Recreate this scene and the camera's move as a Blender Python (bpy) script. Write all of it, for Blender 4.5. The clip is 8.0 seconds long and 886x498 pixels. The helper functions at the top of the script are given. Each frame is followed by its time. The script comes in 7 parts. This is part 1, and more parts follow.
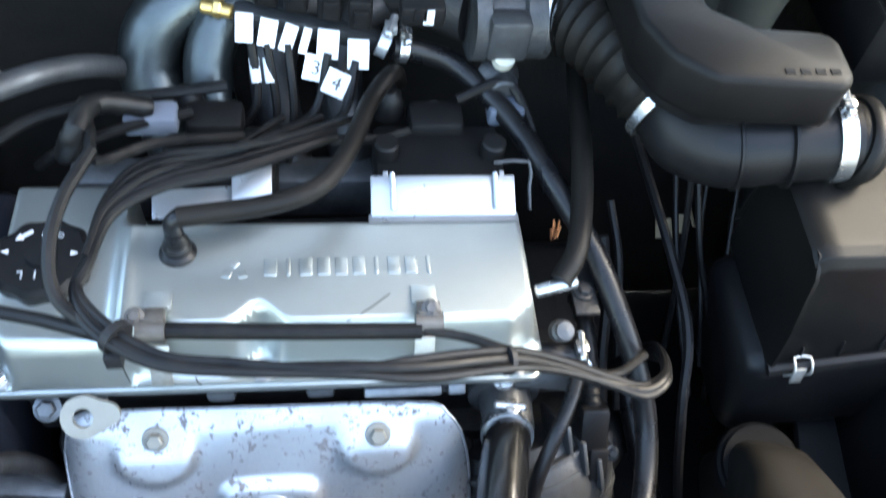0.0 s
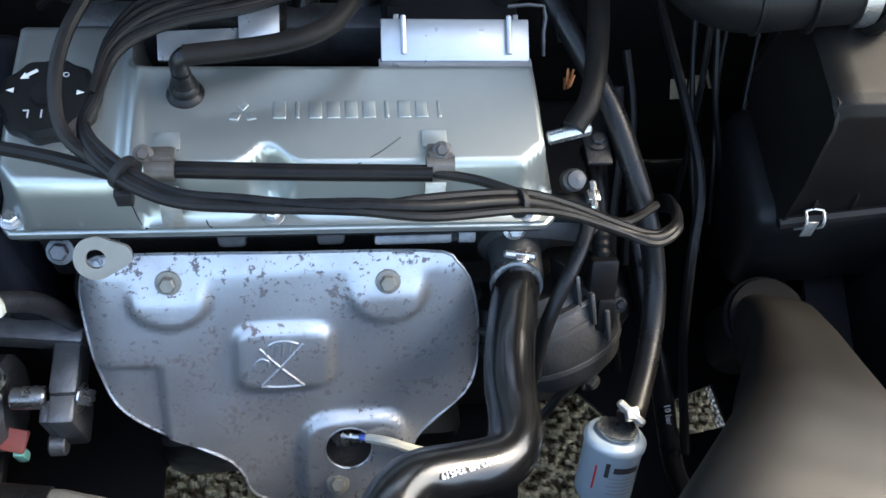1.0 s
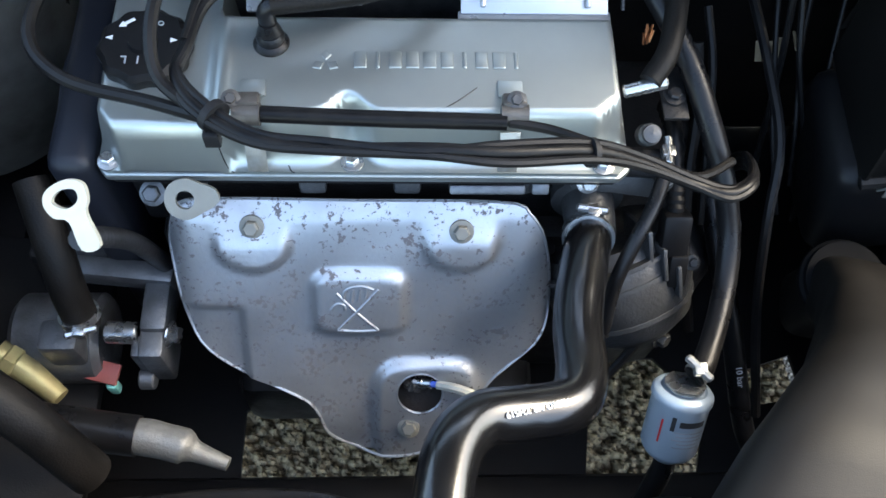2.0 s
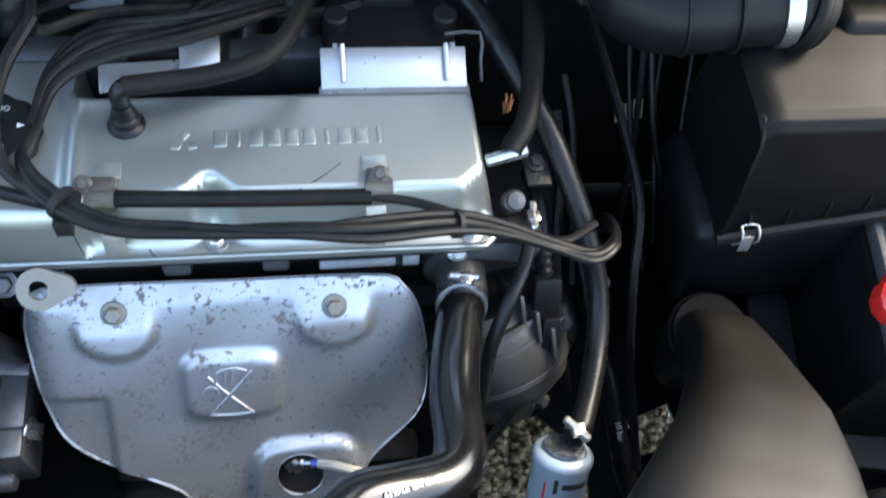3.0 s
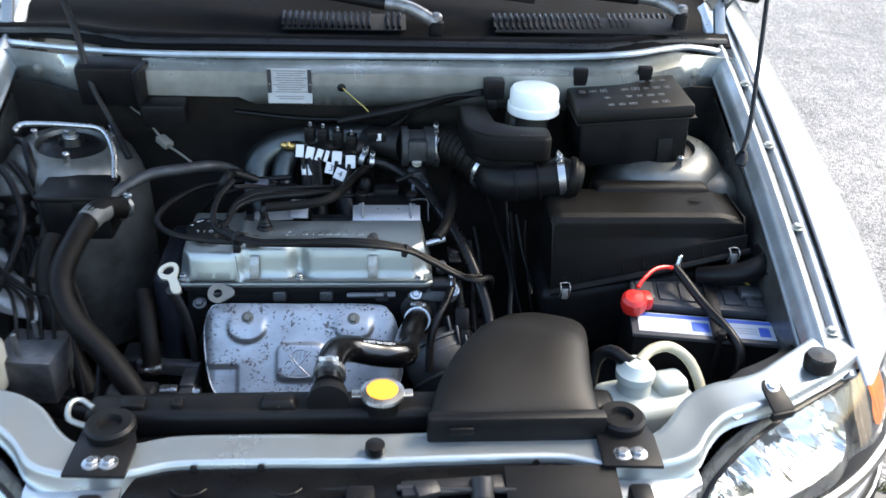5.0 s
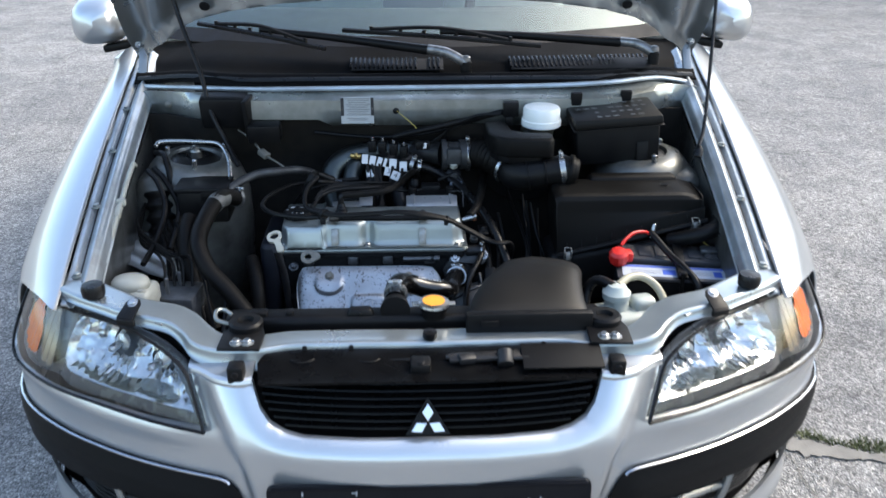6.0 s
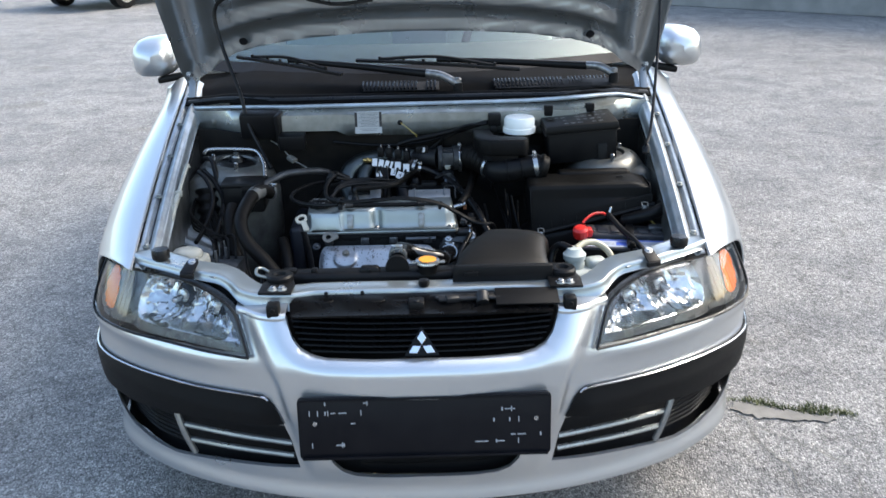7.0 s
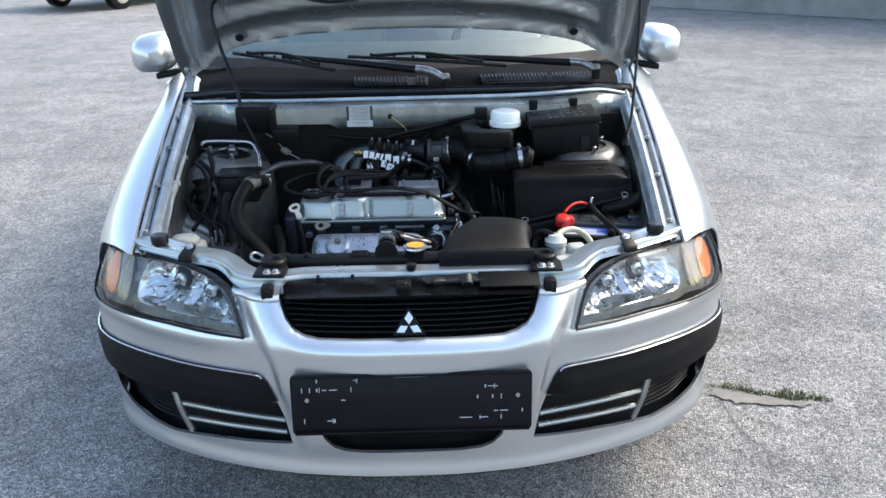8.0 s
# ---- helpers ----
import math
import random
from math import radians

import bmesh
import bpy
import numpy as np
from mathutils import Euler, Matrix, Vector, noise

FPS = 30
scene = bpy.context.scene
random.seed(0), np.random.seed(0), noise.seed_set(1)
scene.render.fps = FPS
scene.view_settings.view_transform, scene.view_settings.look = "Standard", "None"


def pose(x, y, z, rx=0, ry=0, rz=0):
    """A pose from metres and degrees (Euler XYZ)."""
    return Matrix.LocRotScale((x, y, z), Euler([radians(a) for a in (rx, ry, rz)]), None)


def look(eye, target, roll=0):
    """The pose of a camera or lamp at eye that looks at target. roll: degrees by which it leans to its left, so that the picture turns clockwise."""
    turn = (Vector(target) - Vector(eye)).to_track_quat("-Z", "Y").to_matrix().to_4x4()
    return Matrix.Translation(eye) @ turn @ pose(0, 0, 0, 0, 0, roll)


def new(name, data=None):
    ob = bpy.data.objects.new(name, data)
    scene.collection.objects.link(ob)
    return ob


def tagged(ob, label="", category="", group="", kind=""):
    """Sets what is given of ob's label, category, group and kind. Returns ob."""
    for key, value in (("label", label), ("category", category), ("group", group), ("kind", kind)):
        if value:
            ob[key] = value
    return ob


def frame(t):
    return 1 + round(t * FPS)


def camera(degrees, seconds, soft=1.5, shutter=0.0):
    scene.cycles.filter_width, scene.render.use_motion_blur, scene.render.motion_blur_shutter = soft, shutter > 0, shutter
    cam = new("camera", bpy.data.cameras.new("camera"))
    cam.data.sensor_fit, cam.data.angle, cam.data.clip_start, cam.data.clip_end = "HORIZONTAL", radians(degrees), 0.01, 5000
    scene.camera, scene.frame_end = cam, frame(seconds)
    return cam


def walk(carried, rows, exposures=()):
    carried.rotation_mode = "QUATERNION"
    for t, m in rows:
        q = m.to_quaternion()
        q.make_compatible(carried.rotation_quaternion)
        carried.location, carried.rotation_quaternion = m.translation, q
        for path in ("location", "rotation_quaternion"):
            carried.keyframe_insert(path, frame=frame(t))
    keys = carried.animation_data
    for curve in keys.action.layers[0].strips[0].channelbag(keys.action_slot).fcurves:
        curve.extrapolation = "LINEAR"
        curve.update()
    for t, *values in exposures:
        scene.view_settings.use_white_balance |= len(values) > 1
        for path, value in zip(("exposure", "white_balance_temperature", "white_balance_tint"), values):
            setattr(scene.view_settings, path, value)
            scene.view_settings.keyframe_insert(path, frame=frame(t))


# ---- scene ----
cam = camera(52.3, 8.0, shutter=0.35)
PATH = [
    (0, (-0.078, -0.03, 1.33), (0.205, 1.104, -0.293), 10.4),
    (0.5, (-0.081, -0.057, 1.31), (0.216, 0.934, -0.401), 13.1),
    (1, (-0.08, -0.054, 1.309), (0.18, 0.872, -0.445), 12.3),
    (1.2, (-0.087, -0.061, 1.308), (0.151, 0.856, -0.453), 11.4),
    (2.3, (-0.073, -0.08, 1.315), (-0.018, 0.803, -0.478), 3.4),
    (2.5, (-0.079, -0.073, 1.311), (0.112, 0.813, -0.472), 9.7),
    (3, (-0.059, -0.068, 1.317), (0.262, 0.914, -0.395), 12.9),
    (3.5, (-0.039, -0.136, 1.364), (0.23, 1.081, -0.2), 9.8),
    (4, (-0.054, -0.393, 1.422), (0.189, 1.13, 0.149), 4.5),
    (4.2, (-0.069, -0.506, 1.445), (0.214, 1.07, 0.246), 5.2),
    (5.3, (0.027, -1.099, 1.508), (0.111, 0.677, 0.593), 1.3),
    (5.5, (0.018, -1.193, 1.517), (0.084, 0.612, 0.658), 0.9),
    (6, (-0.027, -1.483, 1.511), (0.046, 0.34, 0.692), 0.1),
    (6.3, (-0.021, -1.619, 1.518), (0.067, 0.202, 0.696), 0),
    (6.5, (-0.011, -1.709, 1.522), (0.066, 0.136, 0.754), -0.1),
    (6.7, (0.001, -1.813, 1.517), (0.051, 0.056, 0.809), -0.5),
    (7, (0.017, -1.956, 1.504), (0.049, -0.083, 0.802), -1.1),
    (7.5, (0.03, -2.044, 1.5), (0.078, -0.174, 0.793), -1.2),
    (8, (0.034, -2.06, 1.501), (0.077, -0.186, 0.804), -0.9),
]
EXPOSURES = [(0.0, 4.16, 7100, 4), (0.5, 3.81, 7050, 5), (1.0, 3.38, 7050, 5), (2.5, 3.41, 7050, 5), (3.0, 3.46, 7000, 5), (3.5, 3.51, 7000, 5), (4.0, 3.46, 6950, 6), (5.5, 2.22, 6650, 6), (6.5, 2.03, 6600, 6), (7.5, 2.03, 6650, 6), (8.0, 2.06, 6650, 6)]
walk(cam, [(t, look(eye, target, roll)) for t, eye, target, roll in PATH], EXPOSURES)

# ---- light ----
SUN_EL, SUN_AZ = 47.0, 68.0          # degrees above the horizon, degrees from +y towards +x
world = bpy.data.worlds.new("sky")
scene.world = world
world.use_nodes = True
wn = world.node_tree.nodes
wn.clear()
sky = wn.new("ShaderNodeTexSky")
sky.sky_type = "NISHITA"
sky.sun_disc = False
sky.sun_elevation, sky.sun_rotation = radians(SUN_EL), radians(SUN_AZ)
sky.air_density, sky.dust_density, sky.ozone_density = 1.0, 2.5, 1.0
back = wn.new("ShaderNodeBackground")
back.inputs["Strength"].default_value = 0.15
wout = wn.new("ShaderNodeOutputWorld")
world.node_tree.links.new(sky.outputs[0], back.inputs[0])
world.node_tree.links.new(back.outputs[0], wout.inputs[0])
sun = new("sun", bpy.data.lights.new("sun", "SUN"))
sun.data.energy, sun.data.angle, sun.data.color = 0.74, radians(20), (1.0, 0.92, 0.81)
sun.matrix_world = look((0, 0, 0), (-math.sin(radians(SUN_AZ)) * math.cos(radians(SUN_EL)), -math.cos(radians(SUN_AZ)) * math.cos(radians(SUN_EL)), -math.sin(radians(SUN_EL))))

# ---- building helpers ----
from mathutils.geometry import delaunay_2d_cdt

WORLD = {}


def bm_of(verts, faces, flip=True):
    bm = bmesh.new()
    vs = [bm.verts.new(v) for v in verts]
    for f in faces:
        try:
            bm.faces.new([vs[i] for i in f])
        except ValueError:
            pass
    if flip:
        bmesh.ops.recalc_face_normals(bm, faces=bm.faces[:])
    return bm


def join(*bms):
    """Several bmeshes as one."""
    verts, faces = [], []
    for b in bms:
        b.verts.index_update()
        n = len(verts)
        verts += [v.co.copy() for v in b.verts]
        faces += [[n + v.index for v in f.verts] for f in b.faces]
        b.free()
    return bm_of(verts, faces, flip=False)


def moved(bm, m):
    bmesh.ops.transform(bm, matrix=m, verts=bm.verts[:])
    return bm


def thing(name, at, label, category, group="", kind=""):
    e = new(name)
    e.location, e.empty_display_size = at, 0.03
    WORLD[e.name] = Vector(at)
    return tagged(e, label, category, group, kind)


def part(name, bm, material, parent=None, label="", smooth=38, category="", group="", kind=""):
    """One mesh object under a thing or a part (or a thing of its own where there is no parent)."""
    cs = [v.co for v in bm.verts]
    lo = Vector([min(c[i] for c in cs) for i in range(3)])
    hi = Vector([max(c[i] for c in cs) for i in range(3)])
    base = Vector(((lo.x + hi.x) / 2, (lo.y + hi.y) / 2, lo.z))
    for v in bm.verts:
        v.co -= base
    me = bpy.data.meshes.new(name)
    bm.to_mesh(me)
    bm.free()
    for m in material if isinstance(material, (list, tuple)) else [material]:
        me.materials.append(m)
    me.polygons.foreach_set("use_smooth", [smooth > 0] * len(me.polygons))
    if 0 < smooth < 180:
        me.set_sharp_from_angle(angle=radians(smooth))
    ob = new(name, me)
    if parent is None:
        ob.location = base
    else:
        ob.parent = parent
        ob.location = base - WORLD[parent.name]
    WORLD[ob.name] = base
    return tagged(ob, label, category, group, kind)


def spline(points, n=6):
    p = [Vector(q) for q in points]
    if len(p) < 3:
        return p
    q = [2 * p[0] - p[1], *p, 2 * p[-1] - p[-2]]
    out = []
    for i in range(1, len(q) - 2):
        a, b, c, d = q[i - 1:i + 3]
        for k in range(n):
            t = k / n
            out.append(0.5 * (2 * b + (c - a) * t + (2 * a - 5 * b + 4 * c - d) * t * t + (3 * b - a - 3 * c + d) * t ** 3))
    out.append(p[-1])
    return out


def tube(points, r, seg=10, n=6, hollow=False, wave=None):
    """A round tube along a smooth line; r is one radius or one for each given point; wave(k): a factor on it."""
    line = spline(points, n)
    m = len(line)
    rad = [r] * m if not isinstance(r, (list, tuple)) else [float(a) for a in np.interp(np.linspace(0, len(r) - 1, m), range(len(r)), r)]
    if wave:
        rad = [a * wave(k) for k, a in enumerate(rad)]
    verts, faces = [], []
    up = None
    for k, p in enumerate(line):
        t = (line[min(k + 1, m - 1)] - line[max(k - 1, 0)]).normalized()
        if up is None:
            up = Vector((0, 0, 1)) if abs(t.z) < 0.9 else Vector((1, 0, 0))
        up = (up - t * up.dot(t)).normalized()
        side = t.cross(up)
        verts += [p + rad[k] * (math.cos(a) * up + math.sin(a) * side) for a in (2 * math.pi * j / seg for j in range(seg))]
        if k:
            o = (k - 1) * seg
            faces += [(o + j, o + (j + 1) % seg, o + seg + (j + 1) % seg, o + seg + j) for j in range(seg)]
    if not hollow:
        faces += [tuple(range(seg)), tuple(range((m - 1) * seg, m * seg))]
    return bm_of(verts, faces)


def lathe(profile, p0, axis=(0, 0, 1), seg=24, ripple=None):
    """Turns (distance along the axis, radius) round the axis from p0. ripple(angle): a factor on the radius."""
    z = Vector(axis).normalized()
    x = z.orthogonal().normalized()
    y = z.cross(x)
    verts, faces = [], []
    for d, r in profile:
        for j in range(seg):
            a = 2 * math.pi * j / seg
            rr = max(r, 1e-5) * (ripple(a) if ripple else 1)
            verts.append(Vector(p0) + z * d + rr * (math.cos(a) * x + math.sin(a) * y))
    for k in range(len(profile) - 1):
        o = k * seg
        faces += [(o + j, o + (j + 1) % seg, o + seg + (j + 1) % seg, o + seg + j) for j in range(seg)]
    if profile[0][1] > 1e-4:
        faces.append(tuple(range(seg)))
    if profile[-1][1] > 1e-4:
        faces.append(tuple(range((len(profile) - 1) * seg, len(profile) * seg)))
    return bm_of(verts, faces)


def rod(p0, p1, r, r1=None, seg=20, bev=0.0015):
    p0, p1 = Vector(p0), Vector(p1)
    d, r1 = (p1 - p0).length, r if r1 is None else r1
    return lathe([(0, r - bev), (bev, r), (d - bev, r1), (d, r1 - bev)], p0, p1 - p0, seg)


def turn(rx=0, ry=0, rz=0):
    return Euler([radians(a) for a in (rx, ry, rz)]).to_matrix().to_4x4()


def box(c, s, bev=0.003, rot=(0, 0, 0), seg=2, top=(1, 1)):
    """A box about c of size s, bevelled; top: how far the upper face shrinks."""
    bm = bmesh.new()
    bmesh.ops.create_cube(bm, size=1.0)
    for v in bm.verts:
        k = top if v.co.z > 0 else (1, 1)
        v.co = Vector((v.co.x * s[0] * k[0], v.co.y * s[1] * k[1], v.co.z * s[2]))
    if bev:
        bmesh.ops.bevel(bm, geom=bm.edges[:], offset=min(bev, 0.45 * min(s)), segments=seg, affect="EDGES", profile=0.5)
    return moved(bm, Matrix.Translation(c) @ turn(*rot))


def prism(poly, h, m=None, bev=0.0):
    """A polygon of the xy plane, drawn up by h and set at the pose m."""
    n = len(poly)
    bm = bm_of([(x, y, 0) for x, y in poly] + [(x, y, h) for x, y in poly],
               [tuple(range(n)), tuple(range(n, 2 * n))] + [(i, (i + 1) % n, n + (i + 1) % n, n + i) for i in range(n)])
    if bev:
        bmesh.ops.bevel(bm, geom=bm.edges[:], offset=bev, segments=2, affect="EDGES", profile=0.5)
    return moved(bm, m) if m else bm


def rounded(x0, y0, x1, y1, r, n=5):
    out = []
    for cx, cy, a in ((x1 - r, y1 - r, 0), (x0 + r, y1 - r, 90), (x0 + r, y0 + r, 180), (x1 - r, y0 + r, 270)):
        out += [(cx + r * math.cos(radians(a + 90 * k / n)), cy + r * math.sin(radians(a + 90 * k / n))) for k in range(n + 1)]
    return out


def circle(cx, cy, r, n=20):
    return [(cx + r * math.cos(2 * math.pi * k / n), cy + r * math.sin(2 * math.pi * k / n)) for k in range(n)]


def smooth2(points, n=4):
    """A closed outline, rounded through its points."""
    p = [Vector((*q, 0)) for q in points]
    out = []
    for i in range(len(p)):
        a, b, c, d = (p[(i + k - 1) % len(p)] for k in range(4))
        for k in range(n):
            t = k / n
            v = 0.5 * (2 * b + (c - a) * t + (2 * a - 5 * b + 4 * c - d) * t * t + (3 * b - a - 3 * c + d) * t ** 3)
            out.append((v.x, v.y))
    return out


def inside(x, y, poly):
    poly = np.asarray(poly)
    x, y = np.asarray(x), np.asarray(y)
    odd = np.zeros(x.shape, bool)
    for (x0, y0), (x1, y1) in zip(poly, np.roll(poly, -1, 0)):
        if y0 != y1:
            odd ^= ((y0 > y) != (y1 > y)) & (x < (x1 - x0) * (y - y0) / (y1 - y0) + x0)
    return odd


def split(poly, step):
    out = []
    for (x0, y0), (x1, y1) in zip(poly, list(poly[1:]) + [poly[0]]):
        k = max(1, math.ceil(math.hypot(x1 - x0, y1 - y0) / step))
        out += [(x0 + (x1 - x0) * i / k, y0 + (y1 - y0) * i / k) for i in range(k)]
    return out


def sheet(outer, f, holes=(), step=0.02, thick=None):
    """A curved sheet: the flat outline with its holes, carried into space by f(u, v); thick: the way to its back face."""
    loops = [split(outer, step)] + [split(h, step) for h in holes]
    rim = np.array([p for lp in loops for p in lp])
    lo, hi = rim.min(0), rim.max(0)
    gx, gy = np.meshgrid(np.arange(lo[0] + step / 2, hi[0], step), np.arange(lo[1] + step / 2, hi[1], step))
    gx, gy = gx.ravel(), gy.ravel()
    ok = inside(gx, gy, loops[0])
    for h in loops[1:]:
        ok &= ~inside(gx, gy, h)
    gx, gy = gx[ok], gy[ok]
    if len(gx):
        near = np.min((gx[:, None] - rim[None, :, 0]) ** 2 + (gy[:, None] - rim[None, :, 1]) ** 2, axis=1)
        gx, gy = gx[near > (0.4 * step) ** 2], gy[near > (0.4 * step) ** 2]
    edges, k = [], 0
    for lp in loops:
        edges += [(k + i, k + (i + 1) % len(lp)) for i in range(len(lp))]
        k += len(lp)
    pts = [Vector(p) for p in rim] + [Vector(p) for p in zip(gx, gy)]
    vs, _, fs, *_ = delaunay_2d_cdt(pts, edges, [], 0, 1e-6)
    cx = np.array([sum(vs[i].x for i in t) / 3 for t in fs])
    cy = np.array([sum(vs[i].y for i in t) / 3 for t in fs])
    ok = inside(cx, cy, loops[0])
    for h in loops[1:]:
        ok &= ~inside(cx, cy, h)
    fs = [tuple(t) for t, good in zip(fs, ok) if good]
    used = sorted({i for t in fs for i in t})
    new_of = {i: k for k, i in enumerate(used)}
    verts = [Vector(f(vs[i].x, vs[i].y)) for i in used]
    faces = [tuple(new_of[i] for i in t) for t in fs]
    if thick is None:
        return bm_of(verts, faces)
    n = len(verts)
    off = Vector(thick)
    sides = set()
    for t in faces:
        for a, b in ((t[0], t[1]), (t[1], t[2]), (t[2], t[0])):
            if (b, a) in sides:
                sides.discard((b, a))
            else:
                sides.add((a, b))
    faces = faces + [tuple(n + i for i in reversed(t)) for t in faces] + [(b, a, n + a, n + b) for a, b in sorted(sides)]
    return bm_of(verts + [v + off for v in verts], faces)


def words(text, size, m, depth=0.0006):
    """Letters of the built-in font as a mesh, centred, in the xy plane of the pose m."""
    cu = bpy.data.curves.new("words", "FONT")
    cu.body, cu.size, cu.extrude, cu.align_x, cu.align_y, cu.resolution_u = text, size, depth, "CENTER", "CENTER", 3
    ob = new("words", cu)
    me = bpy.data.meshes.new_from_object(ob)
    bpy.data.objects.remove(ob)
    bm = bmesh.new()
    bm.from_mesh(me)
    bpy.data.meshes.remove(me)
    return moved(bm, m)


def bolt(at, axis=(0, 0, 1), r=0.006, h=0.006):
    """A hexagon head on its washer flange."""
    a = Vector(axis).normalized()
    at = Vector(at)
    return join(lathe([(0, r * 1.55), (0.0015, r * 1.5), (0.0022, r)], at, a, 18),
                lathe([(0.002, r), (h - 0.001, r), (h, r * 0.82)], at, a, 6))


def ss(a, b, x):
    t = min(1.0, max(0.0, (x - a) / (b - a)))
    return t * t * (3 - 2 * t)


def bump(x, c, w):
    return math.exp(-((x - c) / w) ** 2)


# ---- materials ----
def material(name, color, rough=0.5, metal=0.0, second=None, scale=40.0, amount=0.5, fine=400.0, relief=0.05, rough_var=0.15,
             coat=0.0, spec=0.5, spots=None, spot_scale=60.0, spot_at=0.62, spot_rough=0.8, stretch=None, transmission=0.0, ior=1.45, spot_metal=0.0, spot_patch=0.0, spot_high=None):
    """A surface with two scales of variation: broad patches towards a second colour and fine grain in gloss and relief; spots: a third colour in blotches."""
    mt = bpy.data.materials.new(name)
    mt.use_nodes = True
    nt = mt.node_tree
    n, l = nt.nodes, nt.links
    b = n["Principled BSDF"]
    co = n.new("ShaderNodeTexCoord")
    src = co.outputs["Object"]
    if stretch:
        mp = n.new("ShaderNodeMapping")
        mp.inputs["Scale"].default_value = stretch
        l.new(src, mp.inputs[0])
        src = mp.outputs[0]

    def noise_at(sc, detail=4.0, rgh=0.55):
        t = n.new("ShaderNodeTexNoise")
        t.inputs["Scale"].default_value, t.inputs["Detail"].default_value, t.inputs["Roughness"].default_value = sc, detail, rgh
        l.new(src, t.inputs["Vector"])
        return t.outputs["Fac"]

    def ranged(fac, a, c, lo, hi):
        t = n.new("ShaderNodeMapRange")
        for k, v in zip(("From Min", "From Max", "To Min", "To Max"), (a, c, lo, hi)):
            t.inputs[k].default_value = v
        l.new(fac, t.inputs["Value"])
        return t.outputs[0]

    def mix(fac, c0, c1):
        t = n.new("ShaderNodeMix")
        t.data_type = "RGBA"
        l.new(fac, t.inputs[0])
        for sock, c in ((t.inputs[6], c0), (t.inputs[7], c1)):
            if isinstance(c, tuple):
                sock.default_value = (*c, 1)
            else:
                l.new(c, sock)
        return t.outputs[2]

    second = second or tuple(0.75 * c for c in color)
    broad, grain = noise_at(scale), noise_at(fine, 3.0)
    col = mix(ranged(broad, 0.35, 0.7, 0.0, amount), tuple(color), tuple(second))
    rg = ranged(broad, 0.3, 0.7, max(0.02, rough - rough_var / 2), min(1, rough + rough_var / 2))
    if spots:
        speck = noise_at(spot_scale, 6.0, 0.65)
        shift = []
        if spot_patch:                  # specks gather in patches
            shift.append(ranged(noise_at(spot_patch, 2.0), 0.35, 0.65, -0.10, 0.06))
        if spot_high:                   # and along the upper edge: heights from, to, and how much more
            sep = n.new("ShaderNodeSeparateXYZ")
            l.new(co.outputs["Object"], sep.inputs[0])
            shift.append(ranged(sep.outputs["Z"], spot_high[0], spot_high[1], 0.0, spot_high[2]))
        for extra in shift:
            t = n.new("ShaderNodeMath")
            l.new(speck, t.inputs[0])
            l.new(extra, t.inputs[1])
            speck = t.outputs[0]
        sp = ranged(speck, spot_at, spot_at + 0.035, 0.0, 1.0)
        col = mix(sp, col, tuple(spots))
        t = n.new("ShaderNodeMix")
        l.new(sp, t.inputs[0])
        l.new(rg, t.inputs[2])
        t.inputs[3].default_value = spot_rough
        rg = t.outputs[0]
        l.new(ranged(sp, 0, 1, metal, spot_metal), b.inputs["Metallic"])
    else:
        b.inputs["Metallic"].default_value = metal
    l.new(col, b.inputs["Base Color"])
    l.new(rg, b.inputs["Roughness"])
    b.inputs["Coat Weight"].default_value, b.inputs["Coat Roughness"].default_value = coat, 0.06
    b.inputs["Specular IOR Level"].default_value, b.inputs["IOR"].default_value = spec, ior
    b.inputs["Transmission Weight"].default_value = transmission
    if relief:
        bp = n.new("ShaderNodeBump")
        bp.inputs["Strength"].default_value, bp.inputs["Distance"].default_value = relief, 0.002
        l.new(grain, bp.inputs["Height"])
        l.new(bp.outputs[0], b.inputs["Normal"])
    return mt


PAINT = material("silver_paint", (0.50, 0.515, 0.527), 0.30, 0.80, (0.47, 0.484, 0.492), 3, 0.6, 900, 0.02, 0.06, coat=0.8)
BAY_PAINT = material("dusty_silver_paint", (0.33, 0.352, 0.338), 0.34, 0.75, (0.15, 0.15, 0.134), 12, 0.85, 300, 0.08, 0.2, coat=0.3)
# darker copies of the bay paint: grime plus the bay's shade in the colour
TOWER = material("dusty_shaded_tower_paint", (0.175, 0.180, 0.170), 0.38, 0.6, (0.05, 0.047, 0.04), 12, 0.9, 250, 0.12, 0.25, coat=0.15)
APRON = material("grimy_shaded_apron_paint", (0.17, 0.175, 0.17), 0.34, 0.65, (0.045, 0.042, 0.037), 9, 0.95, 200, 0.12, 0.25, coat=0.2)
SLAM = material("front_panel_paint", (0.34, 0.372, 0.384), 0.31, 0.75, (0.28, 0.308, 0.312), 8, 0.7, 500, 0.03, 0.1, coat=0.4)
HOOD_PAINT = material("hood_inner_paint", (0.25, 0.258, 0.26), 0.31, 0.72, (0.19, 0.194, 0.192), 9, 0.7, 400, 0.05, 0.15, coat=0.3)
# blacks and bay metals kept below true values, standing in for the bay's shade
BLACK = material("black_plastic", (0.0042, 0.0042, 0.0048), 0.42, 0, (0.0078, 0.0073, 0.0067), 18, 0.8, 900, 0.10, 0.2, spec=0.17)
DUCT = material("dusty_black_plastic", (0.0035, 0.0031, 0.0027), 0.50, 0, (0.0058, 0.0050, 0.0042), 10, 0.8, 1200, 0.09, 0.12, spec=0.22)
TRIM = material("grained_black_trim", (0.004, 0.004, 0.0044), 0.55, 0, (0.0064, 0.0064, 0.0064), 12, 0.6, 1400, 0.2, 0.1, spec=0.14)
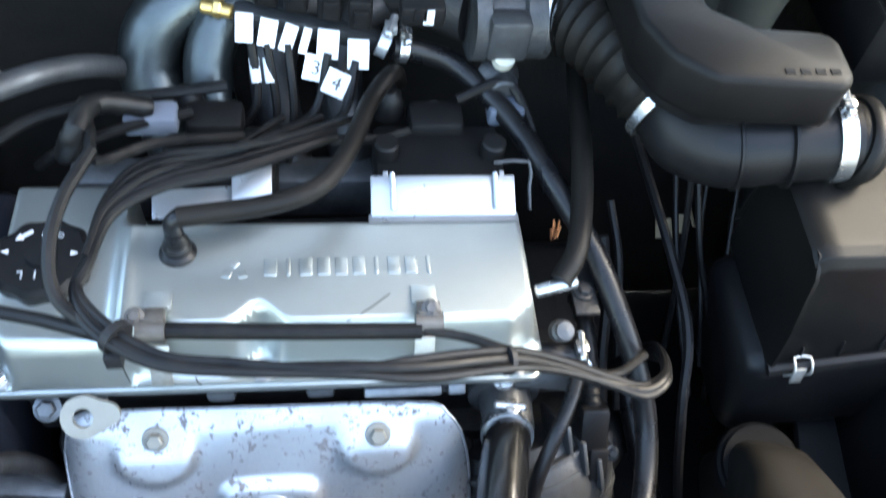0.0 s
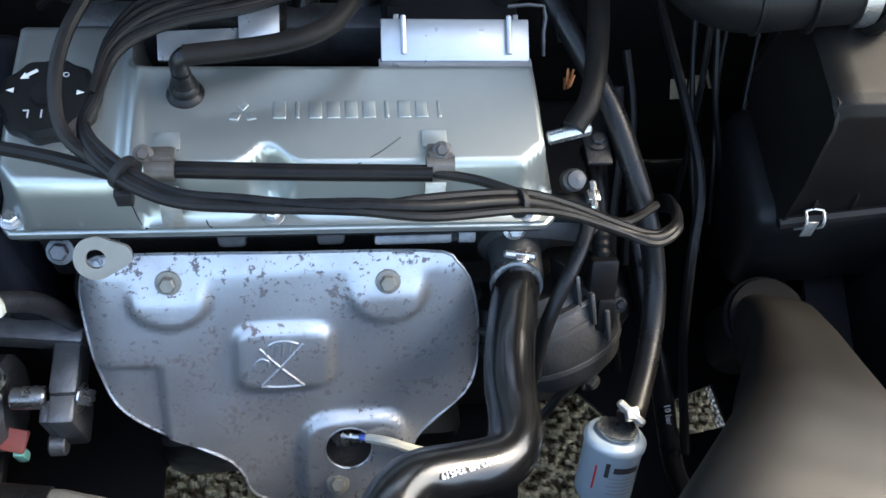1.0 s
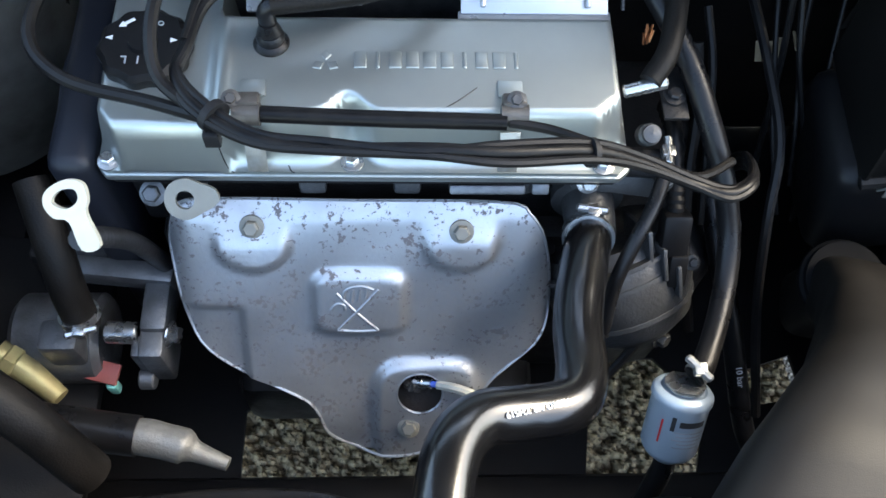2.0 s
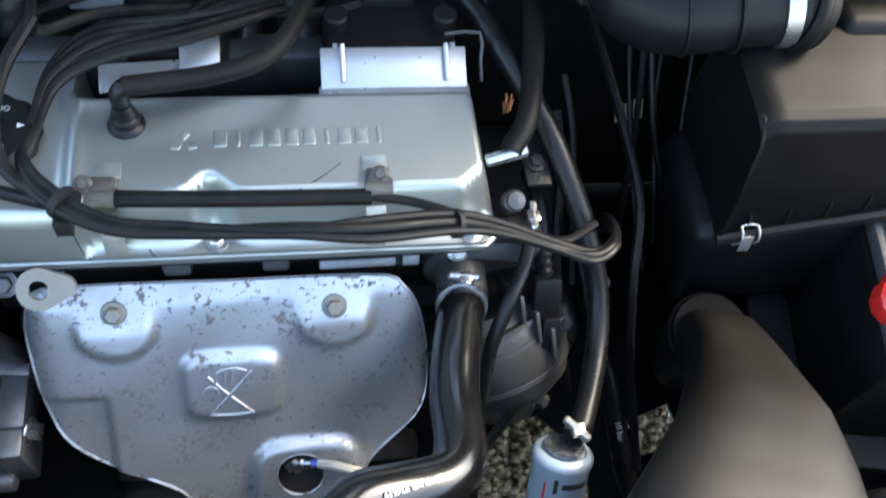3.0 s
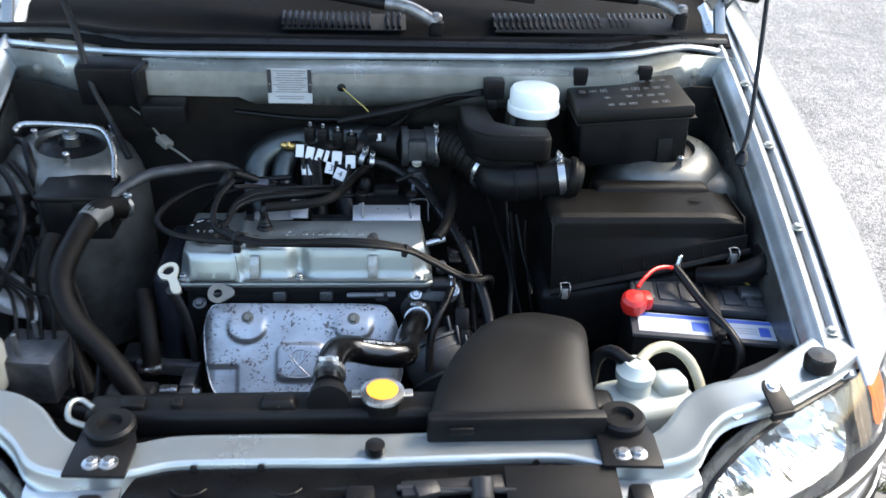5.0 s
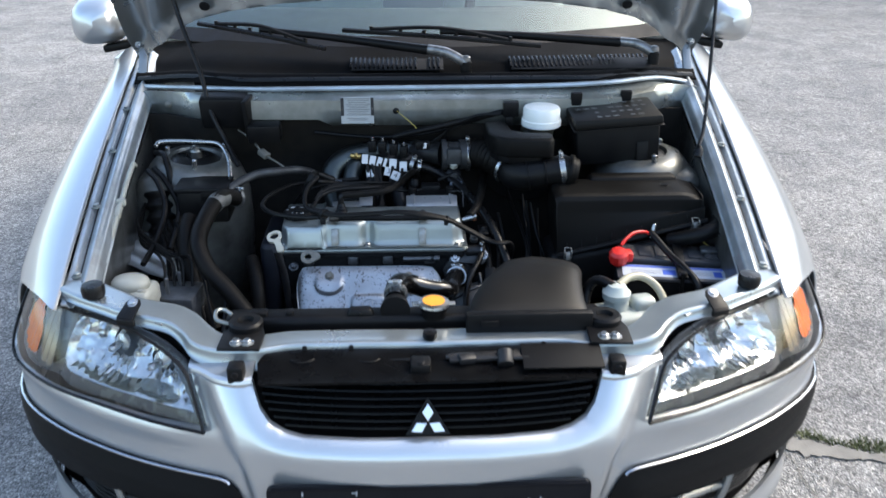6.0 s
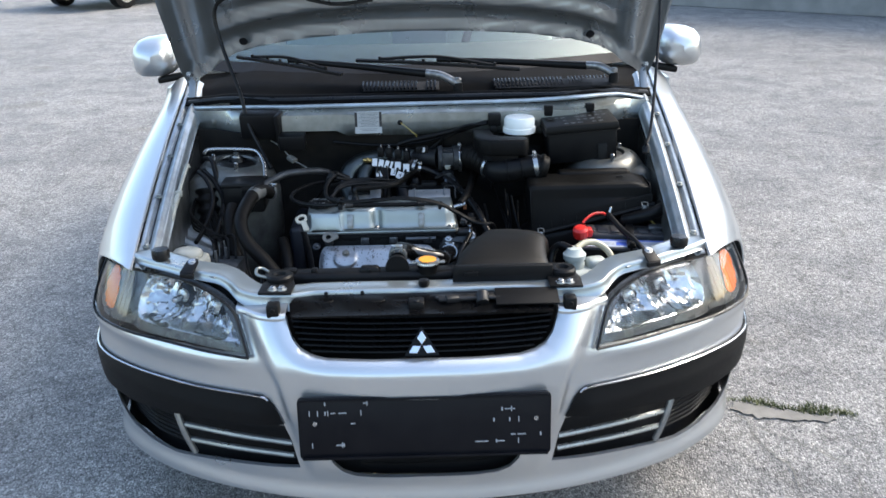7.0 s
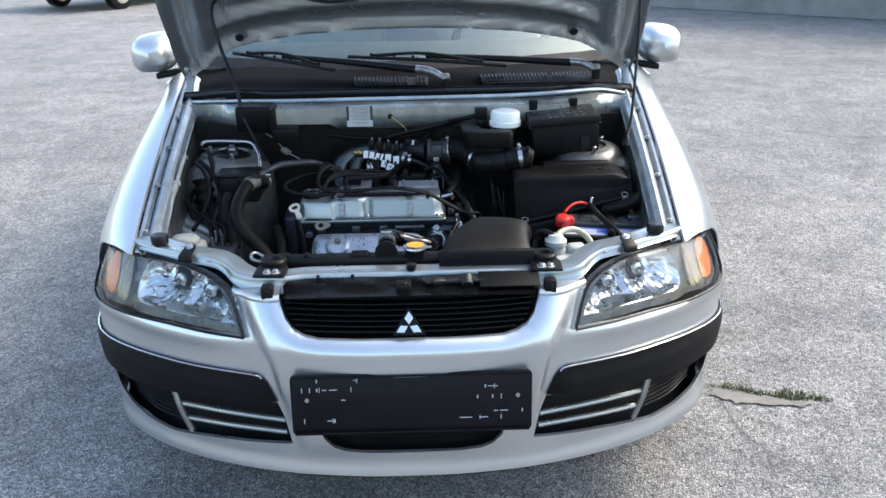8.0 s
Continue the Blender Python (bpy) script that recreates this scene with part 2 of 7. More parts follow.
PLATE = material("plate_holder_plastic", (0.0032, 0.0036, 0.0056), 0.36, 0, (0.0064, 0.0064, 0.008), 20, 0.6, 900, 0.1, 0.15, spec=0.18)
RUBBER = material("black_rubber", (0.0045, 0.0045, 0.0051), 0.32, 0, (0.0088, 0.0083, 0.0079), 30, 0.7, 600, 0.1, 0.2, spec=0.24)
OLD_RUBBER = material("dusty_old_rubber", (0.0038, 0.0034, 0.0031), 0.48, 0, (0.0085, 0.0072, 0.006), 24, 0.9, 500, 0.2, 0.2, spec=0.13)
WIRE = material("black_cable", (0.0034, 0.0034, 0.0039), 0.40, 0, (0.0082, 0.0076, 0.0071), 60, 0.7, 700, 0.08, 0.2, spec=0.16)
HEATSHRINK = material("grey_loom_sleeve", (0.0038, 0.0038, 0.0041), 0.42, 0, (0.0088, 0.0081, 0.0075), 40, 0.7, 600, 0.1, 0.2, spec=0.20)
VALVE = material("valve_cover_metal", (0.345, 0.37, 0.358), 0.39, 0.87, (0.285, 0.307, 0.30), 9, 0.8, 700, 0.05, 0.12, spots=(0.3, 0.29, 0.26), spot_scale=55, spot_at=0.76)
SHIELD = material("heat_shield_metal", (0.37, 0.385, 0.405), 0.40, 0.80, (0.27, 0.28, 0.295), 16, 0.9, 260, 0.10, 0.2, spots=(0.095, 0.09, 0.095), spot_scale=200, spot_at=0.572, spot_rough=0.7, spot_metal=0.3, spot_patch=38, spot_high=(0.17, 0.25, 0.05))
CAST = material("cast_aluminium", (0.135, 0.141, 0.150), 0.44, 0.7, (0.045, 0.045, 0.045), 26, 0.9, 350, 0.3, 0.2)
DARK_CAST = material("oily_dark_casting", (0.022, 0.022, 0.024), 0.45, 0.4, (0.007, 0.0065, 0.006), 22, 0.9, 300, 0.3, 0.25)
GEAR_CAST = material("grey_gearbox_casting", (0.062, 0.064, 0.067), 0.46, 0.55, (0.022, 0.022, 0.022), 26, 0.9, 300, 0.3, 0.25)
EYE = material("dull_zinc_plate", (0.1536, 0.1499, 0.1316), 0.5, 0.3, (0.1097, 0.1061, 0.09142), 30, 0.8, 400, 0.1, 0.2)
CHARRED = material("charred_manifold_iron", (0.010, 0.0072, 0.0062), 0.7, 0.3, (0.026, 0.017, 0.0125), 60, 0.8, 300, 0.4, 0.2)
MANIFOLD = material("intake_manifold_aluminium", (0.07258, 0.08122, 0.08122), 0.36, 0.9, (0.04493, 0.05011, 0.05011), 20, 0.8, 320, 0.2, 0.2)
STEEL = material("zinc_steel", (0.434, 0.441, 0.448), 0.28, 0.95, (0.315, 0.315, 0.308), 40, 0.7, 500, 0.08, 0.2)
BRIGHT = material("bright_sheet_steel", (0.3437, 0.3533, 0.3675), 0.33, 0.7, (0.2864, 0.2959, 0.3103), 30, 0.6, 500, 0.06, 0.15, spots=(0.3, 0.29, 0.28), spot_scale=70, spot_at=0.68)
BRACKET = material("dull_bracket_steel", (0.315, 0.3225, 0.315), 0.45, 0.7, (0.1875, 0.165, 0.135), 60, 0.9, 400, 0.2, 0.2)
CHROME = material("chrome", (0.58, 0.59, 0.61), 0.10, 1.0, (0.50, 0.50, 0.52), 30, 0.5, 500, 0.01, 0.06)
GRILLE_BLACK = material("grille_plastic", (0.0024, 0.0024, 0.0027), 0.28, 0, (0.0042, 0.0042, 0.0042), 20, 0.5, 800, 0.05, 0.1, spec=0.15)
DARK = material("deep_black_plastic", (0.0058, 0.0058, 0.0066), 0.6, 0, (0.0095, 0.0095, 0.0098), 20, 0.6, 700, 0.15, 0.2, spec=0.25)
WHITE = material("white_plastic", (0.72, 0.73, 0.70), 0.42, 0, (0.62, 0.62, 0.57), 26, 0.6, 600, 0.08, 0.15)
CREAM = material("aged_white_plastic", (0.348, 0.342, 0.294), 0.42, 0, (0.276, 0.264, 0.216), 24, 0.8, 600, 0.1, 0.2)
PAPER = material("white_sticker", (0.5318, 0.5396, 0.5474), 0.5, 0, (0.4692, 0.4692, 0.4692), 40, 0.6, 700, 0.04, 0.1)
INK = material("black_print", (0.02, 0.02, 0.022), 0.5, 0, (0.03, 0.03, 0.03), 60, 0.5, 700, 0.0, 0.1)
GREY_INK = material("grey_print", (0.3, 0.31, 0.33), 0.5, 0, (0.36, 0.37, 0.38), 60, 0.5, 700, 0.0, 0.1)
BLUE = material("blue_print", (0.05, 0.10, 0.42), 0.4, 0, (0.08, 0.14, 0.5), 30, 0.6, 600, 0.0, 0.1)
RED = material("red_plastic", (0.51, 0.0187, 0.0153), 0.38, 0, (0.425, 0.017, 0.0136), 30, 0.6, 600, 0.06, 0.15)
ORANGE = material("orange_cap_sticker", (0.78, 0.30, 0.03), 0.45, 0, (0.7, 0.24, 0.02), 60, 0.7, 500, 0.05, 0.15)
YELLOW = material("yellow_sleeve", (0.42, 0.33, 0.08), 0.5, 0, (0.3, 0.22, 0.05), 60, 0.7, 500, 0.05, 0.1)
AMBER = material("amber_lens", (0.55, 0.105, 0.006), 0.2, 0, (0.44, 0.075, 0.005), 30, 0.5, 600, 0.1, 0.1, coat=0.1)
GREEN = material("green_plug", (0.16, 0.42, 0.36), 0.5, 0, (0.12, 0.32, 0.28), 60, 0.6, 500, 0.1, 0.1)
RUSTY_RED = material("red_primer_bracket", (0.22, 0.05, 0.045), 0.55, 0, (0.16, 0.05, 0.04), 40, 0.8, 400, 0.15, 0.2)
UNION = material("passivated_steel", (0.38, 0.34, 0.16), 0.45, 0.5, (0.26, 0.2, 0.1), 40, 0.8, 400, 0.15, 0.2)
CRIMP = material("crimped_aluminium", (0.16, 0.16, 0.1536), 0.5, 0.5, (0.112, 0.1088, 0.0992), 40, 0.8, 300, 0.4, 0.2)
BRASS = material("brass", (0.55, 0.38, 0.14), 0.35, 0.9, (0.42, 0.28, 0.1), 60, 0.7, 500, 0.05, 0.15)
COPPER = material("copper_wire", (0.62, 0.26, 0.12), 0.4, 0.9, (0.5, 0.2, 0.1), 80, 0.7, 500, 0.05, 0.15)
FILTER = material("filter_can_print", (0.36, 0.43, 0.49), 0.35, 0.3, (0.32, 0.38, 0.44), 30, 0.5, 500, 0.03, 0.1)
FABRIC = material("seat_fabric", (0.24, 0.25, 0.24), 0.9, 0, (0.2, 0.21, 0.2), 60, 0.7, 900, 0.2, 0.05)
PAD = material("hood_insulation_felt", (0.03, 0.03, 0.032), 0.95, 0, (0.05, 0.05, 0.05), 60, 0.8, 500, 0.5, 0.05)
BOARD = material("firewall_insulation", (0.0085, 0.008, 0.0074), 0.85, 0, (0.020, 0.017, 0.014), 18, 0.9, 300, 0.4, 0.1, spec=0.2)
FIN = material("radiator_fins", (0.015, 0.015, 0.016), 0.6, 0.3, (0.025, 0.025, 0.025), 200, 0.8, 900, 0.5, 0.1)


def glass_material(name, color, rough, ior):
    mt = bpy.data.materials.new(name)
    mt.use_nodes = True
    b = mt.node_tree.nodes["Principled BSDF"]
    b.inputs["Base Color"].default_value = (*color, 1)
    b.inputs["Roughness"].default_value, b.inputs["IOR"].default_value, b.inputs["Transmission Weight"].default_value = rough, ior, 1.0
    return mt


GLASS = glass_material("windscreen_glass", (0.74, 0.90, 0.87), 0.015, 1.45)
LENS = glass_material("headlight_polycarbonate", (0.95, 0.96, 0.96), 0.015, 1.22)
MILKY = material("translucent_white_tank", (0.3927, 0.4152, 0.3815), 0.35, 0, (0.3478, 0.3703, 0.3366), 16, 0.7, 500, 0.05, 0.1)
MILKY.node_tree.nodes["Principled BSDF"].inputs["Subsurface Weight"].default_value = 0.4
MILKY.node_tree.nodes["Principled BSDF"].inputs["Subsurface Radius"].default_value = (0.02, 0.02, 0.018)


def asphalt_material():
    """Worn light asphalt: aggregate of mixed stones in a grey binder, broad patches, dark stains and fine cracks."""
    mt = bpy.data.materials.new("worn_asphalt")
    mt.use_nodes = True
    n, l = mt.node_tree.nodes, mt.node_tree.links
    b = n["Principled BSDF"]
    co = n.new("ShaderNodeTexCoord")

    def tex(kind, sc, **kw):
        t = n.new(kind)
        t.inputs["Scale"].default_value = sc
        for k, v in kw.items():
            t.inputs[k].default_value = v
        l.new(co.outputs["Object"], t.inputs["Vector"])
        return t

    def ramp(fac, stops):
        r = n.new("ShaderNodeValToRGB")
        while len(r.color_ramp.elements) < len(stops):
            r.color_ramp.elements.new(0.5)
        for e, (p, c) in zip(r.color_ramp.elements, stops):
            e.position, e.color = p, (*c, 1)
        l.new(fac, r.inputs[0])
        return r.outputs[0]

    def mixed(kind, fac, c0, c1):
        t = n.new("ShaderNodeMix")
        t.data_type, t.blend_type = "RGBA", kind
        if isinstance(fac, float):
            t.inputs[0].default_value = fac
        else:
            l.new(fac, t.inputs[0])
        l.new(c0, t.inputs[6])
        l.new(c1, t.inputs[7])
        return t.outputs[2]

    stones = tex("ShaderNodeTexVoronoi", 210.0)
    tone = ramp(stones.outputs["Color"], [(0.0, (0.10, 0.10, 0.103)), (0.35, (0.215, 0.215, 0.213)), (0.7, (0.385, 0.38, 0.368)), (1.0, (0.64, 0.625, 0.60))])
    gaps = ramp(stones.outputs["Distance"], [(0.0, (1, 1, 1)), (0.55, (0.8, 0.8, 0.8)), (0.9, (0.4, 0.4, 0.4))])
    base = mixed("MULTIPLY", 1.0, tone, gaps)
    chips = ramp(tex("ShaderNodeTexVoronoi", 62.0).outputs["Color"], [(0.0, (0.70, 0.70, 0.71)), (0.5, (0.99, 0.99, 0.99)), (1.0, (1.28, 1.27, 1.25))])
    base = mixed("MULTIPLY", 1.0, base, chips)
    patches = ramp(tex("ShaderNodeTexNoise", 0.7, Detail=6.0, Roughness=0.6).outputs["Fac"], [(0.3, (0.78, 0.78, 0.79)), (0.7, (1.12, 1.11, 1.1))])
    base = mixed("MULTIPLY", 1.0, base, patches)
    grime = ramp(tex("ShaderNodeTexNoise", 9.0, Detail=5.0, Roughness=0.7).outputs["Fac"], [(0.35, (0.86, 0.86, 0.87)), (0.65, (1.05, 1.05, 1.05))])
    base = mixed("MULTIPLY", 1.0, base, grime)
    stain = ramp(tex("ShaderNodeTexNoise", 1.6, Detail=3.0).outputs["Fac"], [(0.64, (1, 1, 1)), (0.72, (0.74, 0.73, 0.71))])
    base = mixed("MULTIPLY", 1.0, base, stain)
    mottle = ramp(tex("ShaderNodeTexNoise", 3.2, Detail=7.0, Roughness=0.65).outputs["Fac"], [(0.32, (0.76, 0.76, 0.77)), (0.5, (1.03, 1.02, 1)), (0.68, (1.22, 1.20, 1.16))])
    base = mixed("MULTIPLY", 1.0, base, mottle)
    pits = ramp(tex("ShaderNodeTexNoise", 60.0, Detail=5.0, Roughness=0.75).outputs["Fac"], [(0.555, (1, 1, 1)), (0.63, (0.48, 0.47, 0.46))])
    base = mixed("MULTIPLY", 1.0, base, pits)
    bend = n.new("ShaderNodeTexNoise")
    bend.inputs["Scale"].default_value, bend.inputs["Detail"].default_value = 5.0, 6.0
    l.new(co.outputs["Object"], bend.inputs["Vector"])
    warp = n.new("ShaderNodeVectorMath")
    warp.operation = "MULTIPLY_ADD"
    warp.inputs[1].default_value = (0.5, 0.5, 0.0)
    l.new(bend.outputs["Color"], warp.inputs[0])
    l.new(co.outputs["Object"], warp.inputs[2])
    veins = n.new("ShaderNodeTexVoronoi")
    veins.feature = "DISTANCE_TO_EDGE"
    veins.inputs["Scale"].default_value = 2.3
    l.new(warp.outputs[0], veins.inputs["Vector"])
    base = mixed("MULTIPLY", 0.4, base, ramp(veins.outputs["Distance"], [(0.0, (0.42, 0.41, 0.40)), (0.012, (0.72, 0.71, 0.70)), (0.03, (1, 1, 1))]))
    l.new(base, b.inputs["Base Color"])
    b.inputs["Roughness"].default_value = 0.88
    bp = n.new("ShaderNodeBump")
    bp.inputs["Strength"].default_value, bp.inputs["Distance"].default_value = 0.8, 0.008
    bp.invert = True
    l.new(stones.outputs["Distance"], bp.inputs["Height"])
    l.new(bp.outputs[0], b.inputs["Normal"])
    return mt


ASPHALT = asphalt_material()
# these blacks are lowered for the bay's shade as well
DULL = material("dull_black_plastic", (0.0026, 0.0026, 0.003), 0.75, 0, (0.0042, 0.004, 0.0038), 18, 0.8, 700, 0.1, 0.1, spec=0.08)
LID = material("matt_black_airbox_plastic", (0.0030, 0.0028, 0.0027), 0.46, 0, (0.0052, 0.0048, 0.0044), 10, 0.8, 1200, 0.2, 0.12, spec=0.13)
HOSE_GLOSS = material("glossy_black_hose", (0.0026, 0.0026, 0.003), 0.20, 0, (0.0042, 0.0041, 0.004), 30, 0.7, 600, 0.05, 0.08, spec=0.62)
SILVER_FOIL = material("silver_data_plate", (0.40, 0.42, 0.43), 0.42, 0.3, (0.34, 0.35, 0.36), 30, 0.6, 500, 0.03, 0.1)
LABEL = material("battery_label", (0.42, 0.45, 0.50), 0.4, 0, (0.34, 0.38, 0.46), 20, 0.7, 500, 0.03, 0.1)
OLD_TUBE = material("yellowed_clear_tube", (0.34, 0.31, 0.22), 0.28, 0, (0.24, 0.20, 0.13), 30, 0.7, 500, 0.03, 0.1)
GRAVEL = material("brown_gravel", (0.105, 0.078, 0.046), 0.9, 0, (0.25, 0.20, 0.135), 150, 0.95, 300, 0.6, 0.1, spots=(0.035, 0.028, 0.020), spot_scale=190, spot_at=0.55)
DASH = material("dark_grey_dashboard_vinyl", (0.016, 0.0165, 0.0175), 0.6, 0, (0.011, 0.0115, 0.012), 20, 0.7, 700, 0.2, 0.1)
RAIL_PAINT = material("light_silver_rail_paint", (0.42, 0.46, 0.49), 0.36, 0.65, (0.24, 0.25, 0.25), 16, 0.8, 400, 0.06, 0.15, coat=0.3)
GRASS = material("grass_blades", (0.035, 0.055, 0.016), 0.6, 0, (0.09, 0.095, 0.035), 9, 0.9, 200, 0.0, 0.1)
CONCRETE = material("grey_concrete", (0.26, 0.255, 0.245), 0.85, 0, (0.17, 0.17, 0.165), 3, 0.8, 60, 0.3, 0.1)
FAR_PAINT = material("dark_car_paint", (0.03, 0.03, 0.035), 0.3, 0.2, (0.05, 0.05, 0.055), 3, 0.5, 300, 0.0, 0.1, coat=0.6)

# ---- ground and distance ----
part("ground", sheet([(-60, -45), (60, -45), (60, 75), (-60, 75)], lambda x, y: (x, y, 0.0), step=6.0), ASPHALT, None,
     "worn light grey asphalt yard with coarse stones", smooth=0, category="ground", kind="structure")


def grass_tuft():
    """Low grass in a crack, a thin uneven line of blades."""
    rnd = random.Random(4)
    verts, faces = [], []
    for k in range(620):
        t = rnd.random()
        if rnd.random() > 0.25 + bump(t, 0.28, 0.13) + bump(t, 0.66, 0.14) + 0.5 * bump(t, 0.92, 0.06):
            continue
        w = 0.012 + 0.022 * bump(t, 0.68, 0.16) + 0.012 * bump(t, 0.25, 0.1)
        x = 0.97 + 0.38 * t
        y = 0.593 - 0.125 * t + 0.012 * math.sin(9 * t) + rnd.gauss(0, w * 0.5)
        h = rnd.uniform(0.004, 0.019) * (0.5 + bump(t, 0.6, 0.3))
        a = rnd.uniform(0, 6.28)
        dx, dy = 0.0022 * math.cos(a), 0.0022 * math.sin(a)
        lx, ly = rnd.gauss(0, 0.014), rnd.gauss(0, 0.014)
        n = len(verts)
        verts += [(x - dx, y - dy, 0), (x + dx, y + dy, 0), (x + dx * 0.7 + lx * 0.4, y + dy * 0.7 + ly * 0.4, h * 0.6), (x - dx * 0.7 + lx * 0.4, y - dy * 0.7 + ly * 0.4, h * 0.6), (x + lx, y + ly, h)]
        faces += [(n, n + 1, n + 2, n + 3), (n + 3, n + 2, n + 4)]
    part("grass_tuft", bm_of(verts, faces, flip=False), GRASS, None, "low green grass growing in an asphalt crack", smooth=0, category="grass", kind="stuff")


grass_tuft()


def crack(points, w):
    """A thin dark crack in the asphalt, as a shallow ragged strip."""
    rnd = random.Random(len(points))
    line = spline([(x, y, 0.004) for x, y in points], 14)
    verts, faces = [], []
    for k, p in enumerate(line):
        t = (line[min(k + 1, len(line) - 1)] - line[max(k - 1, 0)]).normalized()
        s = Vector((-t.y, t.x, 0)) * w * rnd.uniform(0.3, 1.0)
        j = Vector((rnd.gauss(0, w), rnd.gauss(0, w), 0))
        verts += [p + s + j, p - s + j]
        if k:
            faces.append((2 * k - 2, 2 * k - 1, 2 * k + 1, 2 * k))
    return bm_of(verts, faces)


def gravel_at(x, y):
    """Loose stones: an uneven sheet a finger high."""
    near = noise.voronoi(Vector((x * 95, y * 95, 3)))[0][0]
    coarse = noise.noise(Vector((x * 30, y * 30, 1)))
    return (x, y, .004 + .010 * max(0, 1 - 1.5 * near * near) + .003 * (coarse + 1))


part("gravel", sheet([(-.36, .175), (-.1, .165), (.2, .172), (.52, .18), (.50, .42), (.1, .44), (-.34, .40)], gravel_at, step=.0042), GRAVEL, None, "brown loose gravel lying on the asphalt", smooth=0, category="gravel", kind="structure")
CRACK = material("crack_dirt", (0.10, 0.098, 0.09), 0.95, 0, (0.13, 0.125, 0.115), 30, 0.8, 300, 0.3, 0.05)
part("crack", join(crack([(1.02, 0.42), (1.2, 0.2), (1.18, 0.02), (1.4, -0.3), (1.36, -0.6)], 0.0022), crack([(.968, .506), (.993, .45), (.986, .379), (1.0, .295), (1.03, .22), (1.02, .10)], 0.003), crack([(1.5, 0.4), (2.2, 0.25), (2.9, 0.32), (3.6, 0.1)], 0.003),
               crack([(-1.05, 0.9), (-1.35, 0.5), (-1.3, 0.1), (-1.6, -0.4)], 0.0022)), CRACK, None, "thin dark cracks in the asphalt", smooth=0, category="crack", kind="structure")


DIRT = material("pale_washed_dirt", (0.195, 0.186, 0.168), 0.95, 0, (0.13, 0.124, 0.112), 14, 0.9, 160, 0.5, 0.05)


def dirt_at(x, y):
    """A film of washed-in soil, lumpy and thinning out to its rim."""
    return (x, y, .004 + .004 * (noise.noise(Vector((x * 22, y * 22, 5))) + 1) * .5)


dirt_rim = [(.985, .56), (1.03, .555), (1.10, .515), (1.17, .49), (1.24, .475), (1.30, .455), (1.27, .445), (1.20, .448), (1.13, .450), (1.07, .466), (1.02, .485), (.985, .51), (.965, .53)]
rim_rnd = random.Random(8)
dirt_rim = [(x + rim_rnd.gauss(0, .006), y + rim_rnd.gauss(0, .006)) for x, y in split(dirt_rim, .018)]
part("dirt_patch", sheet(dirt_rim, dirt_at, step=.02), DIRT, None, "pale washed-in dirt along the asphalt crack", smooth=60, category="dirt", kind="structure")


# ---- the car's outer shell ----
CAR = thing("car", (0, 1.7, 0), "silver compact car with its hood propped open, on asphalt", "car")
PLAN = [(0, -.288), (.12, -.285), (.25, -.268), (.375, -.235), (.5, -.185), (.63, -.112), (.74, -.02), (.81, .07), (.845, .17), (.858, .28), (.86, .45), (.86, .7)]
plan_line = spline([(-x, y, 0) for x, y in reversed(PLAN[1:])] + [(x, y, 0) for x, y in PLAN], 24)
plan_x = np.array([p.x for p in plan_line])
plan_y = np.array([p.y for p in plan_line])
plan_s = np.concatenate([[0], np.cumsum(np.hypot(np.diff(plan_x), np.diff(plan_y)))])
plan_s -= plan_s[-1] / 2


def front(u, z, back=0.0):
    """The nose of the car: u metres along its plan from the middle, at the height z, set back by so much."""
    x, y = np.interp(u, plan_s, plan_x), np.interp(u, plan_s, plan_y)
    tx = np.interp(u + .01, plan_s, plan_x) - np.interp(u - .01, plan_s, plan_x)
    ty = np.interp(u + .01, plan_s, plan_y) - np.interp(u - .01, plan_s, plan_y)
    k = math.hypot(tx, ty)
    d = -0.9 * (z - .6) ** 1.3 if z > .6 else -0.12 * (.5 - z) if z < .5 else 0.0
    d -= back
    return Vector((x + ty / k * d, y - tx / k * d, z))


def gap_to(line, u, z):
    """How far (u, z) is from a line of points."""
    best = 9.0
    for (a, b), (c, e) in zip(line, line[1:]):
        k = ((u - a) * (c - a) + (z - b) * (e - b)) / ((c - a) ** 2 + (e - b) ** 2)
        k = min(1, max(0, k))
        best = min(best, math.hypot(u - a - k * (c - a), z - b - k * (e - b)))
    return best


GRILLE_EDGE = [(0, .625), (.12, .624), (.208, .625), (.240, .631), (.267, .643), (.287, .663), (.299, .685), (.306, .700)]


def bumper_skin(u, z, back=0.0):
    a = abs(u)
    crease = float(np.interp(z, [.30, .36, .557, .62, .65, .702], [.25, .262, .301, .317, .332, .354]))
    valley = float(np.interp(z, [.30, .36, .557, .60, .649, .702], [.275, .287, .326, .352, .388, .432]))
    t = min(1, max(0, (a - crease) / (valley - crease)))
    nose = 0.026 * (1 - t + .10 * math.sin(2 * math.pi * t)) * (.25 * ss(.30, .36, z) + .75 * ss(0.36, 0.56, z)) - 0.020
    if z > .60 and a < .34:
        nose -= 0.017 * max(0, 1 - gap_to(GRILLE_EDGE, a, z) / .030) ** 2
    lip = 0.010 * ss(0.30, 0.26, z)
    shelf = 0.008 * bump(z, 0.60, 0.02) * ss(0.35, 0.5, a)
    return front(u, z, back - nose * 0.8 - lip - shelf)


def both(points):
    return [(-u, z) for u, z in points[::-1]] + list(points)


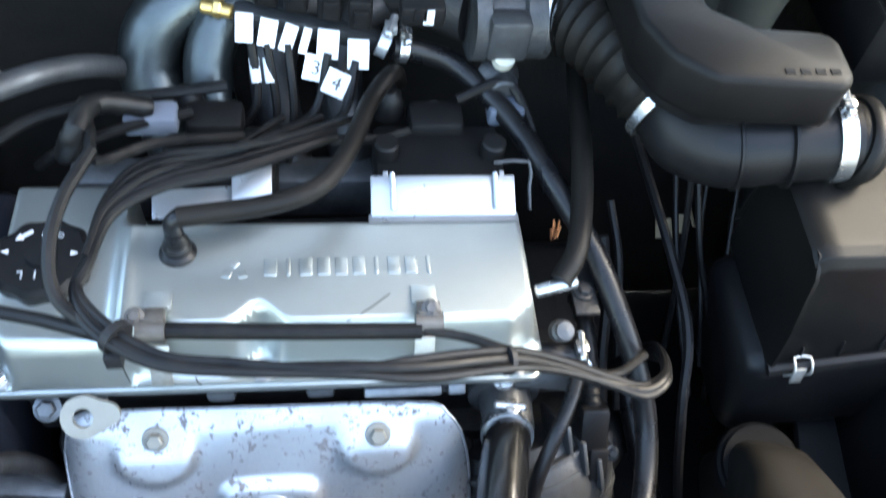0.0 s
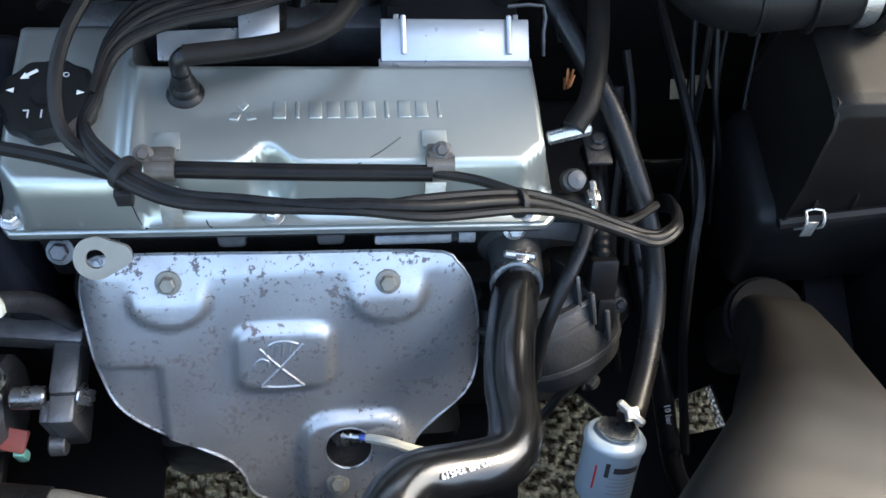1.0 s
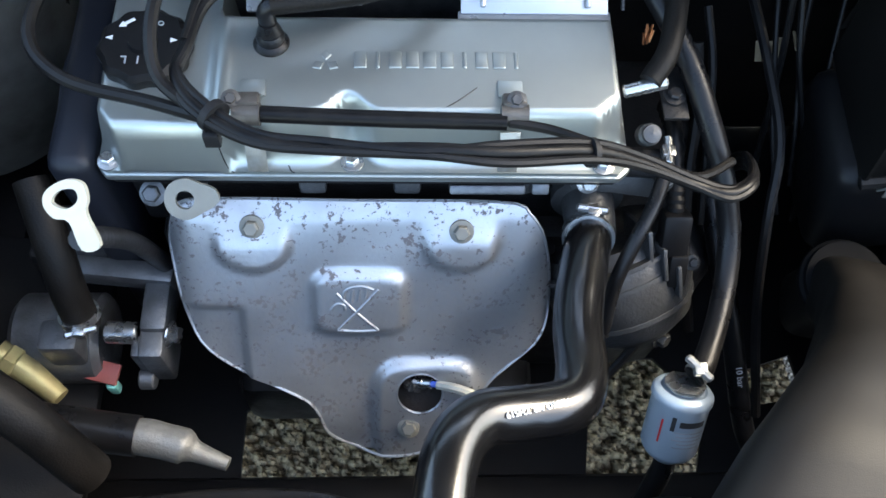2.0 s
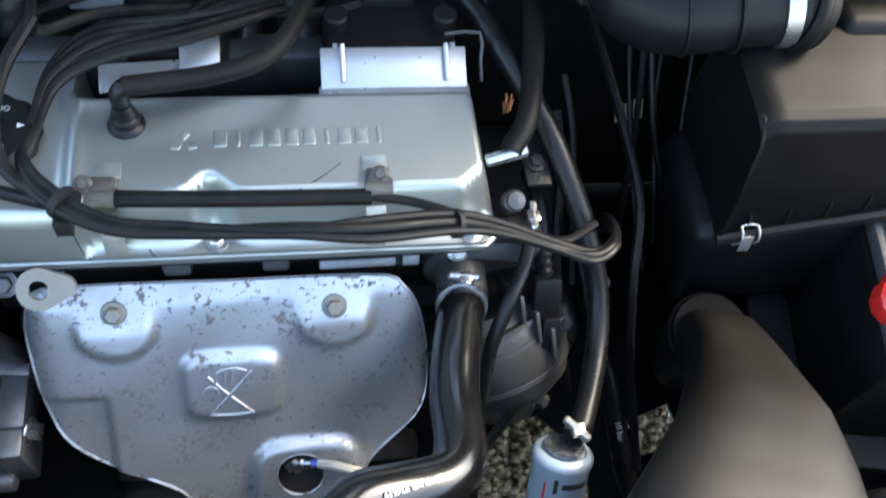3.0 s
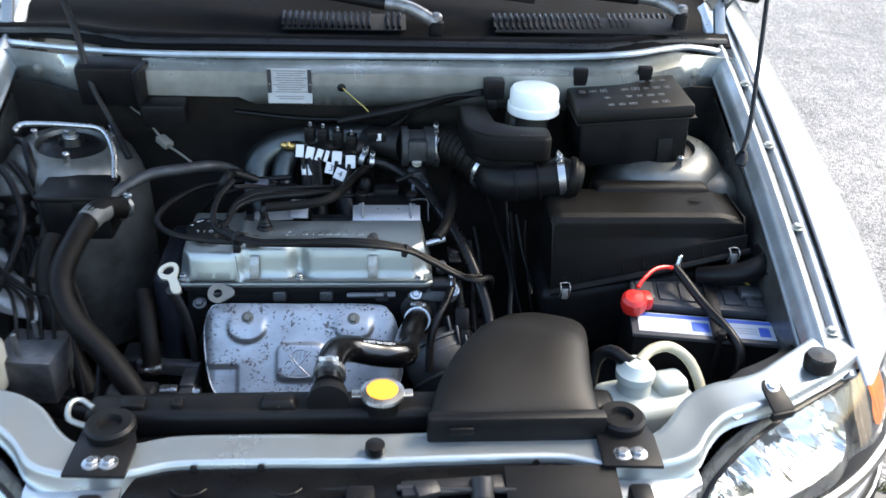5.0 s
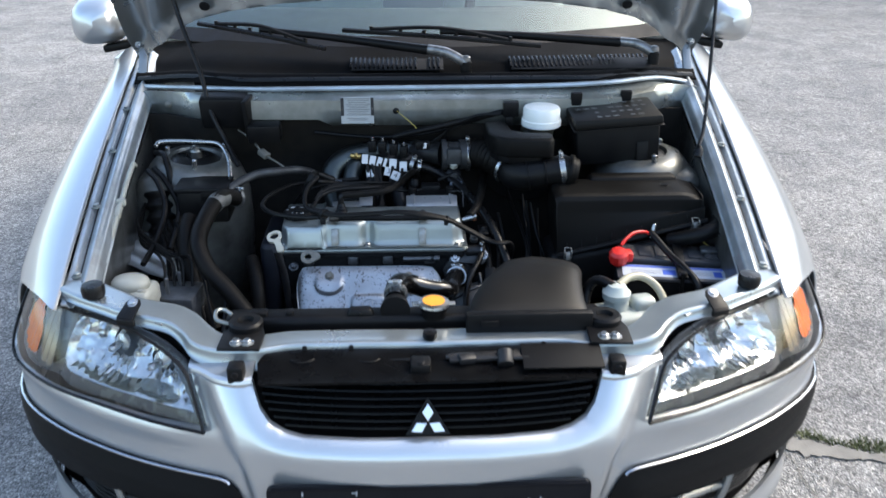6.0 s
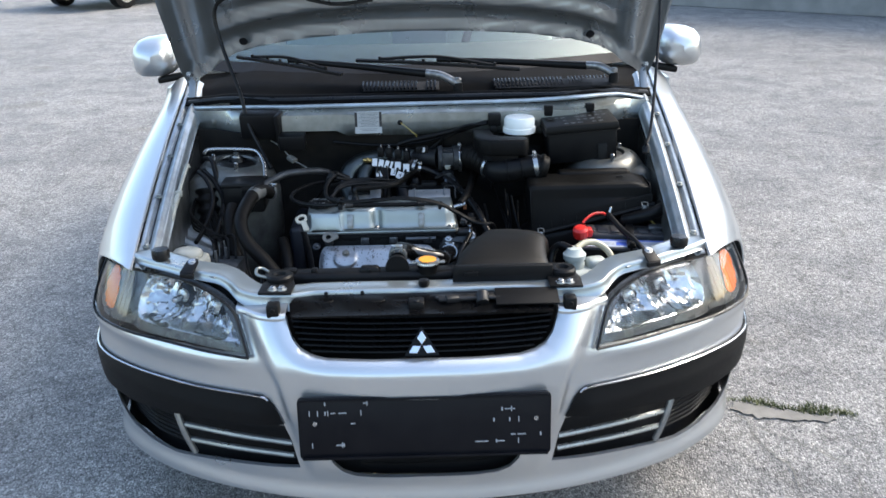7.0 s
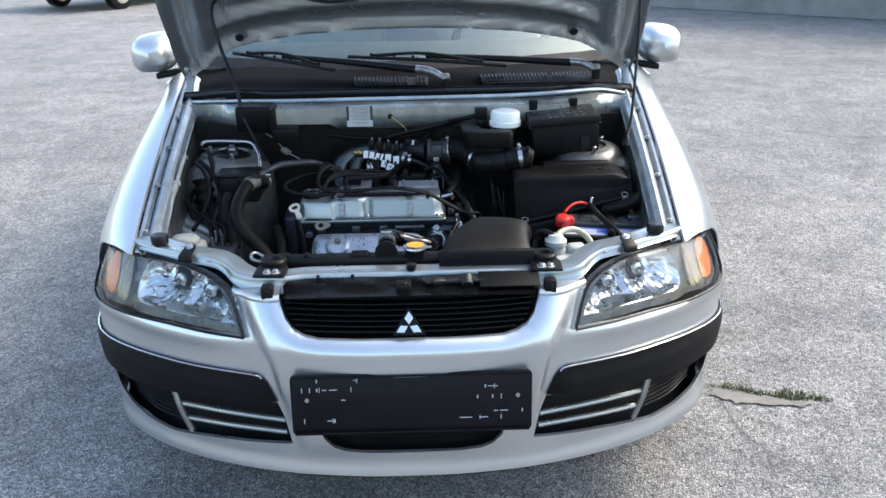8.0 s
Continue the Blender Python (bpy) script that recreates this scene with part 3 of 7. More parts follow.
FOG = [(.317, .455), (.304, .415), (.293, .340), (.38, .331), (.47, .323), (.56, .312), (.655, .300), (.75, .305), (.836, .322), (.90, .352), (.95, .40), (.88, .402), (.75, .415), (.613, .435), (.443, .450)]
def grown(pts, k):
    cx, cz = sum(p[0] for p in pts) / len(pts), sum(p[1] for p in pts) / len(pts)
    return [(cx + (x - cx) * k, cz + (z - cz) * k) for x, z in pts]


LOWER = [(.0, .326), (.117, .326), (.163, .330), (.190, .341), (.210, .363), (.224, .402), (.20, .415), (0, .415)]
outline = ([(u, z) for u, z in GRILLE_EDGE] + [(.33, .702), (.37, .702), (.405, .706), (.432, .706), (.424, .69), (.40, .655), (.381, .617), (.48, .616), (.60, .616), (.74, .608), (.86, .605), (.93, .612), (1.15, .62), (1.36, .60),
           (1.36, .44), (1.27, .40), (1.20, .32), (1.16, .255), (1.0, .25), (.8, .25), (.6, .252), (.4, .258), (.2, .262)])
full = outline + [(0, .262)] + [(-u, z) for u, z in outline[::-1][:-1]]
bumper = part("bumper", sheet(full, bumper_skin, [FOG, [(-u, z) for u, z in FOG], LOWER + [(-u, z) for u, z in LOWER[::-1] if u > 0]], 0.009, (0, 0.012, 0)), PAINT, CAR, smooth=50)
part("under_spoiler", sheet(both([(0, .250), (.4, .246), (.8, .238), (1.16, .243), (1.16, .262), (.8, .258), (.4, .266), (0, .270)])[:8] + both([(0, .250), (.4, .246), (.8, .238), (1.16, .243), (1.16, .262), (.8, .258), (.4, .266), (0, .270)])[8:], lambda u, z: bumper_skin(u, z, 0.014), step=0.03, thick=(0, 0.03, 0)), BLACK, bumper, "black underside lip")

STRIP = [(.333, .506), (.345, .520), (.362, .528), (.45, .528), (.541, .526), (.64, .526), (.732, .522), (.85, .515), (.96, .510), (1.1, .508), (1.30, .508), (1.30, .44), (1.1, .44), (.95, .43), (.88, .425), (.75, .425), (.613, .437), (.443, .454), (.316, .459)]
for side in (1, -1):
    part("rub_strip", sheet([(side * u, z) for u, z in STRIP], lambda u, z: bumper_skin(u, z, -0.004 - 0.012 * ss(0.508, 0.49, z) * ss(.32, .37, abs(u))), step=0.02, thick=(0, 0.02, 0)), TRIM, bumper, "black grained rubbing strip", smooth=30)
    part("chrome_line", tube([bumper_skin(side * u, z, -0.008) for u, z in STRIP[1:11]], 0.0022, 6, 3), CHROME, bumper, "thin bright moulding line")
    fog = part("fog_recess", sheet([(side * u, z) for u, z in ((.26, .27), (.60, .262), (1.10, .262), (1.16, .30), (1.16, .47), (.60, .48), (.26, .48))], lambda u, z: bumper_skin(u, z, 0.050 - .030 * ss(.88, 1.0, abs(u))), step=0.03), DARK, bumper, "black recess behind the lower slats")
    # post and slats use the darker hood paint to imitate shade from above
    part("slat_post", tube([bumper_skin(side * .620, .432, 0.004), bumper_skin(side * .604, .38, -0.001), bumper_skin(side * .588, .318, 0.004)], 0.0080, 8), HOOD_PAINT, fog, "silver upright between the slats")
    for z0, z1 in ((.394, .404), (.354, .370)):
        part("fog_slat", tube([bumper_skin(side * (.605 if z0 > .38 else .596), z0, 0.006), bumper_skin(side * .45, (z0 + z1) / 2 + .004, 0.006), bumper_skin(side * .305, z1, 0.006)], 0.0066, 8), HOOD_PAINT, fog)
    for k in range(7):
        z = .312 + .014 * k
        part("mesh_slat", tube([bumper_skin(side * .64, z + .008, 0.03), bumper_skin(side * .76, z + .006, 0.03), bumper_skin(side * .90, z + .012, 0.035)], 0.003, 5, 3), BLACK, fog)
lower = part("lower_intake", sheet(grown(LOWER + [(-u, z) for u, z in LOWER[::-1] if u > 0], 1.7), lambda u, z: bumper_skin(u, z, 0.05), step=0.03), DARK, bumper, "black lower air intake")
for k in range(5):
    w = .15 + .05 * ss(0, 3, k)
    part("intake_slat", tube([bumper_skin(-w, .350 + .013 * k, .025), bumper_skin(0, .350 + .013 * k, .025), bumper_skin(w, .350 + .013 * k, .025)], 0.003, 5, 3), BLACK, lower)


def plate_holder():
    """The empty black number plate carrier with its moulded clips."""
    tilt = pose(0, -.292, .408, 86, 0, 0)
    body = part("plate_holder", moved(join(prism(rounded(-.268, 0, .268, .146, .012), .010, None, .002), prism(rounded(-.262, .003, .262, .008, .002), .016), prism(rounded(-.262, .138, .262, .143, .002), .014)), tilt), PLATE, bumper, "empty black plastic number plate carrier")
    rnd = random.Random(8)
    for k in range(30):
        side = 1 if k % 2 else -1
        x = side * rnd.uniform(.10, .25)
        y = rnd.choice((.035, .05, .085, .11, .132, .132))
        w, h = rnd.choice(((.010, .002), (.002, .012), (.003, .008), (.018, .002)))
        part("clip", moved(box((x, y, .0108), (w, h, .002), 0.0004), tilt), GREY_INK, body, smooth=0)
    for x in (-.232, .236):
        part("screw", moved(lathe([(0.010, .0055), (.012, .005), (.0125, .002)], (x, .086, 0), (0, 0, 1), 14), tilt), STEEL, body)


plate_holder()

# folded ledge of the bumper between grille and lamp
LIP_T, LIP_Y, LIP_Z = [0, .1, .22, .34, .46, .6, 1], [.001, -.005, -.006, -.004, .002, .012, .046], [-.008, -.006, 0, .005, .008, .009, .013]
for side in (1, -1):
    part("bumper_ledge", sheet([(side * .306, 0), (side * .375, 0), (side * .434, 0), (side * .434, 1), (side * .375, 1), (side * .306, 1)], lambda u, t: bumper_skin(u, .702) + Vector((0, float(np.interp(t, LIP_T, LIP_Y)), float(np.interp(t, LIP_T, LIP_Z)))), step=.012, thick=(0, 0.004, -.004)), PAINT, bumper, "folded silver ledge beside the grille", smooth=40)

# upper grille behind the bumper's opening
grille_edge = [(u * .985, z) for u, z in GRILLE_EDGE]
grille_shape = grille_edge + [(.30, .712), (0, .722)]
grille = part("grille", sheet(grille_shape + [(-u, z) for u, z in grille_shape[::-1] if u > 0], lambda u, z: front(u, z, 0.06), step=0.03), DARK, CAR, "black slatted radiator grille")
for k in range(7):
    z = .635 + .0108 * k
    w = float(np.interp(z, [q[1] for q in GRILLE_EDGE[1:]], [q[0] for q in GRILLE_EDGE[1:]])) - .004
    bar = sheet([(-w, z), (w, z), (w, z + .0022), (-w, z + .0022)], lambda u, v: front(u, v, 0.020 + 0.004 * math.cos(3 * u)), step=0.03, thick=(0, 0.03, 0.002))
    part("grille_slat", bar, GRILLE_BLACK, grille)
for u in (-.2, -.1, .1, .2):
    part("grille_upright", tube([front(u, .64, .052), front(u, .70, .052)], .003, 5), GRILLE_BLACK, grille)


def emblem():
    """Three bright rhombi about a middle, as a plain shape."""
    rh = [(0, .0012), (.0096, .0160), (0, .0318), (-.0096, .0160)]
    m = Matrix.Translation((-.002, -.264, .656)) @ turn(66, 0, 0)
    part("badge_backing", prism([(0, .040), (.037, -.021), (-.037, -.021)], .003, m @ Matrix.Translation((0, 0, -.005))), GRILLE_BLACK, grille, "black triangular badge carrier", smooth=0)
    first = None
    for k, a in enumerate((0, 118, -118)):
        p = prism(rh, .005, m @ turn(0, 0, a), .0012)
        if first is None:
            first = part("badge", p, CHROME, grille, "bright three-part metal badge", smooth=20)
        else:
            part("rhombus", p, CHROME, first, smooth=20)


emblem()
# dark shroud between grille and front panel
part("grille_shroud", sheet([(-.276, -.232), (.276, -.232), (.284, -.18), (.262, -.125), (-.262, -.125), (-.284, -.18)], lambda x, y: (x, y, .714 + .009 * ss(-.22, -.15, y) + .003 * math.sin(40 * x) * ss(-.2, -.18, y) * ss(-.14, -.16, y)), step=0.02, thick=(0, 0, -.004)), GRILLE_BLACK, CAR, "black plastic cover above the grille")
for x, y in ((-.21, -.16), (-.10, -.162)):
    part("shroud_ridge", tube([(x - .020, y - .010, .7215), (x - .012, y - .018, .722), (x, y - .021, .722), (x + .012, y - .018, .722), (x + .020, y - .010, .7215)], .0014, 6), BLACK, CAR, "moulded arc on the black cover")
part("horn_bracket", join(box((.10, -.178, .726), (.13, .022, .008), .003, (6, 0, 4)), rod((.13, -.195, .718), (.13, -.172, .732), .014), box((.065, -.185, .727), (.03, .02, .014), .004, (10, 5, 20)), rod((.03, -.18, .727), (.17, -.188, .727), .004)), DARK_CAST, CAR, "dark bracket and plug behind the grille")
part("shroud_panel", box((.225, -.186, .729), (.135, .060, .004), .001, (12, 0, 0)), TRIM, CAR, "flat black cover plate")


def headlight(side):
    """A wide wraparound lamp: clear lens, dark bezel, bright bowls, amber corner."""
    edge = [(.381, .618), (.48, .619), (.595, .621), (.74, .614), (.868, .612), (.92, .628), (.945, .668), (.975, .722), (.93, .732), (.865, .731), (.76, .738), (.68, .744), (.595, .744), (.535, .737), (.49, .727), (.45, .712), (.428, .697), (.41, .672)]
    bowl = smooth2([(.414, .637), (.425, .636), (.47, .636), (.57, .638), (.66, .637), (.715, .639), (.735, .655), (.738, .690), (.726, .720), (.68, .730), (.60, .731), (.545, .725), (.50, .713), (.468, .697), (.440, .670)], 3)
    amber = smooth2([(.830, .640), (.860, .631), (.890, .640), (.914, .668), (.926, .704), (.896, .716), (.860, .710), (.836, .680)], 3)
    ribs = smooth2([(.768, .632), (.796, .630), (.818, .634), (.822, .68), (.832, .714), (.812, .722), (.790, .718), (.776, .68)], 2)
    mir = lambda pts: [(side * u, z) for u, z in pts]
    house = part("headlight", sheet(mir(edge), lambda u, z: front(u, z, 0.075), step=0.03), DARK, CAR, "clear wraparound headlight with an amber corner")
    part("bezel", sheet(mir(edge), lambda u, z: front(u, z, 0.022 + 0.012 * bump(abs(u), .76, .04)), [mir(bowl), mir(amber), mir(ribs)], 0.012, (0, .004, 0)), BEZEL, house, "dark lamp surround, greyed for sky reflected in the lens")

    rnd = random.Random(21)
    tilts = [(rnd.gauss(0, .24), rnd.gauss(0, .22), rnd.uniform(0, .003)) for _ in range(400)]

    def bowl_at(u, z):
        """Two dishes cut into small tilted mirror facets."""
        a, b = (abs(u) - .635) / .07, (z - .686) / .045
        c, e = (abs(u) - .530) / .07, (z - .676) / .045
        dish = 0.052 * max(math.exp(-a * a - b * b), 0.9 * math.exp(-c * c - e * e))
        cu, cz = (.635, .686) if abs(u) > .583 else (.530, .676)
        r, ang = math.hypot(abs(u) - cu, 1.3 * (z - cz)), math.atan2(z - cz, abs(u) - cu)
        ring, sector = int(r / .017), int((ang + math.pi) / (2 * math.pi) * (6 + 4 * int(r / .017)))
        t = tilts[(ring * 37 + sector * 11 + (200 if cu > .6 else 0)) % 400]
        inside = ss(0, .008, gap_to(bowl + bowl[:1], abs(u), z))
        return front(u, z, 0.024 + inside * (.010 + dish + t[2] + t[0] * (r - .017 * (ring + .5)) + t[1] * .012 * math.sin(ang * (6 + 4 * ring))))
    part("reflector", sheet(grown(mir(bowl), 1.01), bowl_at, step=0.0036), MIRROR, house, "faceted mirror bowls", smooth=16)
    part("ribbed_strip", sheet(mir(ribs), lambda u, z: front(u, z, 0.020 + 0.003 * abs(math.sin(160 * u))), step=0.006), RIBBED, house, "pale ribbed strip beside the indicator", smooth=20)
    part("indicator", sheet(mir(amber), lambda u, z: front(u, z, 0.020 + 0.0015 * math.sin(420 * u)), step=0.004), AMBER, house, "amber indicator lens", smooth=20)
    for u, z in ((.635, .686), (.53, .676)):
        p, q = front(side * u, z, .074), front(side * u, z, .030)
        part("bulb", lathe([(0, .017), (.006, .016), (.010, .008), ((q - p).length * .72, .007), ((q - p).length * .72 + .004, .004)], p, q - p, 16), STEEL, house, "bulb with its shield")
    lens = part("lens", sheet(mir(edge), lambda u, z: front(u, z, 0.004 - .008 * bump(abs(u), .65, .25) * ss(0, .035, gap_to(edge + edge[:1], abs(u), z))), step=0.014, thick=(0, 0.003, 0)), LENS, house, "clear plastic lens", smooth=60)
    lens.visible_shadow = False
    part("seal", tube([front(side * u, z, 0.003) for u, z in edge + edge[:1]], .0034, 6, 3), RUBBER, house, "black rubber edge seal")
    part("lamp_back", sheet(mir([(.43, .70), (.49, .727), (.595, .744), (.76, .738), (.93, .735), (.93, .75), (.76, .757), (.595, .763), (.47, .745), (.42, .715)]), lambda u, z: front(u, z, 0.045) - Vector((0, 0, .016)), step=0.02, thick=(0, .05, -.004)), BLACK, house, "black lamp housing behind the lens")
    for u, z in ((.52, .748), (.86, .744)):
        c = front(side * u, z, 0.02)
        part("clip", box(c + Vector((0, .008, .006)), (.022, .014, .004), .001, (0, 0, side * 35)), STEEL, house, "bright spring clip", smooth=0)


MIRROR = material("lamp_reflector", (0.52, 0.53, 0.53), 0.09, 1.0, (0.36, 0.37, 0.38), 90, 0.7, 500, 0.0, 0.05)
RIBBED = material("ribbed_lamp_plastic", (0.17, 0.135, 0.095), 0.24, 0.45, (0.09, 0.07, 0.05), 40, 0.6, 500, 0.02, 0.1)
# near-black bezel lightened in colour to stand in for the lens reflecting sky
BEZEL = material("lamp_bezel_sky_grey", (0.045, 0.047, 0.05), 0.26, 0.2, (0.028, 0.029, 0.031), 20, 0.5, 600, 0.03, 0.1, spec=0.5)
headlight(1)
headlight(-1)


def wing_edge(y):
    """The wing's inner edge beside the hood: x and z at y."""
    t = (y + .035) / .86
    return .662 + .062 * t, .754 + .246 * t + .018 * math.sin(math.pi * min(1, max(0, t)))


def wing_outer(y):
    return float(np.interp(y, [-.1, .0, .06, .12, .2, .32, .5, 1.0], [.70, .752, .787, .808, .828, .842, .850, .853]))


def wing(side):
    def f(c, s):
        y0 = -.035 + .20 * ss(0, .5, c)
        y = y0 + (.93 - y0) * s
        xi, zi = wing_edge(y)
        xo = wing_outer(y)
        drop = float(np.interp(c, [0, .06, .12, .20, .28, .35, .42, .5, .6, 1.0], [0, .004, .014, .040, .078, .110, .146, .19, .24, .24]))
        out = float(np.interp(c, [0, .06, .12, .20, .28, .35, .42, .5, .6, 1.0], [0, .14, .30, .51, .68, .80, .89, .96, 1.0, 1.0]))
        z = zi - drop * (.7 + .3 * s)
        if c > .6:
            low = .60 if y < .22 else max(.60 - 0.0 * y, .62)
            z = z + (low - z) * (c - .6) / .4
        return (side * (xi + (xo - xi) * out), y, z)
    w = part("wing", sheet([(0, 0), (1, 0), (1, 1), (0, 1)], f, step=0.04, thick=(-side * .003, 0, -.003)), PAINT, CAR, smooth=60)
    # lower side with the round wheel opening
    arch = [(.60 - .345 * math.cos(a), .31 + .345 * math.sin(a)) for a in (math.pi * k / 16 for k in range(17))]
    low = [(.20, .62), (.20, .40), (.24, .31)] + arch[0:] + [(.96, .22), (.96, .63), (.60, .66)]
    part("wing_side", sheet(low, lambda y, z: (side * (wing_outer(y) - .012 * ss(.5, .25, z)), y, z), step=0.05, thick=(-side * .01, 0, 0)), PAINT, w)
    return w


for side in (1, -1):
    wing(side)
    # dusty rail beside the hood gap, with its bolts
    rail = sheet([(0, -.01), (1, -.01), (1, .90), (0, .90)], lambda c, y: (side * (wing_edge(y)[0] - .004 - .060 * c), y, wing_edge(y)[1] - .012 - .008 * bump(c, .30, .08) + .009 * bump(c, .60, .13) - .024 * ss(.8, 1, c)), step=0.03, thick=(0, 0, -.004))
    rail_ob = part("inner_rail", rail, RAIL_PAINT, CAR, "dusty silver inner wing rail", smooth=50)
    for y in (.06, .25, .44, .62, .80):
        xi, zi = wing_edge(y)
        part("bolt", bolt((side * (xi - .020), y, zi - .014), (0, 0, 1), .007, .007), BAY_PAINT, rail_ob)
    part("hood_seal", tube([(side * (wing_edge(y)[0] - .026), y, wing_edge(y)[1] - .018) for y in (.0, .2, .4, .6, .85)], .0035, 6), RUBBER, rail_ob, "black seam along the rail")

    def apron(y, z):
        xi, zi = wing_edge(y)
        return (side * (xi - .062 - .02 * ss(.5, 0, (z - .35) / .5)), y, min(z, zi - .03))
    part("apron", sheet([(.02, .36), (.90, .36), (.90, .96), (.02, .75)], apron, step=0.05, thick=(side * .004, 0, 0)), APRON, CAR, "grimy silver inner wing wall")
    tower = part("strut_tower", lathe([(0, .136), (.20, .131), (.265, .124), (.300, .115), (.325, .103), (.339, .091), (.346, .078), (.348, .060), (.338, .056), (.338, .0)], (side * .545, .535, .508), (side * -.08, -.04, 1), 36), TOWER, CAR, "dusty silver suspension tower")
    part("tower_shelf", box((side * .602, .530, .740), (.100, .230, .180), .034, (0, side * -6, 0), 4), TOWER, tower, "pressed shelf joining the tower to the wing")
    part("strut_mount", lathe([(0, .055), (.004, .055), (.012, .040), (.012, .022), (.024, .018), (.026, .0)], (side * .518, .522, .844), (side * -.08, -.04, 1), 24), RUBBER, tower, "black rubber strut mount")
    part("nut", bolt((side * .516, .520, .868), (side * -.08, -.04, 1), .009, .012), STEEL, tower)
    for a in (40, 160, 280):
        part("stud", rod((side * .518 + .074 * math.cos(radians(a)), .522 + .074 * math.sin(radians(a)), .846), (side * .516 + .074 * math.cos(radians(a)), .52 + .074 * math.sin(radians(a)), .870), .006, seg=6), STEEL, tower)


# ---- firewall, cowl, glass, hood ----
def fw_y(x):
    return .575 + .13 * ss(.42, .70, abs(x))


firewall = part("firewall", sheet([(-.69, .88), (-.60, .90), (-.45, .926), (-.235, .924), (-.205, .908), (.2, .905), (.66, .89), (.69, .88), (.69, .965), (.56, .985), (.45, .990), (.30, .985), (0, .983), (-.2, .985), (-.34, .983), (-.50, .980), (-.69, .962)],
                        lambda x, z: (x, fw_y(x) + .006 * bump(z, .90, .012) - .012 * ss(.90, .925, z) * (.5 + .5 * ss(-.22, -.2, x)) + .05 * ss(.965, .99, z) * ss(.965, .99, z), z), step=0.02, thick=(0, .004, 0)), BAY_PAINT, CAR, "dusty silver upper firewall panel", smooth=60)
# the lip's lighter paint stands in for its bright reflection
part("firewall_lip", tube([(x, fw_y(x) + .028, z) for x, z in ((-.68, .966), (-.50, .986), (-.34, .989), (0, .990), (.30, .992), (.45, .998), (.58, .990), (.68, .966))], .006, 8), RAIL_PAINT, firewall, "rolled silver edge")
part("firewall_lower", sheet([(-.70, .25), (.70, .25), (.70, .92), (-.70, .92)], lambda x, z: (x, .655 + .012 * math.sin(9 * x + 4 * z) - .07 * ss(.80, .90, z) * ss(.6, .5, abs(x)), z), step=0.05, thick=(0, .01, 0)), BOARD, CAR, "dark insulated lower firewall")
for x, z in ((-.055, .945), (.0, .93), (-.60, .94), (.60, .945)):
    if x == 0:
        continue
    part("grommet", lathe([(0, .008), (.003, .009), (.005, .006), (.006, .0)], (x, fw_y(x) - .008, z), (0, -1, 0), 20), EYE if abs(x) > .5 else HEATSHRINK, firewall, "round plug in the panel")
part("yellow_wire", tube([(-.052, .56, .945), (-.03, .545, .930), (-.012, .542, .914), (-.004, .548, .898)], .0009, 6), YELLOW, firewall, "yellow wire from a grommet")

cowl = part("cowl_panel", sheet([(-.70, 0), (.70, 0), (.70, 1), (-.70, 1)],
                   lambda x, v: (x, (fw_y(x) + .035) * (1 - v) + (.80 + .20 * (abs(x) / .7) ** 2) * v, .998 - .026 * ss(.5, .7, abs(x)) + .012 * bump(v, .12, .08) + .052 * v - .012 * bump(v, .35, .1)), step=0.04, thick=(0, 0, -.004)), DULL, CAR, "black plastic scuttle panel", smooth=60)
for x0, x1 in ((-.163, .06), (.224, .567)):
    n = int((x1 - x0) / .011)
    for k in range(n):
        x = x0 + (x1 - x0) * k / n
        if .0 < x < .02 or .43 < x < .445:
            continue
        part("vent_rib", box((x, .70 + .03 * (x / .6) ** 2, 1.026), (.005, .050, .007), .001, (16, 0, 0)), GRILLE_BLACK, cowl)
    part("vent_bed", box(((x0 + x1) / 2, .70, 1.0225), (x1 - x0, .055, .003), .001, (16, 0, 0)), DARK, cowl)
part("cowl_seal", tube([(x, fw_y(x) + .05, 1.004 - .026 * ss(.5, .7, abs(x))) for x in np.linspace(-.69, .69, 11)], .008, 8), RUBBER, cowl, "black rubber scuttle seal")


def screen(x, v):
    return (x * (1 - .12 * v), .80 + .20 * (abs(x) / .7) ** 2 + .75 * v, 1.050 + .44 * v - .05 * v * v)


glass = part("windscreen", sheet([(-.71, 0), (.71, 0), (.71, 1), (-.71, 1)], screen, step=0.06, thick=(0, .004, -.004)), GLASS, CAR, "clear raked windscreen", smooth=60)
glass.visible_shadow = False
part("screen_band", sheet([(-.71, -.03), (.71, -.03), (.71, .03), (-.71, .03)], lambda x, v: Vector(screen(x, v)) + Vector((0, -.002, .0035)), step=0.05), DARK, glass, "black screen edge band")


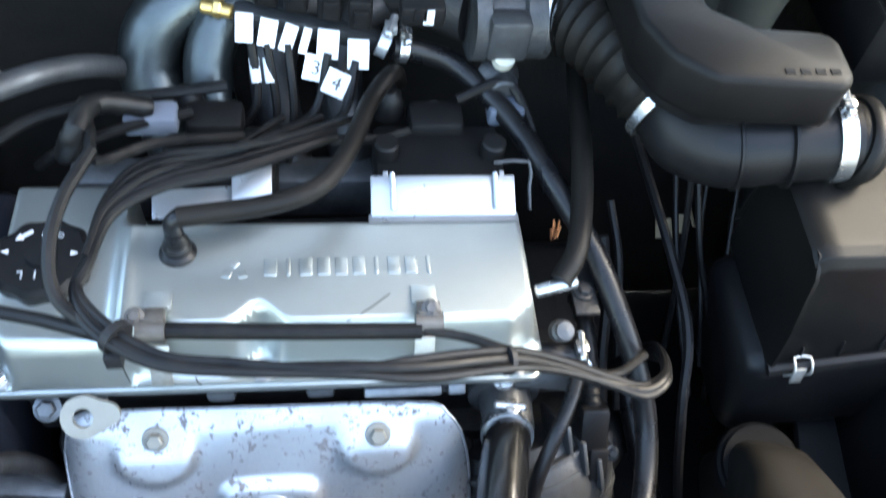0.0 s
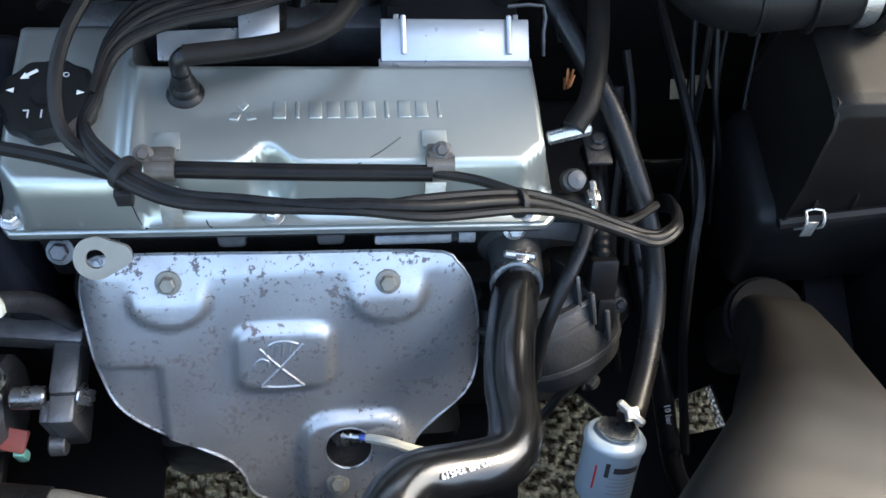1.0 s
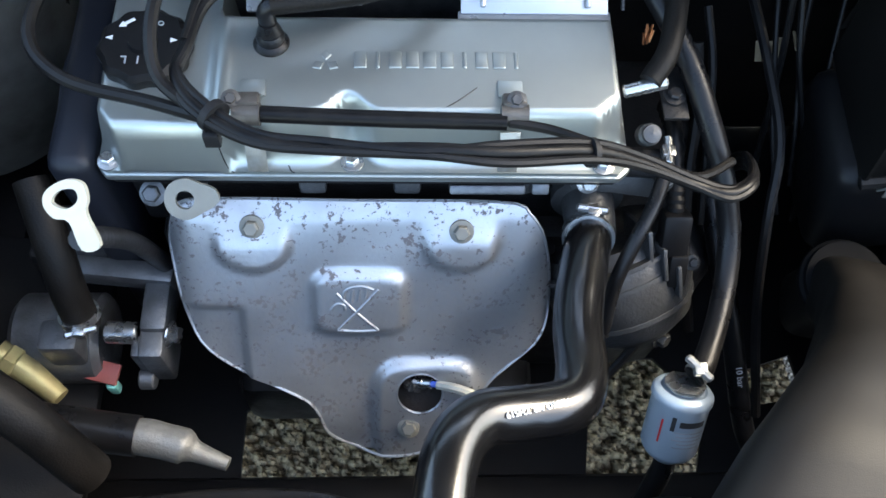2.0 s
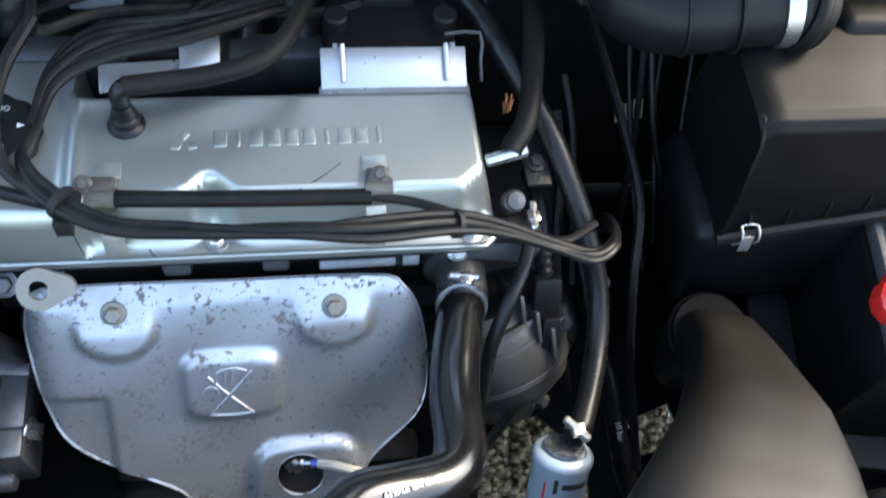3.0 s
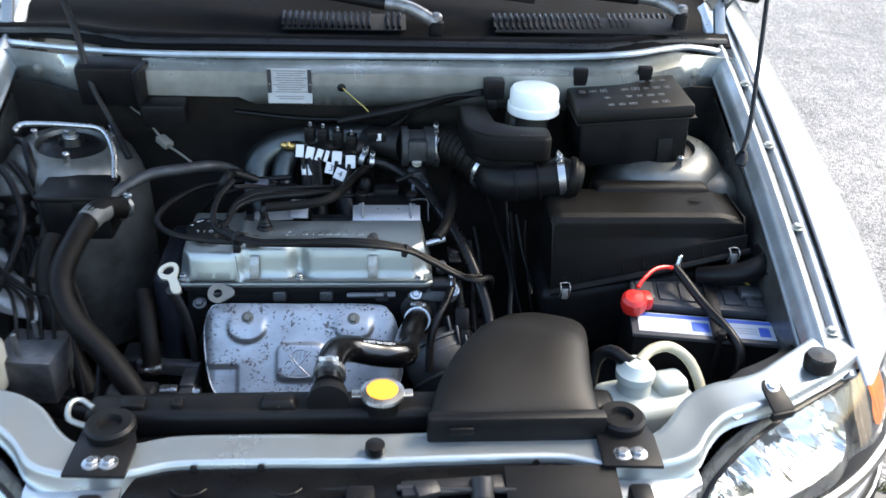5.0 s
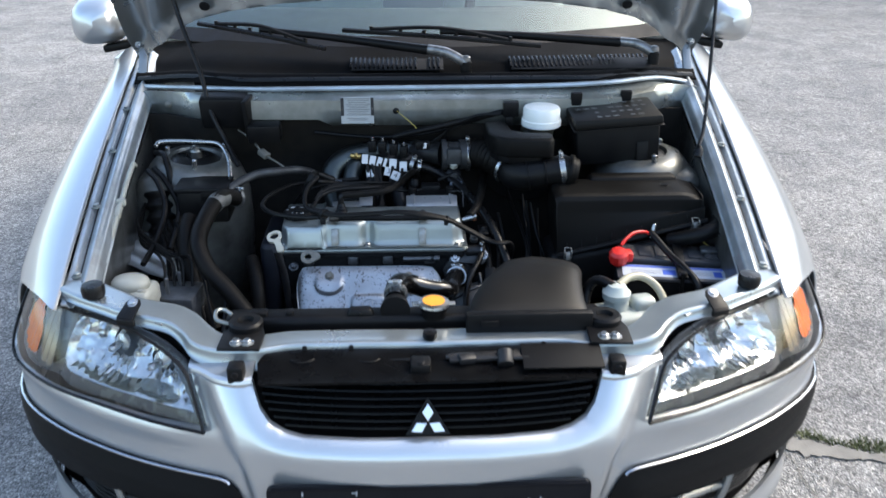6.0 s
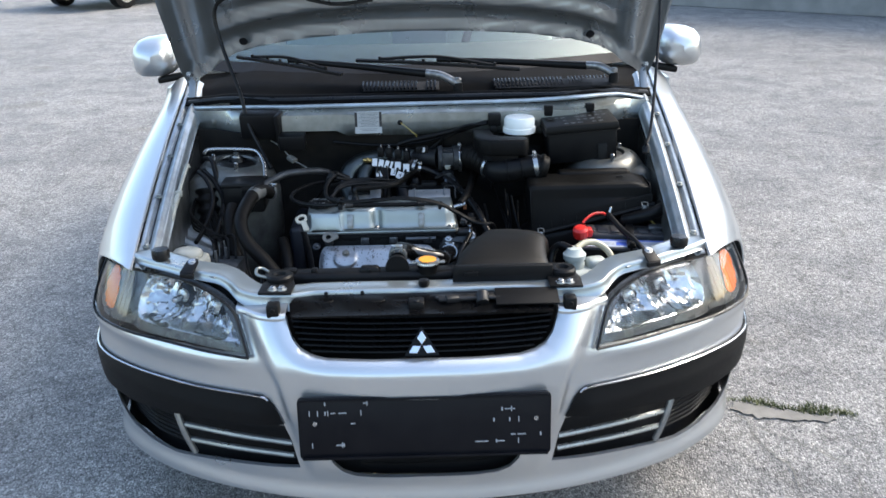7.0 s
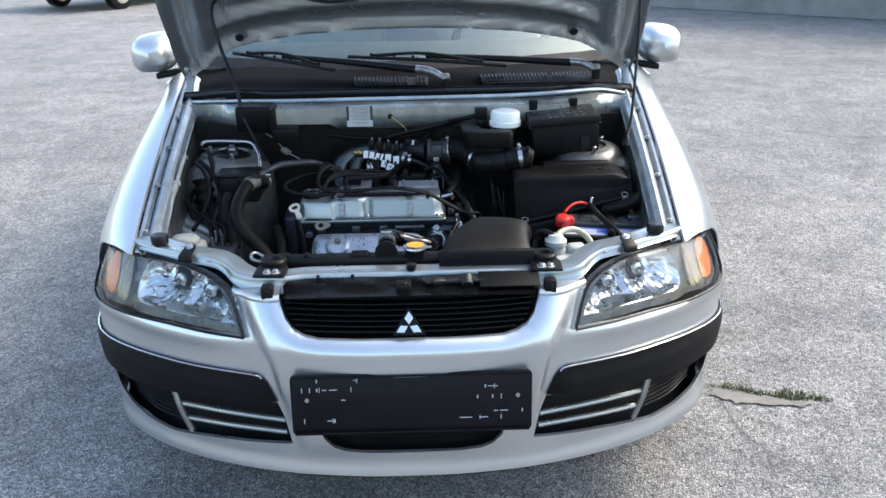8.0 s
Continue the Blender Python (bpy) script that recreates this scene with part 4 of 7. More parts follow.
def wiper(pivot, elbow, tip0, tip1, name_label):
    """Pivot nut, flat metal knuckle, tapering arm and a bridged blade."""
    p, e, a, b = Vector(pivot), Vector(elbow), Vector(tip0), Vector(tip1)
    mid = (a + b) / 2
    heading = math.degrees(math.atan2(e.y - p.y, e.x - p.x))
    w = part("wiper", join(rod(p - Vector((0, 0, .02)), p + Vector((0, 0, .010)), .014), tube([e, (e + mid) / 2 + Vector((0, 0, .010)), mid + Vector((0, 0, .016))], [.012, .010, .007], 10)), BLACK, CAR, name_label)
    part("knuckle", join(tube([p + Vector((0, 0, .006)), (p + e) / 2 + Vector((0, 0, .012)), e + Vector((0, 0, .002))], [.012, .012, .011], 10), lathe([(0, .011), (.008, .011), (.012, .007), (.012, 0)], p + Vector((0, 0, .012)), (0, 0, 1), 16)), KNUCKLE, w, "worn bare-metal wiper knuckle")
    part("blade", tube([a, mid + Vector((0, -.008, .004)), b], .0060, 6), RUBBER, w, "thin black blade")
    part("blade_bridge", tube([a * .85 + b * .15 + Vector((0, 0, .008)), mid + Vector((0, 0, .024)), a * .15 + b * .85 + Vector((0, 0, .008))], .0050, 6), BLACK, w)
    for k in (.15, .3, .42, .58, .7, .85):
        part("claw", rod(a * (1 - k) + b * k, a * (1 - k) + b * k + Vector((0, 0, .016)), .005, seg=8, bev=.0005), BLACK, w)


KNUCKLE = material("worn_wiper_metal", (0.30, 0.295, 0.29), 0.35, 0.7, (0.06, 0.058, 0.055), 60, 0.7, 500, 0.1, 0.2)
wiper((.114, .668, 1.026), (.022, .680, 1.062), (-.555, .86, 1.095), (-.225, .72, 1.058), "black windscreen wiper on the driver side")
wiper((.575, .70, 1.040), (.50, .74, 1.065), (-.19, .84, 1.080), (.30, .72, 1.062), "black windscreen wiper resting on the scuttle")

HINGE = Vector((0, .815, 1.0))
UP = Vector((0, -.53, .848))
OUT = Vector((0, -.848, -.53))      # towards the engine


def hood_at(x, s, lift=0.0):
    return HINGE + Vector((x, 0, 0)) + UP * s + OUT * lift


def arch_s(x):
    return float(np.interp(abs(x), [0, .16, .32, .45, .53, .61, .66, .70], [.213, .208, .195, .172, .147, .098, .05, .0]))


def hood():
    right = [(.70, -.01), (.714, .12), (.722, .30), (.725, .55), (.715, .75), (.69, .86), (.60, .93), (.40, .975), (.2, .99)]
    low = [(x, arch_s(x)) for x in (.69, .66, .635, .61, .57, .53, .49, .45, .39, .32, .24, .16, .08)]
    out = right + [(0, .993)] + [(-x, s) for x, s in right[::-1]] + [(-x, s) for x, s in low] + [(0, .213)] + low[::-1]
    skin = part("hood", sheet(out, lambda x, s: hood_at(x, s, -.028 - .035 * (1 - (x / .73) ** 2) * ss(0, .3, s) + .05 * ss(.75, 1.0, s)), step=0.04, thick=OUT * .002), PAINT, CAR, "open silver hood, seen from its underside", smooth=60)

    def inner(x, s):
        a = s - arch_s(x)
        e = min(a, .72 - abs(x))
        h = float(np.interp(e, [0, .011, .020, .034, .08], [.010, .010, -.008, -.013, -.010]))
        if a < .30:
            band = float(np.interp(a, [.070, .088, .106, .118, .132], [0, .022, .024, .004, 0]))
            h += band * ss(.60, .52, abs(x)) + .010 * bump(a, .165, .012) * ss(.54, .48, abs(x))
        h += .018 * ss(.585, .605, abs(x)) * ss(.665, .645, abs(x)) * ss(.05, .1, s)
        return hood_at(x, s, h - .012)
    inn = part("hood_inner", sheet(out, inner, step=0.014, thick=OUT * -.003), HOOD_PAINT, skin, "stamped grey inner hood panel", smooth=70)
    part("hood_pad", sheet([(-.56, .36), (.56, .36), (.58, .45), (.56, .80), (.40, .86), (-.40, .86), (-.56, .80), (-.58, .45)], lambda x, s: hood_at(x, s, .012 + .006 * math.sin(14 * x) * math.sin(12 * s)), step=0.04, thick=OUT * .008), PAD, skin, "black felt hood pad")
    for x in (-.505, .505):
        part("drain_hole", lathe([(0, .013), (.003, .012), (.0035, .0)], hood_at(x, .185 + .0, -.006), OUT, 16), DARK, inn, "dark round hole")
    for x in (-.24, .24, 0.0):
        part("pad_clip", lathe([(0, .012), (.003, .011), (.006, .005), (.0065, 0)], hood_at(x, .365, .021), OUT, 14), BLACK if x == 0 else CREAM, skin, "round trim clip")
    part("latch_plate", join(lathe([(0, .065), (.006, .062), (.010, .045), (.011, 0)], hood_at(0, .40, .018), OUT, 28)), DARK_CAST, skin, "dark round plate on the pad")
    part("hood_edge_seal", tube([hood_at(-.30, .35, .024), hood_at(-.22, .336, .030), hood_at(-.12, .345, .026)], .005, 6), RUBBER, skin, "black hose clipped to the hood")
    for side in (1, -1):
        part("hinge", join(box(hood_at(side * .685, .03, -.002), (.022, .012, .12), .003, (-32, 0, 0)), box((side * .693, .82, .975), (.024, .10, .012), .003), rod((side * .675, .83, .985), (side * .71, .83, .985), .009)), HOOD_PAINT, skin, "painted hood hinge")
        part("hinge_bolt", bolt(hood_at(side * .683, .075, .006), OUT, .007, .007), STEEL, skin)


hood()
part("washer_hose", tube([(-.40, .60, 1.33), (-.52, .64, 1.295), (-.565, .655, 1.25), (-.548, .64, 1.15), (-.502, .592, 1.03), (-.482, .562, .95), (-.448, .540, .880), (-.418, .505, .835)], .0055, 8), RUBBER, None, "black washer hose hanging from hood to firewall", category="hose")
part("hood_prop", join(tube([(.672, .60, 1.32), (.665, .56, 1.20), (.64, .47, 1.05), (.618, .40, .95), (.600, .365, .915)], .0042, 8), lathe([(0, .010), (.012, .011), (.024, .006)], (.598, .362, .893), (.3, .5, 1), 14)), RUBBER, None, "thin black rod propping the hood open", category="hood prop")


def mirror(side):
    """A body-coloured door mirror, its shell rounded, its glass facing back."""
    sh = []
    c = Vector((side * .842, 1.0, 1.082))
    n = 20
    verts, faces = [], []
    rows = [(-.075, .0), (-.070, .45), (-.055, .74), (-.03, .92), (0, 1.0), (.035, 1.0), (.05, .97)]
    for d, k in rows:
        for j in range(n):
            a = 2 * math.pi * j / n
            ca, sa = math.cos(a), math.sin(a)
            r = (abs(ca) ** 3 + abs(sa) ** 3) ** (-1 / 3)
            verts.append(c + Vector((side * .078 * k * ca * r * .95, d, .067 * k * sa * r * .95 - .008 * ca)))
    for i in range(len(rows) - 1):
        faces += [(i * n + j, i * n + (j + 1) % n, (i + 1) * n + (j + 1) % n, (i + 1) * n + j) for j in range(n)]
    m = part("door_mirror", bm_of(verts, faces), PAINT, CAR, "silver door mirror", smooth=60)
    part("mirror_glass", prism(rounded(-.062, -.052, .062, .052, .025), .003, Matrix.Translation(c + Vector((0, .046, 0))) @ turn(90, 0, 0)), CHROME, m, "mirror glass")
    part("mirror_foot", box(c + Vector((-side * .055, .0, -.066)), (.11, .05, .02), .006, (0, side * 10, 0)), BLACK, m, "black mirror foot")


mirror(1)
mirror(-1)


def cabin():
    """The rest of the body: sides, roof, pillars, tail, windows and wheels."""
    for side in (1, -1):
        door = [(.97, .22), (2.9, .22), (3.55, .30), (3.62, .60), (3.60, .95), (.97, .99), (.96, .6)]
        rear_arch = [(3.02 + .33 * math.cos(a), .30 + .33 * math.sin(a)) for a in (math.pi * k / 12 for k in range(13))]
        body = part("body_side", sheet([(.97, .22), (2.66, .22)] + rear_arch[::-1] + [(3.40, .28), (3.60, .32), (3.64, .60), (3.60, .97), (2.4, .99), (.97, .985), (.965, .6)], lambda y, z: (side * (.862 - .05 * ss(.75, 1.0, z) - .02 * ss(.45, .25, z) - .06 * ss(3.1, 3.65, y)), y, z), step=0.08, thick=(-side * .02, 0, 0)), PAINT, CAR, smooth=60)
        part("door_handle", box((side * .868, 1.86, .82), (.02, .16, .025), .006), PAINT, body)
        part("rub_strip", box((side * .868, 2.0, .50), (.012, 1.7, .05), .004), TRIM, body)
        for y0, y1 in ((1.12, 1.95), (2.02, 2.75), (2.82, 3.30)):
            k0, k1 = (.30, .04) if y0 < 1.5 else (.02, .0)
            part("side_window", sheet([(y0, .99), (y1, .99), (y1 - (.12 if y1 > 3 else 0), 1.40), (y0 + (.38 if y0 < 1.5 else 0), 1.40)], lambda y, z: (side * (.80 - .16 * (z - .99) / .42), y, z), step=0.2, thick=(-side * .004, 0, 0)), GLASS, body).visible_shadow = False
        part("pillar", tube([(side * .735, .98, 1.02), (side * .69, 1.30, 1.27), (side * .63, 1.60, 1.445)], .024, 8), PAINT, body, "silver windscreen pillar")
        part("roof_rail", tube([(side * .63, 1.60, 1.445), (side * .635, 2.2, 1.475), (side * .62, 2.9, 1.455), (side * .62, 3.35, 1.40), (side * .72, 3.52, 1.0)], .026, 8), PAINT, body)
        part("middle_pillar", tube([(side * .80, 1.98, .99), (side * .645, 1.98, 1.45)], .03, 8), BLACK, body)
        for y in (.60, 3.02):
            wheel = part("wheel", moved(lathe([(0, .20), (.02, .285), (.05, .305), (.16, .305), (.185, .285), (.19, .20)], (0, 0, 0), (1, 0, 0), 40), Matrix.Translation((side * .76 - .095, y, .305))), RUBBER, CAR, "black road tyre")
            part("rim", moved(lathe([(0, .195), (.01, .19), (.02, .16), (.012, .05), (.02, .045), (.021, 0)], (0, 0, 0), (side, 0, 0), 32, lambda a: 1 + .0 * a), Matrix.Translation((side * .83, y, .305))), STEEL, wheel, "grey rim")
        part("wheel_liner", sheet([(0, 0), (1, 0), (1, 1), (0, 1)], lambda a, b: (side * (.60 + .23 * b), .60 - .36 * math.cos(math.pi * a), .29 + .36 * math.sin(math.pi * a)), step=.08), DARK, CAR, "black wheel arch liner")
    part("roof", sheet([(-.62, 1.60), (.62, 1.60), (.60, 3.35), (-.60, 3.35)], lambda x, y: (x, y, 1.495 - .05 * ss(1.9, 1.58, y) - .07 * ss(2.7, 3.4, y) - .04 * (x / .62) ** 2), step=.1, thick=(0, 0, -.02)), PAINT, CAR, smooth=60)
    part("tailgate", sheet([(-.80, .30), (.80, .30), (.78, .98), (-.78, .98)], lambda x, z: (x, 3.66 - .05 * (x / .8) ** 2 - .04 * ss(.8, 1, z), z), step=.1, thick=(0, -.02, 0)), PAINT, CAR)
    part("rear_window", sheet([(-.74, .99), (.74, .99), (.62, 1.40), (-.62, 1.40)], lambda x, z: (x, 3.60 - .25 * (z - .99) / .41, z), step=.1, thick=(0, -.004, 0)), GLASS, CAR).visible_shadow = False
    part("floor_pan", box((0, 2.25, .28), (1.5, 2.7, .04), .01), DARK, CAR, "dark floor pan")
    part("dashboard", sheet([(-.69, 0), (.69, 0), (.69, 1), (-.69, 1)], lambda x, v: (x, .83 + .20 * (abs(x) / .7) ** 2 * (1 - v) + .52 * v, 1.035 + .055 * math.sin(math.pi * min(1, v * 1.1)) - .35 * ss(.75, 1, v)), step=.06), DASH, CAR, "dark grey dashboard top", smooth=60)
    for x in (-.36, .36):
        part("front_seat", join(box((x, 1.95, .62), (.50, .50, .18), .06, seg=3), box((x, 2.20, .92), (.48, .14, .62), .06, (-14, 0, 0), 3), box((x, 2.30, 1.30), (.25, .10, .18), .045, (-10, 0, 0), 3)), FABRIC, CAR, "grey cloth front seat", smooth=60)
    part("steering_wheel", join(moved(tube([(.19 * math.cos(a), .19 * math.sin(a), 0) for a in np.linspace(0, 2 * math.pi, 21)], .016, 8, 2), Matrix.Translation((.36, 1.42, 1.02)) @ turn(62, 0, 0)), moved(box((0, 0, -.01), (.34, .05, .03), .01), Matrix.Translation((.36, 1.42, 1.02)) @ turn(62, 0, 0))), TRIM, CAR, "black steering wheel", smooth=60)


cabin()

# ---- front panel over the radiator ----
# stations from the middle outwards: back edge, folded front edge, height, depth of the front flange
PANEL = [((0, -.091), (0, -.140), .733, .024), ((.111, -.088), (.108, -.138), .733, .024), ((.225, -.088), (.222, -.138), .733, .024), ((.258, -.093), (.256, -.145), .733, .030), ((.290, -.102), (.288, -.155), .734, .036),
         ((.345, -.106), (.350, -.160), .738, .034), ((.374, -.090), (.394, -.149), .745, .026), ((.405, -.054), (.420, -.118), .752, .022), ((.439, -.036), (.446, -.099), .760, .019), ((.477, -.029), (.487, -.088), .765, .017),
         ((.510, -.022), (.527, -.076), .769, .016), ((.545, .0), (.574, -.051), .772, .015), ((.581, .026), (.616, -.026), .772, .014), ((.625, .060), (.650, .000), .772, .014), ((.672, .100), (.678, .022), .772, .016)]


def panel_mesh():
    """The pressed panel as one swept section: back lip, flat top with a shallow bead, rounded fold, front flange."""
    rows = np.array([(*b, *f, z, d) for b, f, z, d in PANEL])
    rows = np.vstack([rows[:0:-1] * np.array([-1, 1, -1, 1, 1, 1]), rows])
    fine = []
    for k in range(len(rows) - 1):
        p0, p1, p2, p3 = rows[max(k - 1, 0)], rows[k], rows[k + 1], rows[min(k + 2, len(rows) - 1)]
        for t in (0, .25, .5, .75):
            fine.append(.5 * (2 * p1 + (p2 - p0) * t + (2 * p0 - 5 * p1 + 4 * p2 - p3) * t ** 2 + (3 * p1 - p0 - 3 * p2 + p3) * t ** 3))
    fine.append(rows[-1])
    verts, faces = [], []
    for bx, by, fx, fy, z, d in fine:
        b, f = Vector((bx, by + .012, z + .010)), Vector((fx, fy + .012, z + .010))
        v = (f - b).normalized()
        down = Vector((0, 0, -1))
        verts += [b + down * .020 + v * .003, b + down * .020, b + down * .003, b + v * .003, b + v * .010 + down * .0002, b.lerp(f, .5) + down * .0012, f - v * .010 + down * .0004, f - v * .006, f - v * .002 + down * .001,
                  f + down * .003, f + v * .001 + down * .008, f + v * .002 + down * d, f + v * .005 + down * (d + .002), f + v * .004 + down * (d + .004), f - v * .002 + down * (d - .002), f - v * .008 + down * .006]
    n = 16
    for k in range(len(fine) - 1):
        faces += [(k * n + j, k * n + (j + 1) % n, (k + 1) * n + (j + 1) % n, (k + 1) * n + j) for j in range(n)]
    faces += [tuple(range(n)), tuple(range((len(fine) - 1) * n, len(fine) * n))]
    return bm_of(verts, faces)


slam = part("front_panel", panel_mesh(), SLAM, CAR, "silver front panel above the radiator", smooth=60)
for x, y, z in ((-.209, -.1295, .737), (-.130, -.1295, .737), (.200, -.1295, .737)):
    part("panel_hole", lathe([(0, .0045), (.001, .004), (.0011, 0)], (x, y, z), (0, -1, .12), 12), DARK, slam, "dark bolt hole")
for x, y in ((.628, .05), (-.628, .05)):
    part("panel_hole", lathe([(0, .0055), (.001, .005), (.0011, 0)], (x, y, .7825), (0, 0, 1), 12), DARK, slam, "dark bolt hole")
for side in (1, -1):
    br = part("latch_bracket", join(prism([(-.038, -.056), (.034, -.060), (.036, -.006), (.026, .030), (-.020, .034), (-.036, .0)], .005, pose(side * .315, -.096, .747), .001), lathe([(0, .030), (.010, .030), (.014, .026), (.014, .015), (.006, .012), (.006, 0)], (side * .315, -.076, .751), (0, 0, 1), 28)), BLACK, slam, "black bracket with a rubber buffer")
    for dx in (-.0095, .0095):
        part("bolt", bolt((side * .313 + dx, -.134, .752), (0, 0, 1), .0075, .007), STEEL, br)
    part("front_bracket", join(box((side * .316, -.186, .726), (.028, .030, .034), .006), rod((side * .316, -.200, .730), (side * .316, -.204, .730), .006)), BLACK, slam, "black mounting block")
    part("rubber_post", lathe([(0, .014), (.006, .020), (.020, .021), (.027, .018), (.029, 0)], (side * .592, -.012, .780), (0, 0, 1), 24), RUBBER, slam, "black rubber hood buffer")
    lug = part("lamp_bracket", join(prism([(-.016, -.026), (.016, -.026), (.014, .010), (.009, .019), (0, .022), (-.009, .019), (-.014, .010)], .004, pose(side * .512, -.064, .784, 24, 0, side * 16), .001), box((side * .517, -.088, .770), (.034, .008, .012), .003, (0, 0, side * 16))), BLACK, slam, "black headlight bracket")
    part("bolt", bolt((side * .510, -.056, .791), (0, -.4, .9), .0065, .006), STEEL, lug)
part("rubber_post", lathe([(0, .010), (.005, .013), (.014, .012), (.016, 0)], (.005, -.115, .743), (0, 0, 1), 20), RUBBER, slam, "small black buffer")
part("center_block", join(box((-.012, -.180, .728), (.034, .034, .024), .005), rod((-.012, -.188, .739), (-.012, -.188, .742), .007)), BLACK, slam, "black mounting block")

slam.location += Vector((0, -.012, -.010))      # the panel sits this much lower, with all that is fixed to it


# ---- far things at the edge of the yard ----
far = thing("parked_car", (-5.3, 16.0, 0), "dark parked car far across the yard", "car")
fm = Matrix.Translation((-5.3, 16.0, 0)) @ turn(0, 0, 62)
part("body", moved(join(box((0, 0, .55), (4.0, 1.62, .62), .16, seg=3), box((-.1, 0, 1.08), (2.3, 1.42, .56), .18, seg=3, top=(.78, .86))), fm), FAR_PAINT, far, smooth=60)
for sx_ in (-1.25, 1.25):
    for sy_ in (-.74, .74):
        wh = part("wheel", moved(lathe([(0, .2), (.02, .28), (.17, .28), (.19, .2)], (sx_, sy_ - .095, .28), (0, 1, 0), 28), fm), RUBBER, far)
        part("rim", moved(lathe([(0, .18), (.205, .18), (.21, .1)], (sx_, sy_ - .10, .28), (0, 1, 0), 20), fm), STEEL, wh)
part("yard_wall", moved(box((0, 0, 1.5), (16, .3, 3.0), .02), Matrix.Translation((8.2, 9.5, 0)) @ turn(0, 0, -42)), CONCRETE, None, "grey concrete yard wall", category="wall", kind="structure")

# ---- engine ----
def clamp(p, axis, r, w=.010, material_=None):
    """A worm-drive band with its screw housing."""
    a = Vector(axis).normalized()
    p = Vector(p)
    up = Vector((0, 0, 1))
    side = (up - a * up.dot(a)).normalized()
    return join(lathe([(-w / 2, r), (-w / 2, r + .0016), (w / 2, r + .0016), (w / 2, r)], p, a, 28), box(p + side * (r + .004), (.010, .010, .008), .001), rod(p + side * (r + .005) - a.cross(side) * .014, p + side * (r + .005) + a.cross(side) * .012, .0035, seg=8))


ENGINE = thing("engine", (-.1, .36, .22), "four-cylinder petrol engine with a pressed silver rocker cover", "engine")
block = part("engine_block", join(box((-.10, .40, .46), (.38, .24, .30), .012), box((-.10, .36, .26), (.34, .26, .12), .02)), DARK_CAST, ENGINE, "oily dark engine block")
for k in range(4):
    part("block_rib", box((-.25 + .10 * k, .275, .50), (.014, .03, .20), .004), DARK_CAST, block)
head = part("cylinder_head", join(box((-.105, .372, .655), (.395, .14, .105), .006), box((-.105, .300, .700), (.385, .022, .014), .003)), DARK_CAST, ENGINE, "dark cast cylinder head")
for x in (-.245, -.150, -.075, .015):
    part("head_lug", box((x, .290, .692), (.022, .016, .020), .004), CAST, head)
part("id_plate", box((-.012, .280, .697), (.060, .008, .012), .002, (45, 0, 0)), CAST, head, "raised cast pad")
part("id_block", box((.030, .281, .697), (.014, .010, .012), .002, (45, 0, 0)), CAST, head)
part("timing_cover", join(box((-.328, .365, .585), (.036, .180, .300), .012, seg=3), lathe([(0, .070), (.026, .068), (.030, .05), (.031, 0)], (-.346, .365, .66), (1, 0, 0), 32)), material("timing_cover_plastic", (0.006, 0.0075, 0.012), .42, 0, (.010, .011, .015), 16, .7, 700, .1, .15, spec=.3), ENGINE, "blue-black plastic timing belt cover")


def cover_z(x, y):
    front_y = .280 + .008 * ss(-.218, -.200, x) + .016 * bump(x, -.117, .013) + .014 * ss(.062, .084, x) + .014 * ss(-.284, -.300, x)
    s = ss(front_y - .006, front_y + .011, y) * ss(-.307, -.297, x) * ss(.093, .080, x)
    back_y = .436 if x < -.215 else .393
    s *= ss(back_y + .002, back_y - .010, y)
    z = .7265 + .043 * s + .006 * s * ss(-.224, -.210, x)
    z += .003 * s * bump(y, .36, .05)
    if y < .305:                        # pressed grooves down the front face
        z -= .0022 * (bump(x, -.186, .008) + bump(x, .0, .008)) * s
    z += .0018 * s * bump(x, -.209, .004) * ss(.395, .38, y)
    return z


cover_edge = [(-.307, .286), (-.300, .2775), (.086, .2755), (.095, .284), (.095, .382), (.086, .395), (-.20, .395), (-.214, .430), (-.262, .446), (-.292, .438), (-.307, .41)]
cover = part("rocker_cover", sheet(cover_edge, lambda x, y: (x, y, cover_z(x, y)), step=0.0036, thick=(0, 0, -.004)), VALVE, ENGINE, "pressed silver rocker cover", smooth=70)
part("cover_flange", prism([(x + (.002 if x > -.1 else -.002), y + (-.002 if y < .35 else .002)) for x, y in cover_edge], .008, pose(0, 0, .7145), .0025), VALVE, cover, "bright folded cover rim")
part("cover_gasket", prism([(x * .995, y) for x, y in cover_edge], .006, pose(0, .001, .7085)), DARK, cover, "black gasket")
for x, y in ((-.299, .2860), (-.117, .2855), (.075, .2830), (-.296, .43), (.084, .395)):
    part("cover_bolt", bolt((x, y, .7262), (0, 0, 1), .0058, .0075), STEEL, cover)
for k, (x0, y0, x1, y1) in enumerate(((-.056, .297, -.024, .318), (-.215, .287, -.205, .276), (-.165, .283, -.160, .276))):
    part("scratch", tube([(x0, y0, cover_z(x0, y0) + .0002), ((x0 + x1) / 2, (y0 + y1) / 2 - .002, cover_z((x0 + x1) / 2, (y0 + y1) / 2 - .002) + .0003), (x1, y1, cover_z(x1, y1) + .0002)], .0005, 5), DARK_CAST, cover, "thin dark scratch")
